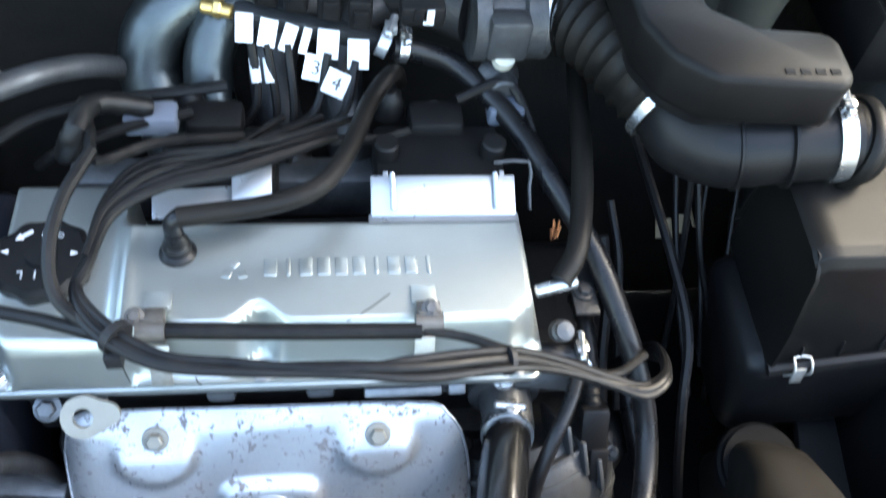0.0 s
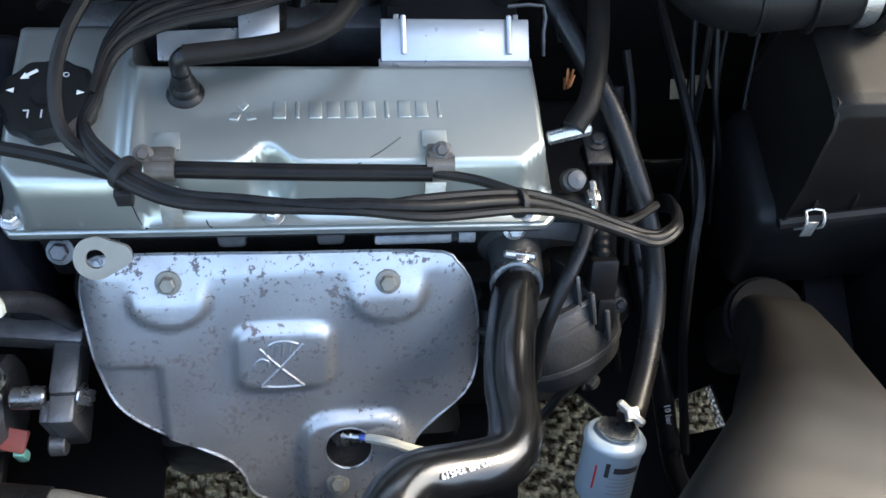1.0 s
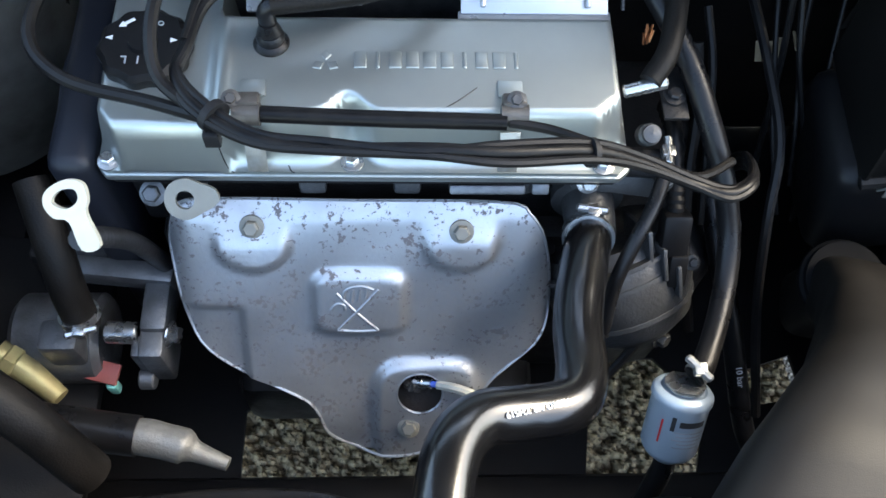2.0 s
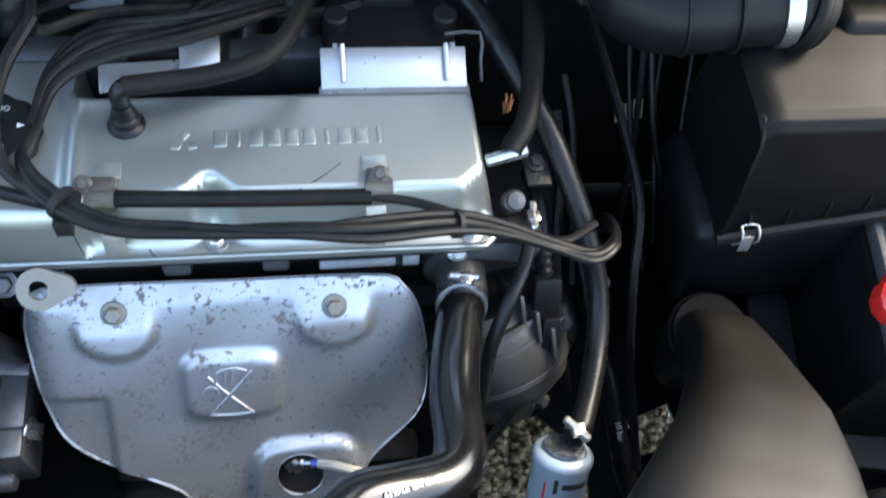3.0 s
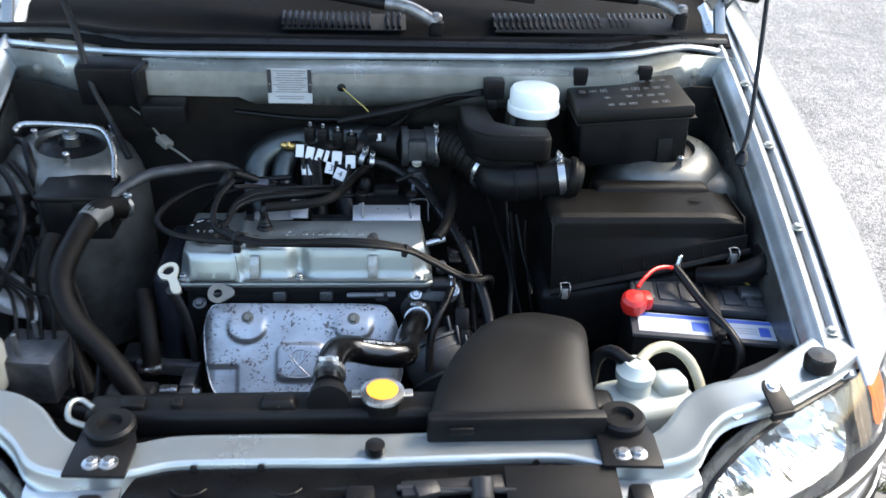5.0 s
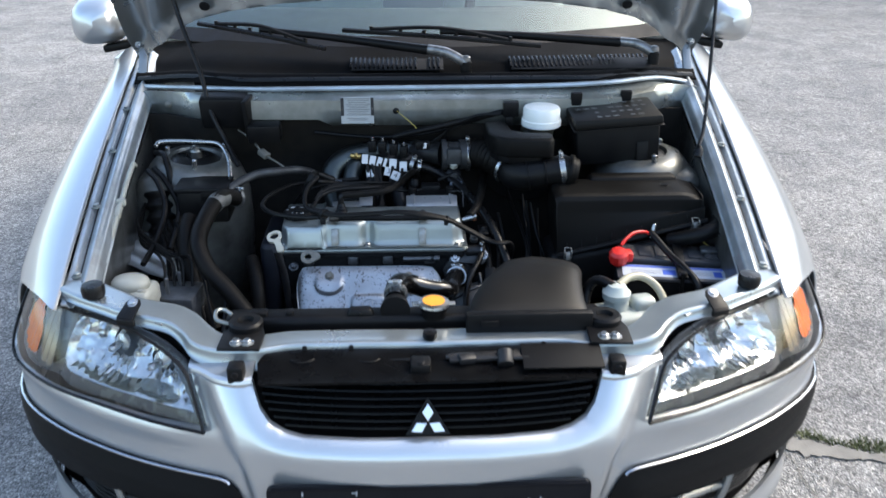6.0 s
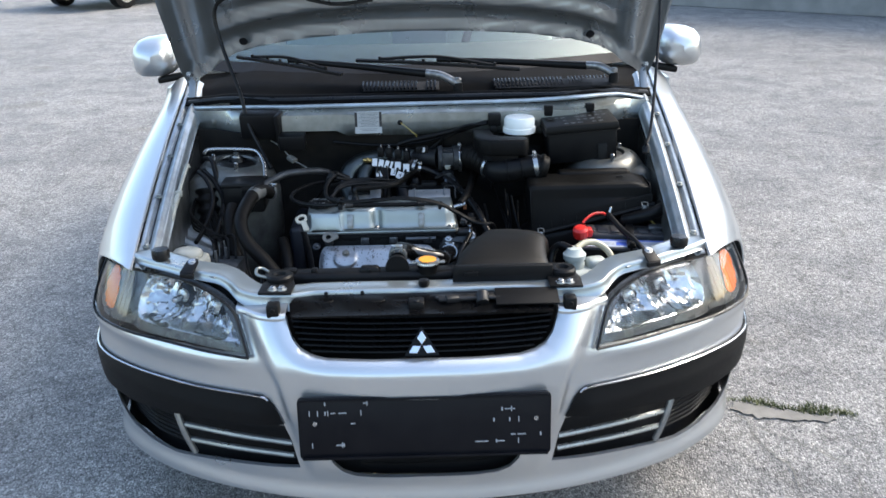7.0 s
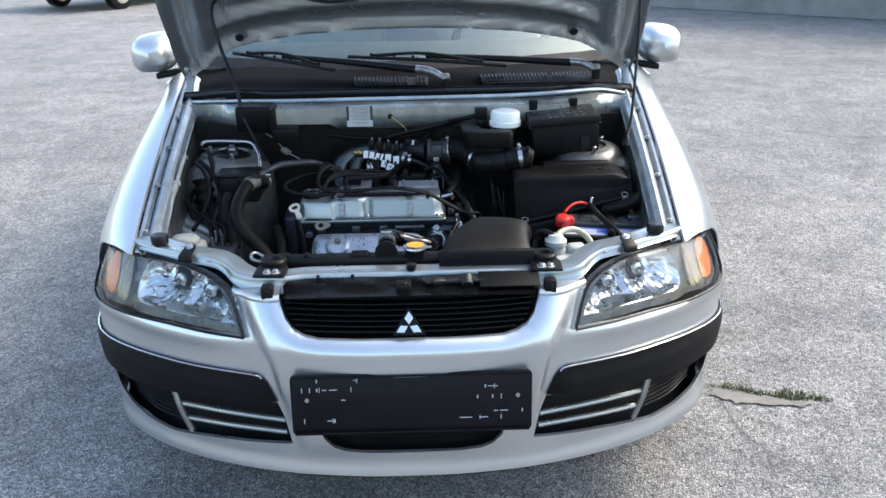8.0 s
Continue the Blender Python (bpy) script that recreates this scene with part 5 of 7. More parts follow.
# raised bars where the cover has its maker's embossing
for k in range(10):
    part("emboss_bar", box((-.1095 + .0128 * k, .342, cover_z(-.1095 + .0128 * k, .342) + .0001), (.0094 if k not in (1, 6, 9) else .0030, .0150, .0015), .0007), VALVE, cover, smooth=60)
for a in (0, 120, 240):
    part("emboss_bar", prism([(0, .0012), (.0042, .0062), (0, .0112), (-.0042, .0062)], .0016, pose(-.135, .3400, cover_z(-.135, .34) - .0010, 0, 0, a), .0005), VALVE, cover, smooth=60)
cap = part("oil_cap", join(lathe([(0, .031), (.010, .034), (.017, .034), (.021, .030), (.0215, 0)], (-.268, .353, .762), (0, 0, 1), 60, lambda a: 1 + .035 * math.cos(10 * a)), lathe([(.021, .011), (.024, .010), (.0245, 0)], (-.268, .353, .762), (0, 0, 1), 20)), BLACK, cover, "black oil filler cap with white lettering")
for letter, x in (("O", .0115), ("I", .0005), ("L", -.0095)):
    part("cap_letter", words(letter, .0095, pose(-.270 + x, .3365, .7838, 0, 0, 180), .0004), SILVER_FOIL, cap, "white raised letter", smooth=0)
part("cap_word", words("OPEN", .0060, pose(-.262, .3705, .7838, 0, 0, 175), .0004), SILVER_FOIL, cap, "small white letters", smooth=0)
for x, y, a in ((-.292, .356, 90), (-.246, .354, -90)):
    part("cap_mark", prism([(0, .003), (.002, -.002), (-.002, -.002)], .0006, pose(x, y, .7838, 0, 0, a)), PAPER, cap, smooth=0)
part("cap_arrow", prism([(-.006, -.0012), (.002, -.0012), (.002, -.003), (.007, 0), (.002, .003), (.002, .0012), (-.006, .0012)], .0006, pose(-.281, .370, .7838, 0, 0, 215)), PAPER, cap, smooth=0)
part("plug_boot", join(lathe([(0, .0135), (.002, .0138), (.004, .0130), (.006, .0100), (.009, .0108), (.011, .0100), (.013, .0085), (.015, .0092), (.017, .0084), (.021, .0070), (.024, .0068)], (-.1755, .357, .776), (0, .05, 1), 28), tube([(-.1755, .359, .798), (-.176, .360, .808), (-.171, .362, .8135), (-.160, .364, .814)], .0066, 12)), RUBBER, ENGINE, "ribbed black breather boot")
part("breather_hose", tube([(-.172, .362, .8135), (-.110, .371, .815), (-.073, .387, .816), (-.051, .421, .816), (-.032, .472, .816), (-.012, .505, .815), (-.002, .54, .77)], .0074, 14), OLD_RUBBER, ENGINE, "dusty brown-black breather hose")
part("vent_pipe", rod((.086, .322, .768), (.118, .326, .776), .0055), STEEL, ENGINE, "short bright vent pipe")
part("breather_hose", tube([(.104, .324, .778), (.120, .350, .788), (.134, .415, .795), (.146, .50, .795), (.160, .60, .79), (.16, .64, .74)], .0088, 14), OLD_RUBBER, ENGINE, "black rubber vacuum hose")

# clips and conduit along the cover
CLIP_BLOCK = material("grimy_clip_steel", (0.075, 0.070, 0.064), .5, .4, (.035, .03, .026), 60, .9, 400, .2, .2)
for x, mt in ((-.186, VALVE), (.000, VALVE)):
    clip = part("conduit_clip", join(box((x, .316, .7785), (.018, .014, .0016), .0005), box((x, .301, .7835), (.014, .018, .0016), .0005, (-22, 0, 0))), mt, cover, "small bent steel clip", smooth=30)
    part("clip_block", join(tube([(x - .0095, .2835, .7925), (x + .0095, .283, .7925)], .0080, 12), box((x, .291, .7955), (.017, .014, .010), .002, (-20, 0, 0))), CLIP_BLOCK, clip, "grimy brown-grey clip block")
    part("clip_bolt", bolt((x + (.001 if x > -.1 else -.010), .290, .8005), (0, -.35, 1), .0045, .0035), GEAR_CAST if x > -.1 else CLIP_BLOCK, clip)
for x in (-.186, .0):
    part("clip_tab", box((x, .2805, .7490), (.015, .0018, .036), .0006, (-21.6, 0, 0)), BRACKET, cover, "flat steel tab down the cover's front", smooth=30)
part("conduit", tube([(-.182, .284, .792), (-.10, .280, .7925), (-.006, .277, .793)], .0060, 12), WIRE, ENGINE, "straight black cable sleeve")

PROFILE = [(.290, .692), (.272, .667), (.250, .637), (.228, .607), (.207, .578), (.187, .553), (.167, .530), (.149, .509), (.133, .487), (.121, .462), (.114, .435)]
prof_v = [0.0]
for (y0, z0), (y1, z1) in zip(PROFILE, PROFILE[1:]):
    prof_v.append(prof_v[-1] + math.hypot(y1 - y0, z1 - z0))
shield_edge = smooth2([(-.259, .022), (-.236, .015), (-.114, .016), (-.002, .017), (.024, .026), (.039, .052), (.047, .099), (.047, .130), (.036, .153), (.006, .180), (-.008, .200), (-.020, .222), (-.045, .250), (-.085, .262), (-.122, .256), (-.146, .242), (-.153, .224), (-.172, .202), (-.218, .182), (-.247, .159), (-.261, .132), (-.268, .087), (-.270, .051)], 3)


def shield_at(x, v, more=0.0):
    y, z = (float(np.interp(v, prof_v, [p[k] for p in PROFILE])) for k in (0, 1))
    a, b = (float(np.interp(v - .008, prof_v, [p[k] for p in PROFILE])) for k in (0, 1)), (float(np.interp(v + .008, prof_v, [p[k] for p in PROFILE])) for k in (0, 1))
    (ya, za), (yb, zb) = tuple(a), tuple(b)
    k = math.hypot(yb - ya, zb - za)
    ny, nz = (zb - za) / k, -(yb - ya) / k
    d = .008 * ss(.004, .034, v)
    for bx in (-.201, -.031):                              # raised half-moon seats under the bolts
        w = 1 - ((x - bx) / .033) ** 2
        if w > 0:
            low = .046 + .030 * math.sqrt(w)
            d += .0068 * min(1.0, 2.2 * w) * ss(.028, .056, v) * ss(low + .003, low - .003, v)
    edge = max(0.0, min((x + .271) / .028, (.048 - x) / .028, 1.0))
    d -= .018 * (1 - math.sqrt(max(0.0, 1 - (1 - edge) ** 2))) * ss(.21, .17, v)
    d += .0065 * ss(1.15, .93, ((abs(x + .115) / .037) ** 5 + (abs(v - .108) / .028) ** 5) ** .2)     # raised pad
    d -= .006 * ss(-.212, -.218, x) * ss(.112, .117, v)
    d += .008 * ss(1.14, .96, ((abs(x + .058) / .044) ** 4 + (abs(v - .226) / .056) ** 4) ** .25)     # boss round the sensor
    d += .0009 * math.sin(61 * x + 17 * v) * math.sin(47 * v + 3)
    d += more
    return Vector((x, y + ny * d, z + nz * d))


shield = part("heat_shield", sheet(shield_edge, shield_at, [circle(-.064, .197, .0205, 22)], .0040, (0, .0015, -.0015)), SHIELD, ENGINE, "spotted rusting steel exhaust heat shield", smooth=70)
part("shield_rim", tube([shield_at(x, v) for x, v in shield_edge[::2]] + [shield_at(*shield_edge[0])], .0013, 6, 2), SHIELD, shield, "rolled shield edge")
part("port_rim", tube([shield_at(-.064 + .0205 * math.cos(a), .197 + .0205 * math.sin(a), -.001) for a in np.linspace(0, 2 * math.pi, 19)], .0014, 6, 2), SHIELD, shield, "rolled edge of the sensor opening")
for x, v in ((-.200, .037), (-.031, .040), (-.074, .231)):
    part("shield_bolt", bolt(shield_at(x, v), (0, -.70, .71) if v < .1 else (0, -.55, .83), .0066, .008), EYE, shield)
# crossed-out symbol pressed in the pad
SIGN = [[(-.133, .131), (-.116, .112), (-.099, .092)], [(-.134, .096), (-.118, .114), (-.100, .132)], [(-.134, .132), (-.116, .133), (-.099, .132)], [(-.128, .101), (-.127, .094), (-.121, .090), (-.112, .089), (-.103, .092)],
        [(-.122, .104), (-.121, .097), (-.120, .092)], [(-.116, .103), (-.115, .096), (-.114, .091)], [(-.110, .100), (-.109, .095), (-.108, .091)], [(-.139, .112), (-.134, .106), (-.128, .107), (-.127, .112)]]
for stroke in SIGN:
    part("pressed_line", tube([shield_at(x, v, -.0003) for x, v in stroke], .0016, 8, 4), SHIELD, shield, smooth=60)
port = shield_at(-.064, .197, -.032)
part("exhaust_port", lathe([(0, .045), (.012, .045), (.0125, 0)], port - Vector((0, 0, .01)), (0, -.35, .93), 24), CHARRED, ENGINE, "dark exhaust manifold behind the shield")
sx = Vector((.80, -.25, .42)).normalized()
so = shield_at(-.074, .193, -.016)
o2 = part("oxygen_sensor", lathe([(0, .0085), (.006, .0085), (.007, .0060), (.016, .0060), (.017, .0050), (.024, .0045)], so, sx, 16), STEEL, ENGINE, "steel oxygen sensor in its port")
part("sensor_nut", lathe([(.004, .0105), (.010, .0105)], so, sx, 6), STEEL, o2, smooth=20)
part("sensor_plug", tube([so + sx * .023, so + sx * .034], .0030, 8), BLUE, o2, "blue wire")
part("sensor_wire", tube([so + sx * .030, so + sx * .045 + Vector((.004, -.002, 0)), so + sx * .06 + Vector((.02, -.004, -.02)), so + sx * .06 + Vector((.06, -.004, -.05))], .0042, 8), CREAM, o2, "pale sensor sleeve")
eye_m = Matrix.Translation((-.2415, .262, .7115)) @ turn(42, 0, 0)
part("lifting_eye", sheet(smooth2([(-.0165, 0), (-.012, .012), (0, .0165), (.010, .013), (.022, .008), (.024, -.002), (.012, -.010), (0, -.0155), (-.012, -.011)], 4), lambda a, b: eye_m @ Vector((a, b, 0)), [circle(-.001, 0, .0072, 16)], .005, eye_m.to_3x3() @ Vector((0, 0, .005))), EYE, ENGINE, "pale steel lifting eye", smooth=30)
part("head_stud", bolt((-.278, .285, .680), (0, -.6, .8), .007, .009), CAST, ENGINE)

# coil packs behind the cover
for x0, x1, zz in ((-.196, -.112, 0), (-.034, .080, 1)):
    coil = part("ignition_coil", join(box(((x0 + x1) / 2 + (.0 if zz else .012), .448, .765), (x1 - x0 - .01, .058, .040), .006), box(((x0 + x1) / 2, .480, .780), (.045, .030, .030), .005), rod((x0 + .014, .444, .775), (x0 + .014, .444, .800), .010), rod((x1 - .014, .444, .775), (x1 - .014, .444, .800), .010)), BLACK, ENGINE, "black ignition coil pack")
    if zz:
        part("coil_bracket", join(box(((x0 + x1) / 2, .404, .7815), (x1 - x0, .032, .003), .001, (28, 0, 0)), box(((x0 + x1) / 2, .388, .7725), (x1 - x0 + .004, .010, .003), .001), *[rod((x, .392, .7795), (x, .418, .7935), .0022, seg=8, bev=.0006) for x in (x0 + .017, x1 - .016)]), BRIGHT, coil, "bright folded steel coil bracket", smooth=30)
        part("bracket_arm", tube([(.064, .426, .795), (.092, .426, .796), (.0935, .414, .780), (.094, .400, .768)], .0016, 6, 2), GEAR_CAST, coil, "thin bright steel arm")
        for x in (x0 + .012, x1 - .010):
            part("rivet", box((x, .410, .7845), (.004, .026, .002), .0006, (28, 0, 0)), BRIGHT, coil)
    else:
        part("coil_bracket", join(box(((x0 + x1) / 2 - .012, .404, .776), (x1 - x0 - .02, .024, .003), .001, (12, 0, 4)), box((x1 - .012, .414, .784), (.030, .040, .003), .001, (25, 0, 0))), BRIGHT, coil, "scuffed bright coil bracket", smooth=30)
    part("plug_top", lathe([(0, .014), (.010, .013), (.022, .010), (.026, .006)], (x0 + .02, .500, .775), (0, 0, 1), 16), BLACK, coil)
part("loom_plug", box((-.200, .468, .800), (.040, .022, .018), .003, (0, 0, 0)), material("grey_blue_connector", (.09, .10, .125), .45, 0, (.07, .08, .1), 30, .5, 500, .05, .1), ENGINE, "grey-blue wiring connector")
part("loom_plug", box((.082, .487, .790), (.030, .020, .018), .003), material("slate_connector", (.07, .08, .10), .45, 0, (.05, .06, .08), 30, .5, 500, .05, .1), ENGINE, "slate wiring connector")
part("lifting_eye", sheet(smooth2([(.014, .745), (.012, .768), (.022, .782), (.034, .776), (.042, .745)], 4), lambda x, z: (x, .502, z), [circle(.025, .768, .006, 12)], .005, (0, .004, 0)), GEAR_CAST, ENGINE, "grey lifting eye")

# intake manifold
# plenum and far runners take the dark casting, standing in for shade there
intake = part("intake_manifold", tube([(.055, .556, .842), (.02, .575, .838), (-.03, .600, .830), (-.10, .608, .826), (-.150, .606, .824)], [.030, .028, .027, .027, .026], 20), DARK_CAST, ENGINE, "cast aluminium intake manifold")
for k, (x, r) in enumerate(((-.172, .0265), (-.128, .0205), (-.075, .020), (-.02, .020))):
    part("runner", tube([(x + .17, .600, .836), (x + .09, .598, .836), (x + .012, .588, .828), (x - .028, .570, .808), (x - .040, .552, .776), (x - .032, .532, .752), (x - .012, .490, .712)] if k == 0 else [(x + .01, .588, .822), (x - .014, .570, .822), (x - .030, .550, .804), (x - .034, .528, .775), (x - .02, .48, .715)], r, 16), MANIFOLD if k < 2 else DARK_CAST, intake, smooth=60)
part("runner_flange", box((-.105, .468, .715), (.34, .030, .050), .006), CAST, intake)
throttle = part("throttle_body", join(lathe([(0, .036), (.012, .036), (.014, .030), (.040, .030), (.042, .035), (.058, .035)], (.050, .540, .845), (1, .05, 0), 28), box((.078, .512, .850), (.034, .022, .040), .005), rod((.080, .520, .800), (.080, .495, .800), .014)), GEAR_CAST, ENGINE, "grey cast throttle body")
part("idle_valve", join(rod((.077, .530, .812), (.077, .515, .845), .011), lathe([(0, .017), (.006, .018), (.012, .012), (.014, 0)], (.077, .516, .802), (0, -.8, .6), 20)), DARK_CAST, throttle, "round sensor on the throttle")
part("sensor_cap", lathe([(0, .009), (.010, .009), (.0105, 0)], (.077, .508, .826), (0, -.4, .9), 14), CREAM, throttle, "pale sensor cap")
part("throttle_clamp", clamp((.112, .552, .840), (1, .05, 0), .036, .008), STEEL, throttle, "bright hose clamp")
part("map_sensor", join(box((.006, .505, .880), (.034, .020, .018), .003), box((.004, .494, .884), (.010, .002, .012), .0005)), BLACK, ENGINE, "black pressure sensor")
part("sensor_label", box((.010, .4935, .882), (.008, .001, .013), .0002), PAPER, ENGINE, "tiny white sticker")


# ---- gas injector rail with numbered tags ----
RAIL = thing("injector_rail", (-.08, .50, .84), "gas injector rail with white tags and black coils", "injector rail")


def rail_part(name, bm, *more, **kw):
    """A part of the rail, which sits a little back and down on the manifold."""
    return part(name, moved(bm, Matrix.Translation((.002, .030, -.014))), *more, **kw)


base = rail_part("rail_body", box((-.082, .514, .842), (.120, .016, .016), .004, (0, 8, -6)), GEAR_CAST, RAIL, "aluminium rail body")
for k, (x, y, z) in enumerate(((-.113, .517, .880), (-.090, .512, .879), (-.064, .508, .875), (-.040, .504, .870))):
    inj = rail_part("injector_coil", join(box((x, y, z), (.0185, .022, .028), .003, (0, 0, -6)), box((x, y - .012, z), (.012, .003, .014), .001)), BLACK, RAIL, "black injector coil")
    rail_part("coil_nut", rod((x, y, z + .013), (x, y, z + .022), .0035, seg=8), STEEL, inj)
for k, (x, y, z, w, h, t) in enumerate(((-.131, .500, .852, .017, .022, -6), (-.113, .497, .851, .017, .021, 4), (-.097, .495, .849, .013, .021, 14), (-.084, .494, .848, .008, .020, 10), (-.066, .493, .847, .021, .022, -4), (-.042, .488, .843, .021, .023, -8))):
    z, h = z - .07 * (x + .088), h * 1.2
    tag = rail_part("tag", box((x, y - .004, z), (w * .82, .0012, h * .85), .0003, (-34, t + 6, -5)), PAPER, RAIL, "blank white paper tag", smooth=0)
    if w > .015:
        rail_part("tag_hole", lathe([(0, .0016), (.0006, .0015), (.0007, 0)], Vector((x, y - .0048, z - .004)), (0, -.83, .56), 10), INK, tag)
for x, y, z, t, s in ((-.076, .478, .830, -12, "3"), (-.060, .468, .823, -24, "4")):
    m = Matrix.Translation((x, y, z)) @ turn(56, 0, 0) @ turn(0, 0, t)
    tag = rail_part("number_tag", moved(box((0, 0, 0), (.0195, .0205, .0012), .0004), m), PAPER, RAIL, "white tag with a printed number", smooth=0)
    rail_part("digit", words(s, .0165, m @ Matrix.Translation((0, 0, .0008)), .0003), INK, tag, smooth=0)
for x in (-.126, -.115):
    rail_part("wire_label", tube([(x + .001, .487, .832), (x + .003, .474, .818)], .0042, 8), PAPER, RAIL, "white sleeve on a wire")
rail_part("inlet_fitting", join(rod((-.165, .520, .856), (-.140, .514, .855), .006), rod((-.155, .518, .856), (-.148, .516, .856), .008, seg=6)), BRASS, RAIL, "brass inlet fitting")
rail_part("rail_clamp", clamp((-.020, .500, .840), (1, -.3, -.3), .012, .009), BRIGHT, RAIL, "bright hose clamp on the rail end")
for k, (a, b, c) in enumerate((((-.126, .490, .845), (-.124, .468, .800), (-.150, .455, .770)), ((-.114, .490, .845), (-.108, .466, .800), (-.11, .45, .76)), ((-.066, .485, .840), (-.080, .455, .800), (-.13, .43, .80)), ((-.044, .482, .835), (-.056, .450, .805), (-.10, .42, .805)), ((-.098, .49, .845), (-.094, .462, .80), (-.10, .44, .76)))):
    rail_part("gas_pipe", tube([a, b, c], .0036, 8), WIRE, RAIL, "thin black rubber pipe")

# ---- wiring and hoses over the engine ----
WIRES = thing("wiring_loom", (-.02, .30, .74), "black wiring loom lying across the rocker cover", "wiring")
main_line = [(-.06, .45, .80), (-.128, .407, .815), (-.182, .388, .818), (-.216, .364, .815), (-.228, .328, .810), (-.233, .303, .808), (-.212, .273, .809), (-.175, .250, .812), (-.129, .241, .815), (-.061, .235, .824), (-.011, .235, .820), (.049, .249, .800), (.090, .255, .775), (.133, .253, .750), (.163, .248, .745), (.185, .265, .738), (.196, .305, .70), (.185, .33, .62)]
part("loom", tube(main_line, .0044, 12), WIRE, WIRES, "taped main wiring loom")
rnd = random.Random(3)
for k in range(2):
    off = [Vector((rnd.gauss(0, .001), rnd.gauss(0, .002), rnd.gauss(0, .001))) + Vector((0, .0085 * (k - .4), .001)) for _ in main_line]
    part("wire", tube([Vector(p) + o for p, o in zip(main_line, off)], .0032, 8), WIRE if k % 2 else HEATSHRINK, WIRES)
for k in range(3):
    part("lead", tube([(-.10 + .03 * k, .47, .80), (-.14 + .012 * k, .425, .812 + .004 * k), (-.19, .395 + .007 * k, .822), (-.219, .368 + .005 * k, .818), (-.229, .330, .814)], .0030, 8), WIRE, WIRES, "plug lead joining the loom")
part("wire", tube([(-.004, .277, .793), (.025, .270, .794), (.055, .256, .797), (.10, .262, .768), (.14, .262, .745), (.175, .285, .73)], .0036, 8), HEATSHRINK, WIRES, "grey-black plug lead")
part("loop_wire", tube([(-.228, .400, .842), (-.244, .360, .835), (-.249, .325, .825), (-.243, .299, .810), (-.213, .275, .803)], .0048, 9), WIRE, WIRES, "looped single cable")
part("side_wire", tube([(-.145, .504, .800), (-.235, .483, .802), (-.293, .459, .803), (-.335, .396, .802), (-.343, .344, .798), (-.314, .312, .792), (-.255, .295, .790), (-.215, .278, .797)], .0050, 9), HEATSHRINK, WIRES, "black cable sweeping round the oil cap")
tie = part("cable_tie", join(lathe([(-.003, .0105), (-.003, .012), (.003, .012), (.003, .0105)], (-.205, .272, .806), (.7, -.6, 0), 16), box((-.207, .262, .795), (.011, .008, .014), .001)), DARK, WIRES, "black cable tie")
part("cable_tie", lathe([(-.002, .009), (-.002, .0105), (.002, .0105), (.002, .009)], (.050, .250, .797), (.9, .2, -.3), 16), DARK, WIRES)
for k, pts in enumerate(([(-.13, .45, .80), (-.19, .425, .82), (-.225, .395, .835), (-.235, .43, .83), (-.25, .47, .80)], [(-.17, .475, .80), (-.215, .455, .805), (-.262, .44, .795), (-.29, .455, .76)], [(-.10, .46, .79), (-.06, .455, .79), (-.02, .462, .785), (.02, .478, .785)], [(.04, .49, .80), (.08, .50, .81), (.10, .48, .79), (.12, .44, .74)])):
    part("wire", tube(pts, .0042, 8), WIRE, WIRES)
part("loom_sleeve", tube([(-.20, .47, .81), (-.235, .455, .83), (-.245, .425, .83), (-.262, .44, .79)], .0085, 10, 6, wave=lambda k: 1.08 if k % 2 else .94), HEATSHRINK, WIRES, "ribbed sleeve")

long_hose = part("coolant_hose", tube([(-.012, .526, .823), (.010, .528, .818), (.045, .522, .805), (.085, .475, .792), (.116, .415, .778), (.143, .365, .757), (.161, .322, .733), (.177, .288, .702), (.188, .258, .668), (.187, .226, .648), (.177, .191, .640), (.166, .164, .637), (.159, .150, .638), (.151, .143, .636)], .0095, 16), RUBBER, None, "long glossy black rubber gas hose", category="hose")
part("hose_clamp", clamp((.1545, .146, .637), (.7, .6, .15), .0088, .005), BRACKET, long_hose, "dull band clamp")
part("hose_clamp", clamp((-.004, .527, .821), (1, .1, -.2), .0100, .008), STEEL, long_hose, "bright band clamp")
part("cable", tube([(.215, .62, .75), (.205, .53, .76), (.215, .45, .74), (.225, .38, .72), (.230, .32, .70), (.225, .27, .66), (.235, .22, .58), (.25, .15, .50)], .0045, 8), WIRE, None, "thin black cable running down beside the gearbox", category="cable")
part("cable", tube([(.250, .44, .76), (.262, .40, .70), (.29, .36, .62), (.30, .33, .55)], .003, 7), WIRE, None, "thin black wire behind the air box", category="cable")
part("cable", tube([(.238, .43, .77), (.245, .40, .70), (.25, .36, .60)], .003, 7), WIRE, None, "thin black wire behind the air box", category="cable")
gas_hose = part("gas_hose", tube([(.205, .36, .60), (.214, .30, .57), (.222, .263, .55), (.230, .231, .53), (.239, .195, .50), (.252, .150, .46), (.274, .124, .42), (.30, .09, .36)], .010, 12), RUBBER, None, "black pressure hose hanging beside the gearbox", category="hose")

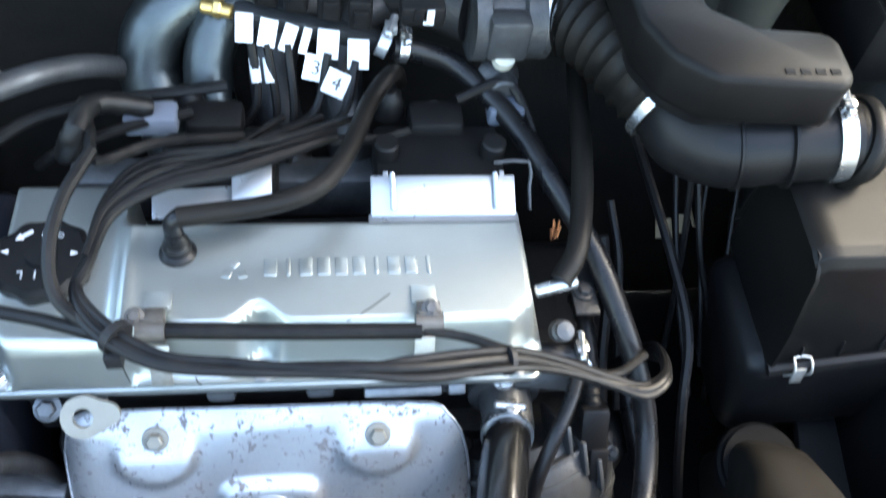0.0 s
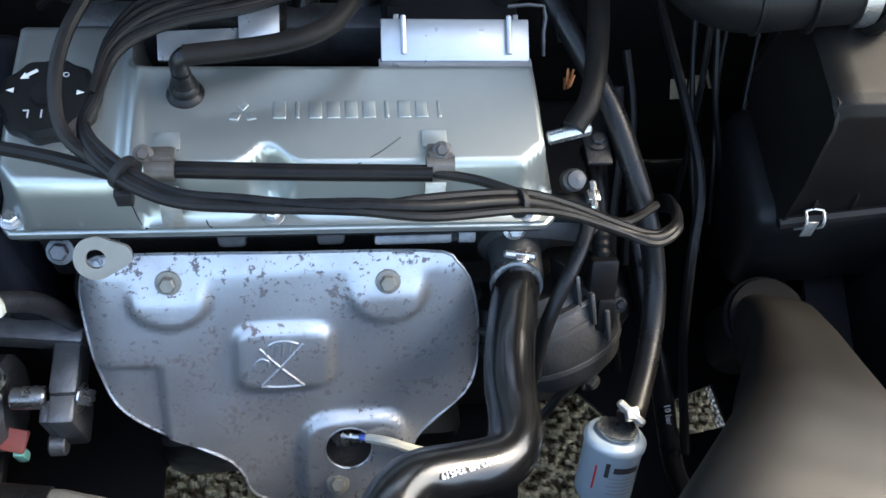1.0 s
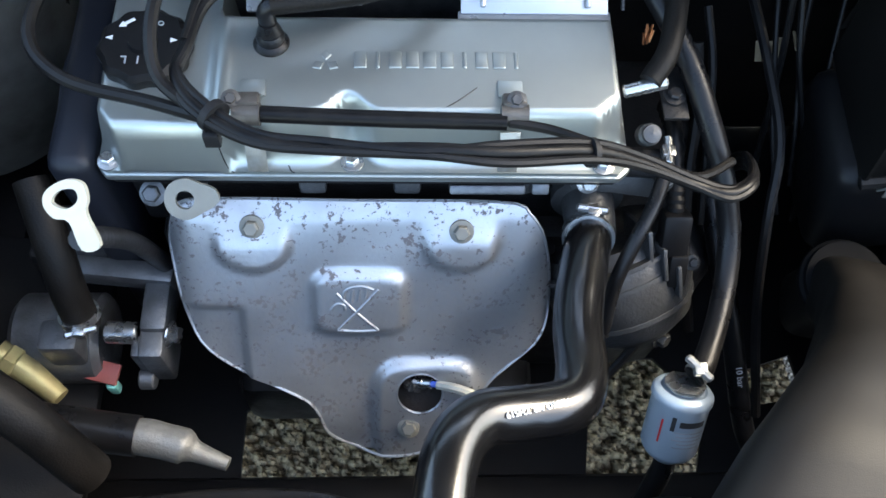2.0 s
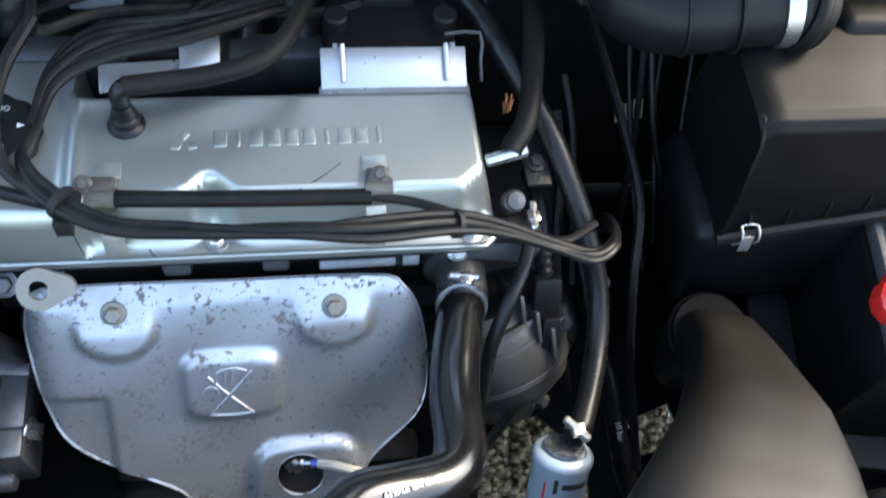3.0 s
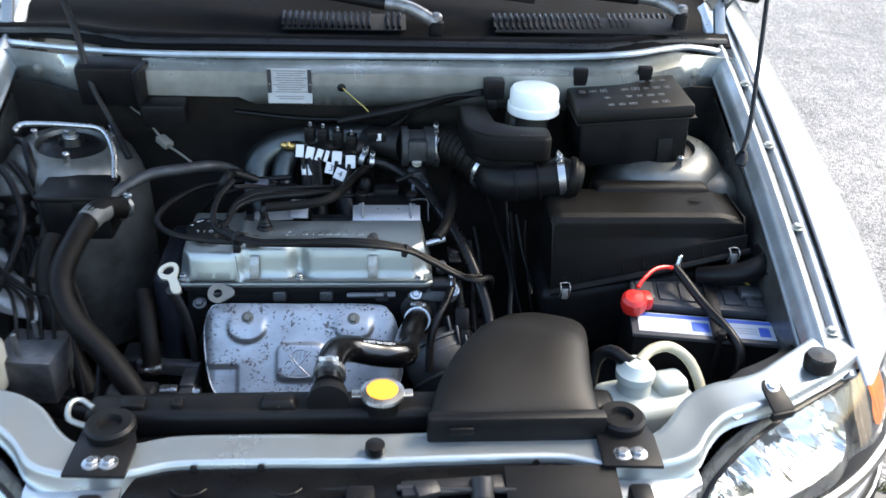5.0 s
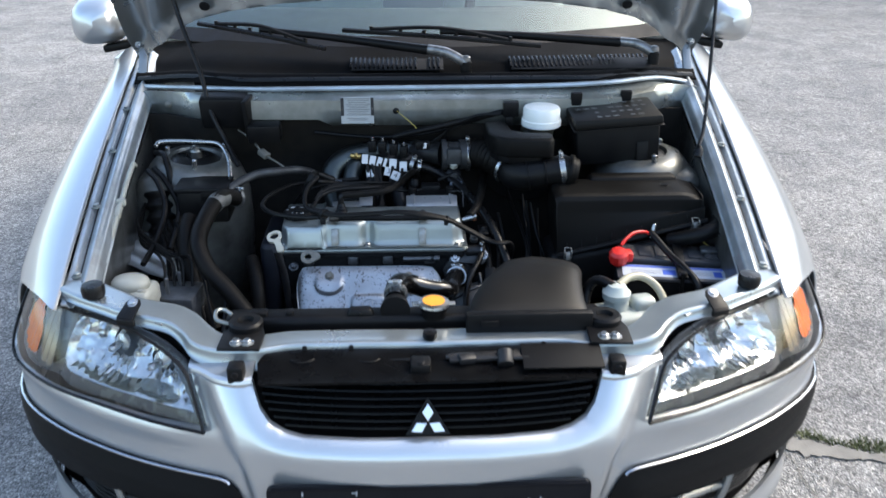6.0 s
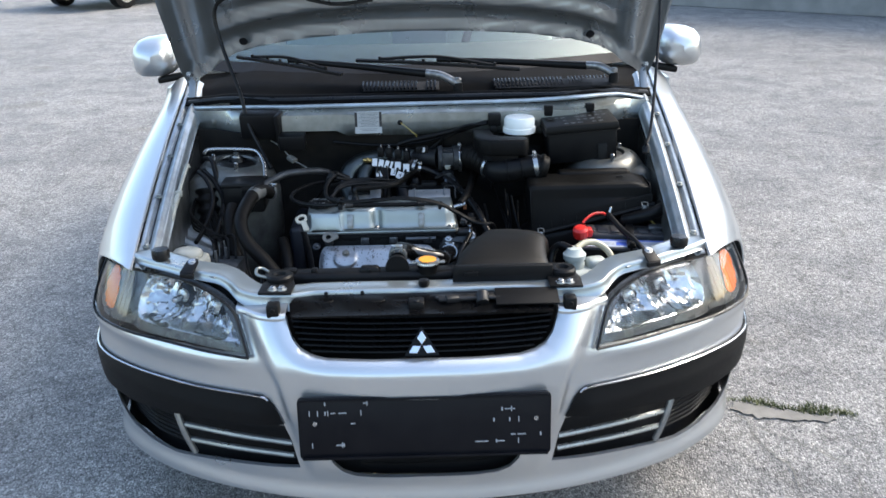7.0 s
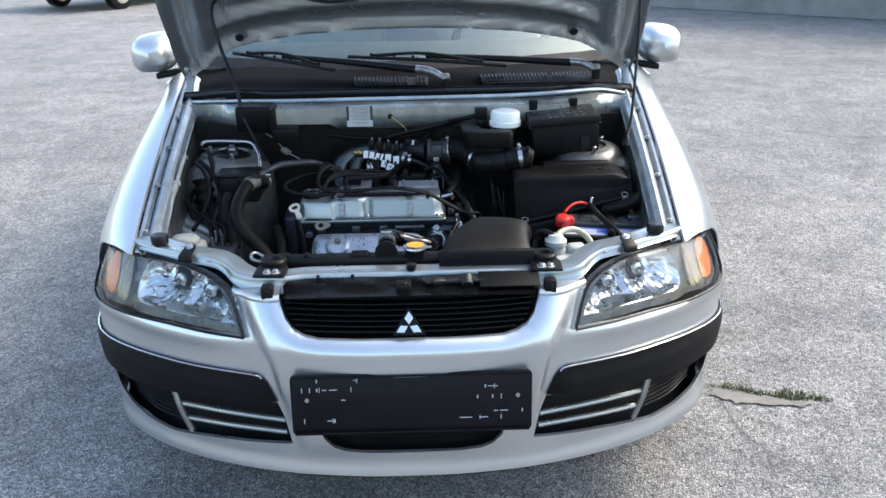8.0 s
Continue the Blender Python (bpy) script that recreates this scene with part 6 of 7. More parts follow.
gx = Vector((.013, -.045, -.042)).normalized()
gn = (Vector((-.2, -.25, .9)) - gx * Vector((-.2, -.25, .9)).dot(gx)).normalized()
gy = gn.cross(gx)
gc = Vector((.2405, .193, .498)) + gn * .0102
part("print", words("10 bar", .0085, Matrix(((gx.x, gy.x, gn.x, gc.x), (gx.y, gy.y, gn.y, gc.y), (gx.z, gy.z, gn.z, gc.z), (0, 0, 0, 1))), .0005), GREY_INK, gas_hose, "faded white print", smooth=0)
part("cable", tube([(.128, .285, .705), (.118, .262, .695), (.104, .238, .682), (.092, .215, .655), (.088, .19, .61)], .0062, 10), RUBBER, None, "black sleeve crossing the gearbox housing", category="cable")

# gearbox end, thermostat and plugs
gear = part("gearbox", box((.12, .40, .42), (.20, .26, .28), .03, seg=3), DARK_CAST, None, "grey ribbed cast gearbox housing beside the engine", category="gearbox", smooth=40)
bell = part("end_housing", lathe([(0, .058), (.02, .066), (.05, .066), (.085, .054), (.10, .034), (.102, 0)], (.098, .285, .610), (.35, -.62, -.60), 32), GEAR_CAST, gear, "rounded cast end housing")
for k in range(4):
    part("casting_rib", lathe([(.012 + .018 * k, .060), (.013 + .018 * k, .070 - .003 * k), (.017 + .018 * k, .070 - .003 * k), (.018 + .018 * k, .060)], (.098, .285, .610), (.35, -.62, -.60), 32), GEAR_CAST, bell)
part("housing_bolt", bolt((.158, .225, .590), (.6, -.6, .3), .007, .009), GEAR_CAST, gear)
part("housing_bolt", bolt((.150, .205, .562), (.6, -.6, .3), .007, .009), GEAR_CAST, gear)
thermo = part("thermostat_housing", join(lathe([(0, .030), (.010, .030), (.012, .022), (.045, .020)], (.075, .300, .660), (0, -1, .1), 24), box((.092, .312, .668), (.060, .030, .026), .008)), GEAR_CAST, ENGINE, "grey cast thermostat housing")
part("housing_flange", prism([(-.040, -.014), (.034, -.018), (.044, -.006), (.040, .016), (-.030, .020), (-.042, .008)], .010, pose(.098, .300, .690, 52, 0, -4), .002), GEAR_CAST, thermo, "machined cast flange")
for dx, dy in ((-.028, .006), (.034, .002)):
    part("housing_bolt", bolt((.098 + dx, .294 - dy, .700 - dy), (0, -.78, .62), .0065, .008), STEEL, thermo)
for k in range(3):
    part("housing_web", box((.118 + .014 * k, .262 - .010 * k, .648 - .012 * k), (.004, .050, .030), .0015, (-38, 0, 16)), GEAR_CAST, gear)
part("pipe_stub", rod((.094, .300, .705), (.135, .296, .708), .012), DARK_CAST, ENGINE, "dark pipe stub")
part("stub_clamp", clamp((.128, .297, .708), (1, -.1, 0), .012, .003), STEEL, ENGINE)
part("sensor_plug", lathe([(0, .009), (.012, .009), (.014, .007), (.020, .007), (.021, 0)], (.112, .312, .725), (0, -.5, .85), 16), GEAR_CAST, ENGINE, "round temperature sensor")
part("connector", join(box((.144, .258, .662), (.024, .020, .040), .004, (-35, 0, 0)), box((.149, .236, .640), (.016, .014, .030), .003, (-35, 0, 0))), BLACK, ENGINE, "black wiring connector")
part("connector_wire", tube([(.150, .228, .632), (.150, .222, .615), (.142, .212, .59), (.115, .185, .555), (.09, .165, .53)], .0042, 8), HEATSHRINK, ENGINE, "sleeved connector wires")
part("white_wire", tube([(.146, .230, .632), (.1455, .226, .620)], .002, 6), PAPER, ENGINE)
part("loom_sleeve", tube([(.140, .360, .70), (.142, .330, .705), (.143, .295, .690), (.143, .270, .675)], .0075, 10, 8, wave=lambda k: 1.1 if k % 2 else .92), WIRE, ENGINE, "ribbed black loom sleeve")
part("copper_tuft", join(*[tube([(.119 + .003 * math.sin(k * 2.1), .394 + .003 * math.cos(k * 1.7), .738), (.119 + .005 * math.sin(k * 2.1), .398 + .006 * math.cos(k * 1.7), .748)], .0010, 5) for k in range(7)]), COPPER, ENGINE, "bare copper strands")
part("engine_stay", join(box((.135, .345, .735), (.02, .05, .004), .001), bolt((.135, .34, .738), (0, 0, 1), .006, .006)), DARK_CAST, ENGINE, "small dark stay")

rad_line = [(.077, .284, .640), (.075, .270, .654), (.071, .249, .668), (.061, .210, .676), (.053, .168, .684), (.051, .132, .695), (.044, .108, .706), (.030, .096, .714), (.002, .090, .722), (-.028, .082, .735), (-.047, .058, .749), (-.055, .015, .758), (-.055, -.030, .758)]
hose = part("radiator_hose", tube(rad_line, .0192, 24), HOSE_GLOSS, None, "glossy black moulded radiator hose with white print", category="hose", smooth=60)
hx = Vector((-.060, -.019, .022)).normalized()
hn = (Vector((-.05, -.22, .97)) - hx * Vector((-.05, -.22, .97)).dot(hx)).normalized()
hy = hn.cross(hx)
hc = Vector((.003, .0905, .7225)) + hn * .0200
m_text = Matrix(((hx.x, hy.x, hn.x, hc.x), (hx.y, hy.y, hn.y, hc.y), (hx.z, hy.z, hn.z, hc.z), (0, 0, 0, 1)))
part("print", words("FLEXO MR 224519", .0062, m_text @ Matrix.Translation((.0, 0, 0)), .0005), PAPER, hose, "white printed part number", smooth=0)
part("hose_clamp", clamp((.0718, .2535, .666), (.12, .78, -.50), .0198, .011), STEEL, hose, "bright worm-drive clamp")
part("hose_clamp", clamp((-.0545, -.006, .759), (0, 1, 0), .0200, .010), STEEL, hose, "bright worm-drive clamp")

gp = Vector((.1395, .103, .583))
ax = Vector((.10, .60, .80)).normalized()
side_x = Vector((1, 0, -.125)).normalized()
face = ax.cross(side_x)                         # the way out of the printed side
face = -face if face.y > 0 else face
gf = part("gas_filter", lathe([(-.012, .011), (-.004, .020), (.002, .0232), (.046, .0234), (.049, .0248), (.053, .0248), (.056, .0225), (.0575, .0185), (.0555, .017), (.0555, .012), (.062, .0115), (.063, 0)], gp, ax, 40), FILTER, None, "small silver gas filter can with printed label", category="filter")
part("crimp_ring", lathe([(.0565, .012), (.059, .0160), (.0615, .0160), (.063, .012)], gp, ax, 28, lambda a: 1 + .04 * math.cos(22 * a)), STEEL, gf, "bright crimped ring")


def on_can(a, b):
    """A place on the can's printed side: a metres round it, b along it."""
    return gp + ax * b + .0238 * (math.sin(a / .0238) * side_x + math.cos(a / .0238) * face)


def can_bar(a, b, w, h, mt, name="print_bar"):
    part(name, sheet([(a - w / 2, b - h / 2), (a + w / 2, b - h / 2), (a + w / 2, b + h / 2), (a - w / 2, b + h / 2)], on_can, step=.005), mt, gf, smooth=0)


can_bar(-.012, .036, .0035, .013, INK)
can_bar(.004, .037, .022, .0055, INK)
for k, w in enumerate((.026, .022, .027, .018, .024)):
    can_bar(.003, .029 - .0036 * k, w, .0012, GREY_INK)
can_bar(-.021, .026, .0016, .022, RED, "print_stripe")
part("filter_hose", tube([gp - ax * .008, gp - ax * .03, (.12, .055, .50), (.09, .03, .44)], .0095, 12), RUBBER, gf, "black outlet hose")

dip = part("dipstick", tube([(-.299, .205, .756), (-.296, .225, .72), (-.292, .25, .66), (-.29, .278, .55)], .008, 12), DARK_CAST, None, "dipstick tube with a white ring handle", category="dipstick")
dip_m = Matrix.Translation((-.302, .224, .772)) @ turn(38, 0, 0) @ turn(0, 0, 14) @ Matrix.Scale(.64, 4)
part("dipstick_handle", sheet(smooth2([(-.026, .006), (-.018, .020), (.004, .026), (.020, .018), (.020, .0), (.014, -.014), (.018, -.050), (-.002, -.050), (-.006, -.018), (-.020, -.010)], 4), lambda a, b: dip_m @ Vector((a, b, 0)), [smooth2([(-.017, .006), (-.006, .016), (.010, .014), (.010, .002), (-.004, -.004)], 4)], .005, dip_m.to_3x3() @ Vector((0, 0, .009))), CREAM, dip, "white plastic ring handle", smooth=40)

# ---- air intake side ----
airbox = thing("air_filter_box", (.44, .34, .60), "black plastic air filter box with spring clips", "air filter")


def lip_z(x):
    return .702 + .068 * (x - .31) / .28


lid_sections = []
lid_poly = [(.284, .0), (.606, .0), (.606, 1), (.284, 1)]


def lid_at(x, v):
    """v runs from the front lip over the lid's front face and top to its back."""
    t = (x - .284) / .322
    pts = [(.287, lip_z(x) + .004), (.292, lip_z(x) + .03), (.301, .790), (.304, .816), (.309, .8245), (.318, .828), (.360, .831), (.396, .832), (.408, .815), (.412, .74)]
    s = v * (len(pts) - 1)
    i = min(int(s), len(pts) - 2)
    y = pts[i][0] + (pts[i + 1][0] - pts[i][0]) * (s - i)
    z = pts[i][1] + (pts[i + 1][1] - pts[i][1]) * (s - i)
    e = min(t, 1 - t) / .022
    z -= .008 * (1 - math.sqrt(max(0, 1 - (1 - min(1, e)) ** 2))) * ss(.15, .4, v)
    x += .008 * ss(.35, 0, t) * ss(.5, .2, v)
    return (x, y, z - .010 * ss(.85, 1, t) * ss(.3, .5, v))


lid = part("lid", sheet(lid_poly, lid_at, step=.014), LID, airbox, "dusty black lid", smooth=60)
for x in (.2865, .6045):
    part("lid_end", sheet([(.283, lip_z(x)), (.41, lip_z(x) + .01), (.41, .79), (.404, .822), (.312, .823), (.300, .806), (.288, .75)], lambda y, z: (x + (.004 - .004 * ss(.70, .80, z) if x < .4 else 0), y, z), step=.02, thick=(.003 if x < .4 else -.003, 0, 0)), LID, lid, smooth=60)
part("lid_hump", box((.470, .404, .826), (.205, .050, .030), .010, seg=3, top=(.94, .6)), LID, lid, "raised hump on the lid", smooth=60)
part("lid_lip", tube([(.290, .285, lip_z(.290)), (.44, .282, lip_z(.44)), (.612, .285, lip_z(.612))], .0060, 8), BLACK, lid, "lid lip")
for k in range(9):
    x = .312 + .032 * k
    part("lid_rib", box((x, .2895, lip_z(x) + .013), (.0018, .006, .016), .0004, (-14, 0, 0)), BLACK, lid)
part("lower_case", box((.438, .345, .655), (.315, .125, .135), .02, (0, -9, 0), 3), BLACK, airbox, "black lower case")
for x in (.314, .585):
    cl = part("spring_clip", join(box((x, .2775, lip_z(x) - .004), (.010, .0016, .018), .0006, (-10, 0, 0)), *[tube([(x + d, .282, lip_z(x) - .012), (x + d, .276, lip_z(x) + .002), (x + d, .279, lip_z(x) + .009), (x + d, .286, lip_z(x) + .011)], .0012, 6) for d in (-.0075, .0075)], tube([(x - .0075, .286, lip_z(x) + .011), (x, .287, lip_z(x) + .012), (x + .0075, .286, lip_z(x) + .011)], .0010, 6)), BRACKET, airbox, "dull wire spring clip", smooth=30)
for k in range(3):
    part("mark_bar", box((.530 + .0 * k, .350 + .005 * k, .8335), (.020 - .004 * k, .0022, .0012), 0, (8, 0, 0)), BLACK, lid, smooth=0)

elbow = part("intake_elbow", tube([(.205, .442, .836), (.213, .420, .838), (.236, .405, .842), (.280, .400, .850), (.324, .397, .857)], [.034, .036, .035, .032, .031], 22), BLACK, airbox, "smooth black intake elbow", smooth=60)
for x in (.238, .276):
    part("elbow_ring", lathe([(-.002, .0345), (-.001, .037), (.001, .037), (.002, .0345)], (x, .405 - .1 * (x - .238), .842 + .18 * (x - .238)), (1, -.1, .18), 28), BLACK, elbow)
part("elbow_clamp", clamp((.313, .398, .8555), (1, -.08, .18), .0325, .012), STEEL, elbow, "wide bright clamp")
part("inlet_stub", join(rod((.312, .398, .8555), (.345, .395, .848), .031, seg=28, bev=.004), lathe([(0, .034), (.003, .0365), (.009, .0365), (.012, .034)], (.322, .397, .853), (1, -.08, -.2), 28)), LID, airbox, "round black inlet stub", smooth=50)
bel = part("bellows", tube([(.118, .552, .840), (.140, .538, .848), (.160, .506, .852), (.180, .472, .848), (.205, .442, .836)], .034, 22, 9, wave=lambda k: 1.06 if k % 3 == 0 else .95), OLD_RUBBER, airbox, "ribbed rubber bellows", smooth=60)
part("bellows_clamp", clamp((.197, .452, .839), (.55, -.75, -.2), .0355, .008), STEEL, bel, "steel clamp")

reson = part("resonator", prism([(0.147, 0.526), (0.149, 0.442), (0.164, 0.406), (0.190, 0.384), (0.280, 0.377), (0.290, 0.386), (0.291, 0.424), (0.282, 0.432), (0.232, 0.436), (0.204, 0.456), (0.196, 0.530)], .044, pose(0, 0, .886), .006), LID, None, "angular black plastic resonator box", category="resonator", smooth=50)
part("resonator_base", prism([(.165, .505), (.166, .435), (.180, .402), (.203, .383), (.276, .377), (.282, .400), (.232, .408), (.200, .432), (.195, .505)], .030, pose(-.010, .014, .868), .006), BLACK, reson, "lower half of the box")
for k in range(4):
    part("mark_bar", box((.242 + .011 * k, .390, .9303), (.007, .005, .0008), 0), BLACK, reson, smooth=0)

AGED = material("browned_tank_plastic", (0.055, 0.053, 0.045), 0.35, 0, (0.06, 0.055, 0.04), 20, 0.7, 500, 0.05, 0.1)
brake = part("brake_fluid_tank", join(lathe([(0, .026), (.05, .030), (.066, .036), (.075, .036)], (.280, .535, .850), (0, 0, 1), 28), box((.275, .565, .875), (.07, .07, .06), .012)), AGED, None, "browned translucent brake fluid tank with a white cap", category="reservoir", smooth=60)
part("cap", lathe([(0, .043), (.002, .0455), (.015, .0455), (.017, .0425), (.038, .0425), (.044, .039), (.046, .030), (.0465, 0)], (.280, .528, .918), (0, 0, 1), 40, lambda a: 1 + .008 * (math.cos(24 * a) > 0)), WHITE, brake, "white screw cap", smooth=40)
part("brake_booster", lathe([(0, .11), (.02, .125), (.05, .125), (.065, .09), (.07, .05), (.11, .03)], (.26, .68, .82), (0, -1, 0), 32), DARK_CAST, brake, "black brake servo")

DIM_INK = material("faded_lid_print", (0.16, 0.165, 0.17), 0.5, 0, (0.09, 0.093, 0.096), 60, 0.8, 700, 0.0, 0.1)
fuse = thing("fuse_box", (.45, .52, .88), "black relay box with a printed lid", "fuse box")
tilt = Matrix.Translation((.447, .532, .914)) @ turn(3, -4, 1)
fb = part("case", moved(box((0, 0, -.022), (.192, .128, .094), .008), tilt), BLACK, fuse, "black case")
fl = part("lid", moved(join(box((0, 0, .030), (.204, .140, .022), .005, top=(.98, .97)), box((0, -.001, .018), (.207, .143, .003), .001)), tilt), DUCT, fuse, "dusty printed lid")
rnd = random.Random(11)
for r in range(4):
    for c in range(9):
        if (r < 2 and c < 2) or rnd.random() < .15:
            continue
        x, y, w, h = -.078 + .0190 * c, -.048 + .0300 * r, rnd.uniform(.008, .013), rnd.uniform(.006, .011)
        if rnd.random() < .45:                  # small outlined symbols
            part("print_frame", moved(join(box((x, y - h / 2, .0414), (w, .0009, .0004), 0), box((x, y + h / 2, .0414), (w, .0009, .0004), 0), box((x - w / 2, y, .0414), (.0009, h, .0004), 0), box((x + w / 2, y, .0414), (.0009, h, .0004), 0), box((x, y, .0414), (w * .4, h * .3, .0004), 0)), tilt), DIM_INK, fl, smooth=0)
        else:
            part("print_bar", moved(join(*[box((x, y - .003 + .003 * k, .0414), (w * (1 - .2 * (k % 2)), .0011, .0004), 0) for k in range(3)]), tilt), DIM_INK, fl, smooth=0)
part("leg", join(moved(box((.055, -.068, -.075), (.026, .004, .110), .001, (-4, 0, 0)), tilt), moved(box((.055, -.078, -.128), (.026, .026, .004), .001), tilt)), BLACK, fuse, "black steel leg")
part("leg_bolt", bolt((.4925, .452, .790), (0, 0, 1), .007, .008), STEEL, fuse)
for x, y in ((.366, .570), (.486, .585)):
    part("wall_strap", box((x, y, .955), (.026, .014, .060), .003, (8, 0, 0)), BLACK, fuse, "black mounting strap")
part("side_tab", moved(box((.102, .0, -.03), (.012, .02, .04), .003), tilt), BLACK, fuse)

def loft(stations, seg=36, power=3.2):
    """Rounded-box sections along a line: (centre, half width, half height, forward)."""
    verts, faces = [], []
    for c, w, h, f in stations:
        f = Vector(f).normalized()
        side = f.cross(Vector((0, 0, 1))).normalized()
        up = side.cross(f)
        for j in range(seg):
            a = 2 * math.pi * j / seg
            ca, sa = math.cos(a), math.sin(a)
            r = (abs(ca) ** power + abs(sa) ** power) ** (-1 / power)
            verts.append(Vector(c) + side * (w * ca * r) + up * (h * sa * r))
    for k in range(len(stations) - 1):
        o = k * seg
        faces += [(o + j, o + (j + 1) % seg, o + seg + (j + 1) % seg, o + seg + j) for j in range(seg)]
    faces += [tuple(range(seg)), tuple(range((len(stations) - 1) * seg, len(stations) * seg))]
    return bm_of(verts, faces)


keys = [((.180, -.100, .743), .106, .020, (-.02, 1, .1)), ((.180, -.090, .744), .108, .026, (-.02, 1, .1)), ((.181, -.075, .745), .107, .031, (0, 1, .15)), ((.186, -.040, .749), .101, .036, (.1, 1, .15)), ((.198, .0, .753), .092, .040, (.2, 1, .1)),
        ((.217, .040, .755), .079, .043, (.3, 1, -.1)), ((.237, .075, .741), .066, .044, (.35, 1, -.4)), ((.256, .108, .723), .054, .042, (.35, 1, -.7)), ((.270, .140, .695), .046, .040, (.3, .85, -.9)), ((.283, .172, .672), .037, .036, (.25, .75, -.9)), ((.291, .203, .650), .032, .033, (.12, .5, -1)), ((.296, .224, .615), .031, .031, (.05, .3, -1)), ((.298, .236, .56), .031, .031, (.03, .2, -1))]
fine_keys = []
for a, b in zip(keys, keys[1:]):
    for t in (0, .34, .67):
        fine_keys.append((Vector(a[0]).lerp(Vector(b[0]), t), a[1] + (b[1] - a[1]) * t, a[2] + (b[2] - a[2]) * t, Vector(a[3]).lerp(Vector(b[3]), t)))
snork = part("intake_duct", loft(fine_keys + [keys[-1]], 48, 3.5), DUCT, None, "broad dusty black air intake duct", category="air duct", smooth=60)
part("duct_mouth", box((.180, -.100, .746), (.222, .018, .044), .004), BLACK, snork, "black duct mouth behind the panel")
part("duct_clip", box((.110, -.111, .752), (.03, .006, .010), .001), BLACK, snork)
part("neck_ring", lathe([(-.010, .030), (-.009, .0345), (-.004, .0350), (-.002, .0375), (.004, .0375), (.006, .030)], (.2955, .230, .624), (.03, .28, -1), 36), DULL, snork, "raised ring on the neck")

# ---- battery corner ----
BATTERY_TOP = material("grey_battery_plastic", (0.050, 0.050, 0.054), .45, 0, (.034, .034, .036), 30, .7, 500, .1, .15)
bat = thing("battery", (.49, .20, .55), "black car battery with a white and blue label", "battery")
bm_ = Matrix.Translation((.516, .208, .622)) @ turn(0, 0, -9)
bc = part("case", moved(box((0, 0, 0), (.222, .150, .170), .006), bm_), BLACK, bat, "black battery case")
part("top_cover", moved(join(box((0, -.047, .0860), (.224, .064, .007), .002), box((0, .032, .092), (.212, .080, .016), .004)), bm_), BATTERY_TOP, bat, "grey plastic top")
for k in range(6):
    part("cell_cover", moved(box((-.085 + .034 * k, .030, .1015), (.026, .050, .004), .0015), bm_), BATTERY_TOP, bat)
for x0, w in ((-.042, .118), (.068, .074)):
    lab = part("label", moved(box((x0, -.045, .0902), (w, .048, .001), 0, (2, 0, 0)), bm_), LABEL, bat, "white label with blue print", smooth=0)
    part("label_band", moved(box((x0, -.027, .0913), (w * .96, .008, .0010), 0, (2, 0, 0)), bm_), BLUE, lab, smooth=0)
    part("label_mark", moved(box((x0 + w * .3, -.050, .0908), (w * .22, .022, .0008), 0, (2, 0, 0)), bm_), BLUE, lab, smooth=0)
    for k in range(3):
        part("print_bar", moved(box((x0 - w * .1, -.044 - .006 * k, .0908 - .0002 * k), (w * .5, .0022, .0008), 0, (2, 0, 0)), bm_), GREY_INK, lab, smooth=0)
strap = part("hold_down", moved(join(box((.016, .0, .106), (.020, .175, .008), .002, (6, 0, 0)), rod((.016, -.085, .02), (.016, -.085, .110), .004), rod((.016, .085, .02), (.016, .085, .130), .004), rod((.016, -.085, .100), (.016, -.085, .110), .008, seg=6)), bm_), BLACK, bat, "black hold-down bar")
part("terminal", moved(lathe([(0, .010), (.018, .009)], (.080, .030, .095), (0, 0, 1), 16), bm_), CAST, bat, "grey lead terminal")
part("terminal_clamp", moved(box((.082, .036, .108), (.036, .030, .012), .004), bm_), CAST, bat)
redcap = part("terminal_cover", join(lathe([(0, .018), (.008, .0205), (.022, .0195), (.028, .014), (.030, 0)], (.406, .203, .720), (-.1, -.25, 1), 12), box((.420, .213, .728), (.034, .030, .024), .007, seg=2)), RED, bat, "bright red terminal cover", smooth=25)
part("red_cable", tube([(.412, .214, .752), (.424, .226, .760), (.445, .244, .766), (.468, .254, .764), (.484, .262, .755)], .0034, 8), RED, bat, "red battery cable")
part("yellow_cable", tube([(.54, .262, .748), (.56, .255, .754), (.585, .252, .748), (.61, .252, .728)], .0024, 7), YELLOW, bat, "yellow cable")
part("earth_cable", tube([(.484, .262, .758), (.492, .245, .752), (.512, .195, .735), (.536, .135, .722), (.548, .105, .700), (.545, .10, .64)], .0075, 10), RUBBER, bat, "thick black earth cable")
part("battery_tray", box((.49, .20, .562), (.26, .19, .012), .004, (0, 0, -12)), DARK, bat, "dark tray")
part("earth_clip", join(rod((.488, .268, .742), (.496, .278, .772), .004), rod((.482, .266, .752), (.494, .266, .755), .007, seg=6)), STEEL, bat, "grey terminal bolt")

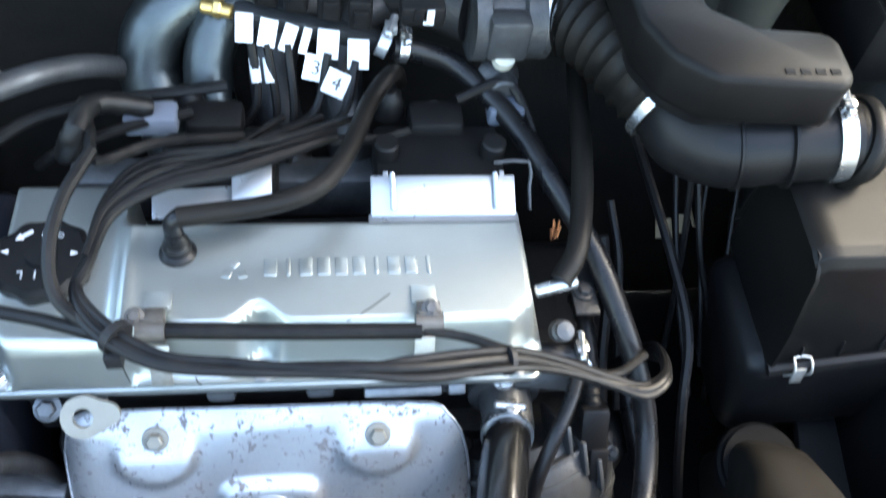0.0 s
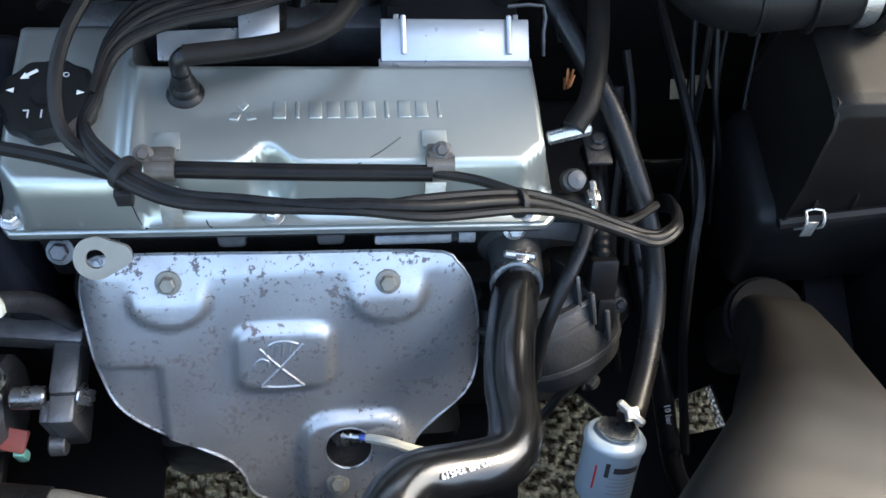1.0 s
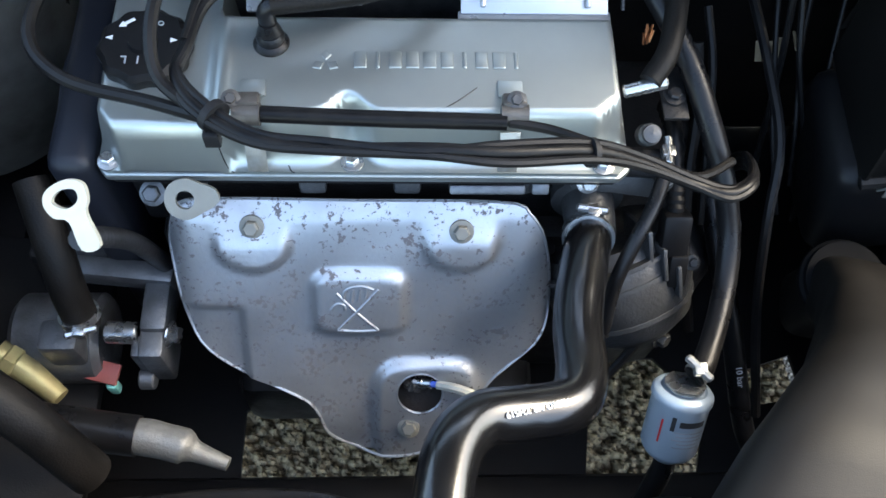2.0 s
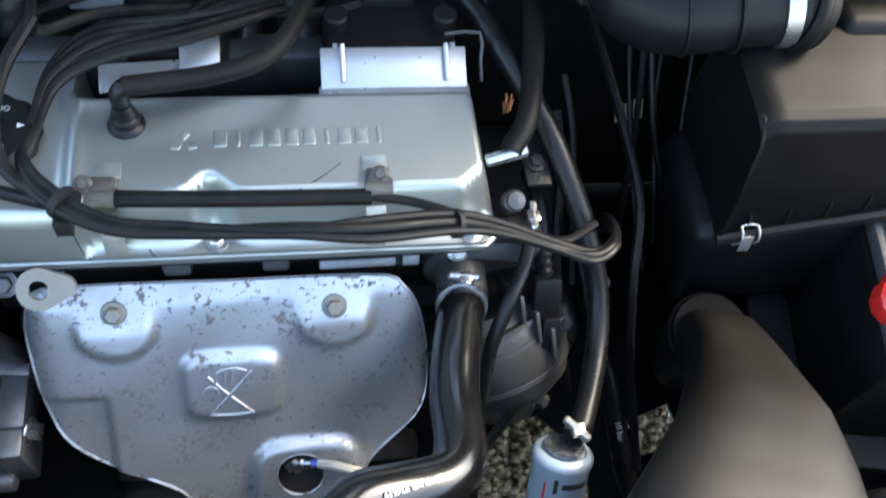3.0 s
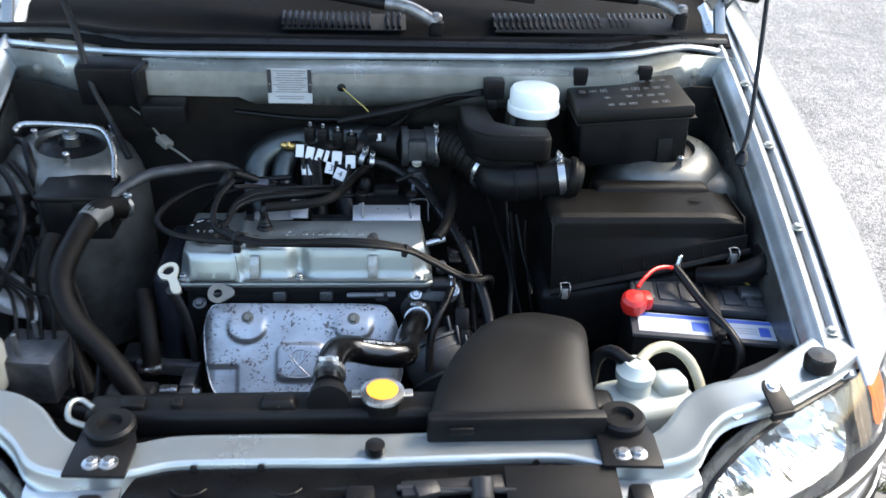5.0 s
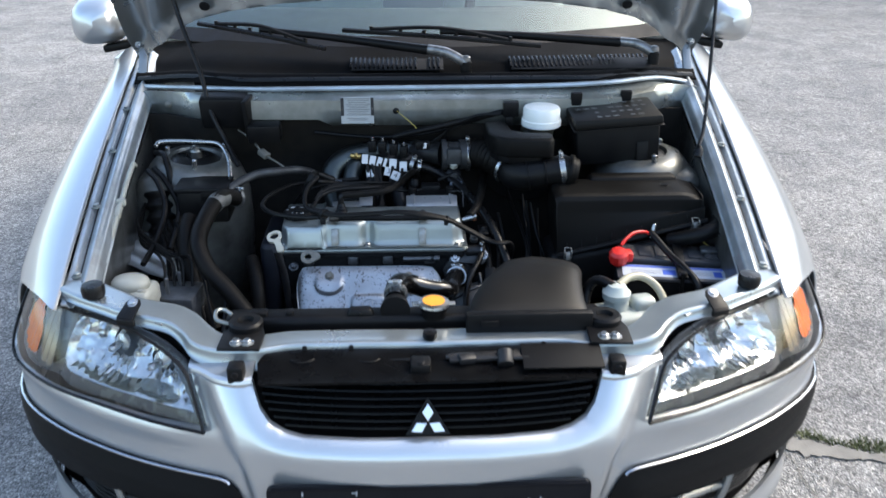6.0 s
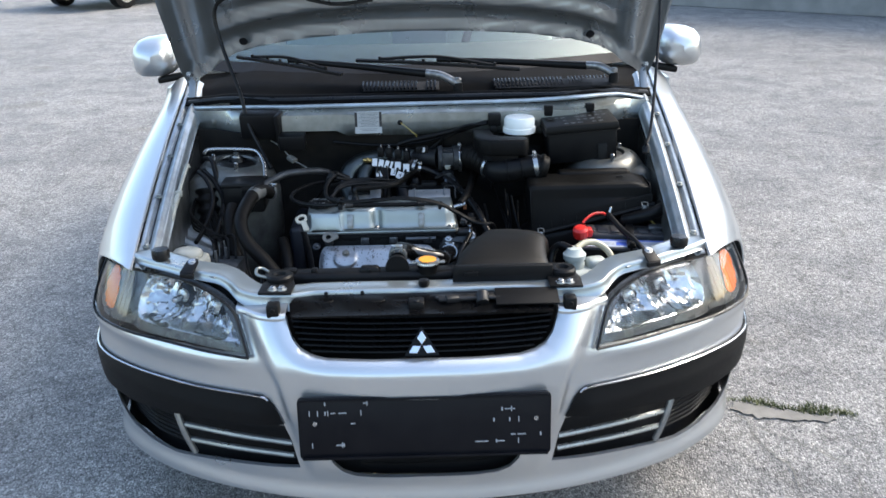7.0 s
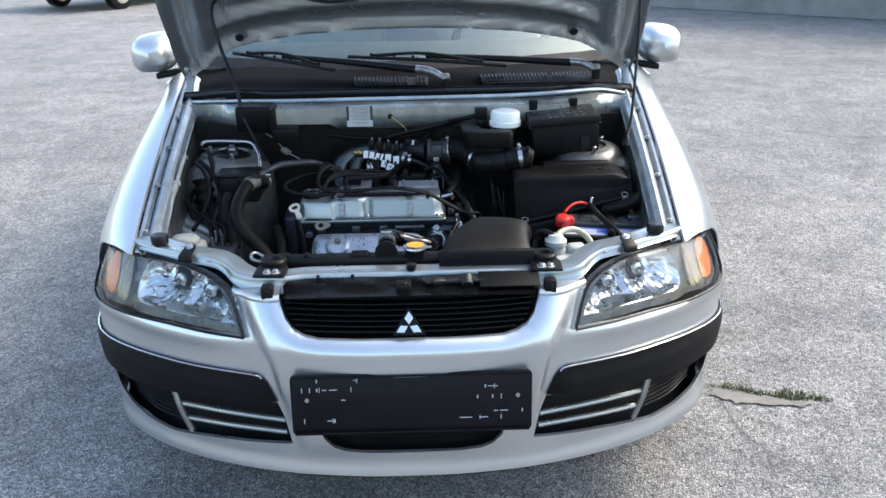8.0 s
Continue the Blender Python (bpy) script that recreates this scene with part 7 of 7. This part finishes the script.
tank = part("expansion_tank", join(box((.378, .008, .662), (.135, .085, .105), .016, (0, 0, 14), 3), lathe([(0, .024), (.020, .022), (.024, .020)], (.360, .012, .712), (0, 0, 1), 24), box((.410, .015, .720), (.045, .04, .03), .010, (0, 0, 14))), MILKY, None, "milky plastic coolant expansion tank", category="tank", smooth=50)
part("tank_cap", join(lathe([(0, .026), (.012, .027), (.016, .022), (.026, .016), (.028, 0)], (.358, .010, .736), (0, 0, 1), 24)), MILKY, tank, "push-on cap", smooth=50)
part("overflow_hose", tube([(.362, .015, .758), (.385, .035, .764), (.415, .045, .760), (.442, .035, .742), (.455, .01, .712), (.452, -.01, .68)], .0078, 14), OLD_TUBE, tank, "yellowed overflow hose")
part("black_hose", tube([(.352, .012, .756), (.330, .040, .757), (.312, .045, .740), (.302, .03, .70)], .010, 12), RUBBER, tank, "black hose")
part("side_pipe", tube([(.53, .27, .735), (.58, .24, .76), (.625, .25, .775), (.632, .285, .775)], .017, 12), BLACK, None, "black cold air pipe beside the battery", category="pipe")

# ---- radiator ----
rad = thing("radiator", (0, 0, .3), "black radiator with an orange-labelled cap", "radiator")
part("top_tank", join(box((-.02, -.025, .728), (.68, .048, .040), .012, seg=3), box((-.02, -.025, .704), (.70, .056, .014), .003)), BLACK, rad, "black plastic top tank")
part("core", box((-.02, -.025, .50), (.66, .034, .40), .004), FIN, rad, "dark finned core")
part("neck", lathe([(0, .022), (.012, .022), (.016, .025), (.022, .025)], (.014, -.035, .742), (0, 0, 1), 24), BLACK, rad)
rcap = part("pressure_cap", join(lathe([(0, .027), (.003, .029), (.007, .028), (.009, .020), (.0095, 0)], (.014, -.035, .764), (0, 0, 1), 32), box((.014, -.035, .767), (.078, .014, .003), .001)), STEEL, rad, "steel pressure cap")
part("cap_sticker", lathe([(0, .0205), (.0008, .020), (.0009, 0)], (.014, -.035, .7732), (0, 0, 1), 28), ORANGE, rcap, "orange round sticker")
part("fan_shroud", join(box((-.16, .02, .55), (.30, .03, .34), .01), box((.12, .02, .53), (.26, .03, .30), .01)), BLACK, rad, "black fan shroud")
part("shroud_lug", join(box((-.118, -.030, .752), (.052, .024, .014), .004, top=(.7, .8)), rod((-.118, -.044, .752), (-.118, -.040, .752), .003)), BLACK, rad, "black clip on the tank")
part("shroud_lug", box((-.30, -.028, .750), (.03, .022, .010), .003), BLACK, rad)
part("shroud_lug", box((-.245, -.028, .750), (.014, .018, .010), .003), BLACK, rad)
part("inlet_collar", lathe([(0, .027), (.02, .024), (.034, .0188)], (-.055, -.040, .757), (0, 1, 0), 22), BLACK, rad)
rad.location += Vector((0, -.010, -.009))

# ---- left side of the bay ----
bay_hose = part("coolant_hose", tube([(-.400, .385, .800), (-.428, .335, .822), (-.447, .265, .806), (-.452, .195, .780), (-.430, .155, .742), (-.385, .127, .700), (-.346, .101, .655), (-.32, .08, .60)], .0175, 18), OLD_RUBBER, None, "thick dusty black hose curving down", category="hose", smooth=60)
part("hose_clamp", clamp((-.403, .380, .8035), (-.5, -.8, .3), .0178, .008), STEEL, bay_hose, "bright spring clamp")
part("foil_sleeve", tube([(-.424, .345, .818), (-.432, .325, .820), (-.438, .305, .817)], .0188, 18), CRIMP, None, "crumpled foil sleeve on the hose", category="sleeve")
part("coolant_hose", tube([(-.49, .30, .79), (-.492, .26, .77), (-.485, .22, .72), (-.46, .19, .66), (-.43, .16, .60)], .017, 14), OLD_RUBBER, None, "dusty black hose beside the first", category="hose", smooth=60)
part("air_con_pipe", tube([(-.44, .345, .80), (-.420, .377, .822), (-.399, .401, .832), (-.366, .429, .840), (-.319, .449, .840), (-.275, .485, .830), (-.245, .520, .805), (-.225, .56, .76)], .0095, 12), GEAR_CAST, None, "grey insulated air conditioning pipe", category="pipe")
strutb = part("strut_brace", tube([(-.60, .500, .885), (-.585, .515, .892), (-.50, .510, .892), (-.455, .500, .888), (-.430, .46, .865), (-.42, .41, .84)], .0048, 10), STEEL, None, "thin bright metal pipe over the tower", category="pipe")
ps = part("washer_tank", join(box((-.566, .100, .690), (.090, .075, .085), .014, (0, 0, -8), 3)), CREAM, None, "yellowed plastic fluid tank with a cream cap", category="reservoir", smooth=50)
part("cap", join(moved(lathe([(0, .034), (.006, .037), (.020, .036), (.030, .030), (.034, .018), (.035, 0)], (0, 0, 0), (0, 0, 1), 28), Matrix.Translation((-.566, .098, .728)) @ Matrix.Diagonal((1.0, .8, .72, 1))), box((-.540, .075, .725), (.016, .010, .022), .003)), CREAM, ps, "cream moulded cap", smooth=50)
absu = part("abs_unit", join(box((-.495, .150, .660), (.090, .085, .075), .006, (0, 0, -6)), rod((-.505, .125, .70), (-.505, .125, .735), .004), rod((-.49, .165, .70), (-.49, .165, .730), .004)), CAST, None, "grey cast brake unit with thin pipes", category="brake unit")
for k in range(4):
    part("brake_pipe", tube([(-.52 + .018 * k, .165, .697), (-.525 + .018 * k, .19, .73 + .006 * k), (-.55 + .01 * k, .24, .735), (-.60, .30, .74 + .01 * k), (-.615, .42, .78)], .0032, 7), HEATSHRINK, absu, "thin dark brake pipe")
part("relay_box", join(box((-.475, .400, .790), (.110, .080, .075), .008), box((-.475, .395, .830), (.116, .086, .012), .004), box((-.455, .355, .818), (.04, .006, .022), .001)), BLACK, None, "black relay box beside the tower", category="relay box")
spring = part("gaiter", tube([(-.585, .43, .80), (-.578, .40, .74), (-.565, .37, .68), (-.555, .35, .62)], .030, 18, 10, wave=lambda k: 1.12 if k % 4 < 2 else .86), HEATSHRINK, None, "ribbed grey gaiter beside the tower", category="gaiter", smooth=50)
part("inner_wing_plate", sheet([(0, 0), (.11, 0), (.11, .16), (.03, .16), (0, .12)], lambda a, b: (-.632 + a * .95, .262 + b, .700 - .35 * a + .10 * b + .008 * ss(.0, .012, abs(((b + .3 * a) % .046) - .023) - .006)), step=.006, thick=(0, 0, -.002)), RAIL_PAINT, None, "silver ribbed plate on the inner wing", category="bracket", smooth=40)
part("connector_block", join(box((-.362, .530, .855), (.018, .028, .012), .002, (18, 0, 48)), tube([(-.44, .60, .90), (-.40, .565, .885), (-.372, .540, .862)], .0022, 7), tube([(-.352, .520, .850), (-.33, .50, .845), (-.30, .48, .83)], .0022, 7)), EYE, None, "pale wiring plug on a grey lead", category="connector")
part("wall_box", join(box((-.452, .585, .945), (.110, .05, .075), .008, (10, 0, 0)), box((-.395, .570, .935), (.012, .05, .09), .003, (10, 0, -12))), BLACK, None, "black box fixed to the firewall", category="control box")
part("wall_box", box((-.36, .555, .90), (.075, .04, .045), .006, (8, 0, 0)), BLACK, None, "dark box below the firewall panel", category="control box")
part("rail_rod", tube([(-.618, .395, .876), (-.619, .370, .878), (-.620, .232, .818), (-.620, .097, .748)], .0052, 10), CREAM, None, "pale stay rod lying along the inner wing", category="rod")
part("rod_clip", join(box((-.620, .275, .837), (.020, .012, .016), .003), box((-.620, .250, .826), (.013, .034, .013), .003, (24, 0, 0))), CREAM, None, "white plastic rod clip", category="clip")
for pts, r in (([(-.60, .42, .855), (-.57, .38, .84), (-.55, .34, .80), (-.56, .28, .75), (-.57, .2, .73)], .006), ([(-.595, .45, .85), (-.56, .41, .83), (-.53, .37, .78), (-.54, .30, .72)], .006), ([(-.60, .50, .87), (-.575, .47, .875), (-.56, .44, .85), (-.55, .42, .80)], .007)):
    part("cable", tube(pts, r, 8), WIRE, None, "black cable beside the suspension tower", category="cable")
alt = part("engine_mount", join(box((-.335, .268, .566), (.105, .020, .024), .004, (0, 0, -6)), box((-.297, .240, .555), (.024, .060, .036), .005)), CAST, None, "grey cast engine mount arm", category="engine mount", smooth=40)
part("mount_foot", box((-.298, .205, .535), (.022, .036, .064), .004), CAST, alt)
part("mount_bolt", bolt((-.285, .212, .558), (1, -.2, 0), .008, .010), STEEL, alt)
part("mount_pin", rod((-.340, .213, .560), (-.312, .212, .560), .010), STEEL, alt)
part("mount_block", box((-.37, .31, .545), (.10, .06, .05), .01), DARK_CAST, alt)
part("mount_stay", join(box((-.312, .200, .525), (.010, .020, .070), .003), rod((-.318, .185, .515), (-.304, .185, .515), .010)), CAST, alt)
part("coolant_hose", tube([(-.366, .285, .700), (-.358, .262, .688), (-.351, .240, .672), (-.347, .218, .640), (-.345, .205, .602)], .0145, 18), OLD_RUBBER, None, "short black hose with a spring clamp", category="hose", smooth=60)
part("spring_clamp", clamp((-.3455, .208, .612), (.1, -.35, -.9), .0152, .006), STEEL, None, "bright hose clamp above the pump", category="hose clamp")
pump = part("steering_pump", join(rod((-.43, .225, .515), (-.35, .225, .515), .042, seg=28, bev=.006), box((-.375, .205, .555), (.035, .03, .045), .006)), CAST, None, "grey cast steering pump beside the engine", category="pump", smooth=40)
part("pump_bracket", box((-.352, .190, .522), (.034, .020, .006), .002, (14, 0, -14)), RUSTY_RED, pump, "red-brown bracket")
part("pump_plug", box((-.343, .180, .508), (.010, .010, .020), .003), GREEN, pump, "green connector plug")
part("pump_union", join(tube([(-.435, .198, .550), (-.412, .186, .540), (-.381, .163, .530)], [.013, .012, .009], 14), rod((-.428, .194, .547), (-.418, .189, .543), .016, seg=6)), UNION, pump, "yellow-passivated union")
part("air_con_hose", tube([(-.50, .140, .595), (-.413, .134, .58), (-.371, .128, .57), (-.325, .123, .562), (-.300, .120, .560)], .0175, 16), RUBBER, None, "black air conditioning hose with a crimped end", category="hose", smooth=60)
part("hose_crimp", tube([(-.306, .1205, .5605), (-.292, .119, .559), (-.278, .116, .5575), (-.262, .112, .556), (-.252, .108, .554), (-.225, .098, .55)], [.0150, .0158, .0150, .0154, .009, .006], 18), CRIMP, None, "crimped pale metal hose end", category="hose end", smooth=40)
part("lower_hose", tube([(-.40, .03, .60), (-.30, .05, .575), (-.2, .06, .56), (-.12, .05, .55), (-.05, .0, .53)], .016, 14), RUBBER, None, "black lower hose behind the radiator", category="hose", smooth=60)
part("latch_hook", tube([(-.346, -.050, .745), (-.362, -.042, .751), (-.372, -.052, .753), (-.368, -.074, .748), (-.345, -.085, .745)], .0038, 10), BAY_PAINT, None, "bent painted hook beside the latch", category="hook")
part("power_hose", tube([(.06, -.01, .60), (.09, .03, .615), (.13, .045, .60), (.19, .04, .57), (.24, .03, .52)], .013, 12), RUBBER, None, "black hose arching behind the radiator", category="hose", smooth=60)

# cross members and low structure
part("cross_member", box((0, .10, .24), (1.1, .10, .08), .02), DARK, CAR, "dark cross member")
for side in (-1, 1):
    part("chassis_rail", box((side * .54, .32, .36), (.09, .70, .10), .02), DARK, CAR, "dark chassis rail")
# added sheets that hide the ground and keep the bay's bottom dark
part("bay_floor_sheet", sheet([(-.40, -.10), (.40, -.10), (.60, .10), (.60, .66), (-.60, .66), (-.60, .10)], lambda x, y: (x, y, .235 + .01 * math.sin(12 * x) * math.sin(9 * y)), [[(.135, .145), (.150, .26), (.185, .30), (.235, .30), (.275, .26), (.285, .20), (.27, .145)], [(.352, .285), (.415, .305), (.425, .25), (.36, .240)], [(-.272, .125), (-.270, .235), (-.240, .256), (-.192, .250), (-.12, .236), (-.06, .21), (-.05, .125)]], .05, (0, 0, -.006)), DARK, CAR, "added black sheet below the bay, with openings")
part("left_floor_sheet", box((-.47, .20, .47), (.20, .30, .02), .006, (0, 8, 0)), DARK, CAR, "added dark sheet low in the bay")
part("right_floor_sheet", box((.47, .22, .46), (.22, .34, .02), .006), DARK, CAR, "added dark sheet low in the bay")

# firewall wiring and plate
part("firewall_cable", tube([(-.06, .555, .885), (-.021, .545, .898), (.037, .552, .908), (.112, .565, .922), (.177, .568, .935), (.207, .560, .945)], .007, 10), WIRE, None, "taped black cable along the firewall", category="cable")
part("firewall_cable", tube([(-.25, .60, .885), (-.12, .60, .872), (0, .59, .880), (.09, .575, .905), (.19, .565, .940)], .0045, 8), WIRE, None, "thin black cable along the firewall", category="cable")
part("firewall_plug", join(box((.212, .556, .950), (.036, .024, .036), .004), box((.208, .545, .925), (.02, .014, .02), .003)), BLACK, None, "black wiring plug on the firewall", category="connector")
plate = part("data_plate", sheet([(-.182, .917), (-.106, .917), (-.106, .979), (-.182, .979)], lambda x, z: (x, .560 + .02 * (z - .95), z), step=.03, thick=(0, .002, 0)), SILVER_FOIL, None, "silver and black riveted data plate on the firewall", smooth=0, category="data plate")
for x in (-.1785, -.1095):
    part("plate_side", box((x, .5588, .957), (.007, .0012, .042), 0), INK, plate, smooth=0)
for k in range(12):
    part("print_bar", box((-.144 + .002 * (k % 2), .5592, .9755 - .0042 * k - .004 * (k > 9)), (.056 - .007 * (k % 3), .0010, .0011), 0), DIM_INK, plate, smooth=0)
for x, z in ((-.1785, .952), (-.1095, .952)):
    part("rivet", lathe([(0, .002), (.001, .0015), (.0012, 0)], (x, .558, z), (0, -1, 0), 10), STEEL, plate)
for k in range(3):
    part("firewall_cable", tube([(.02 + .02 * k, .575, .860 + .006 * k), (.07, .570 - .004 * k, .895 + .005 * k), (.13, .566 - .005 * k, .925 + .004 * k), (.19, .558, .945 - .004 * k)], .0032, 7), WIRE, None, "thin black cable along the firewall", category="cable")

# loose ends and scraps deep beside the gearbox
TAPE = material("tan_paper_tape", (0.40, 0.34, 0.22), .8, 0, (.28, .23, .14), 60, .8, 400, .1, .1)
for x, y, z, a in ((.325, .552, .531, 20), (.340, .560, .528, -25), (.354, .562, .537, 40), (.310, .545, .540, 5)):
    part("tape_scrap", box((x, y, z), (.011, .022, .0012), .0003, (40, a, a)), TAPE, None, "torn scrap of tan paper tape on a wire", smooth=0, category="tape")
for pts, r in (([(.235, .47, .77), (.238, .42, .72), (.246, .36, .66), (.262, .31, .60)], .0026), ([(.27, .455, .74), (.268, .42, .70), (.272, .37, .65), (.28, .34, .60)], .0022), ([(.30, .455, .74), (.295, .41, .69), (.29, .36, .64), (.30, .33, .60)], .0022), ([(.165, .40, .73), (.170, .36, .69), (.168, .32, .65), (.172, .27, .60), (.185, .22, .54)], .0050), ([(.175, .43, .74), (.182, .39, .71), (.186, .35, .66), (.19, .30, .60)], .0036)):
    part("cable", tube(pts, r, 8), WIRE, None, "thin black cable running down beside the gearbox", category="cable")
for x, y, z in ((.162, .250, .625), (.215, .300, .600)):
    part("hose_clip", join(box((x, y, z), (.016, .008, .012), .002, (20, 0, 15)), bolt((x + .004, y - .004, z + .006), (.2, -.5, .8), .0045, .004)), GEAR_CAST, None, "small grey metal hose clip", category="clip")
# wires and pipes low in the far corner beside the tower
rnd = random.Random(5)
for k in range(7):
    x0, y0 = -.60 + .022 * k, .42 - .025 * k
    part("cable", tube([(x0, y0, .77 + rnd.gauss(0, .01)), (x0 + .03, y0 - .06, .74 + rnd.gauss(0, .01)), (x0 + .05 + rnd.gauss(0, .01), y0 - .13, .69), (x0 + .07, y0 - .18 + rnd.gauss(0, .01), .63)], rnd.choice((.003, .004, .0055)), 8), WIRE if k % 3 else HEATSHRINK, None, "black cable beside the suspension tower", category="cable")
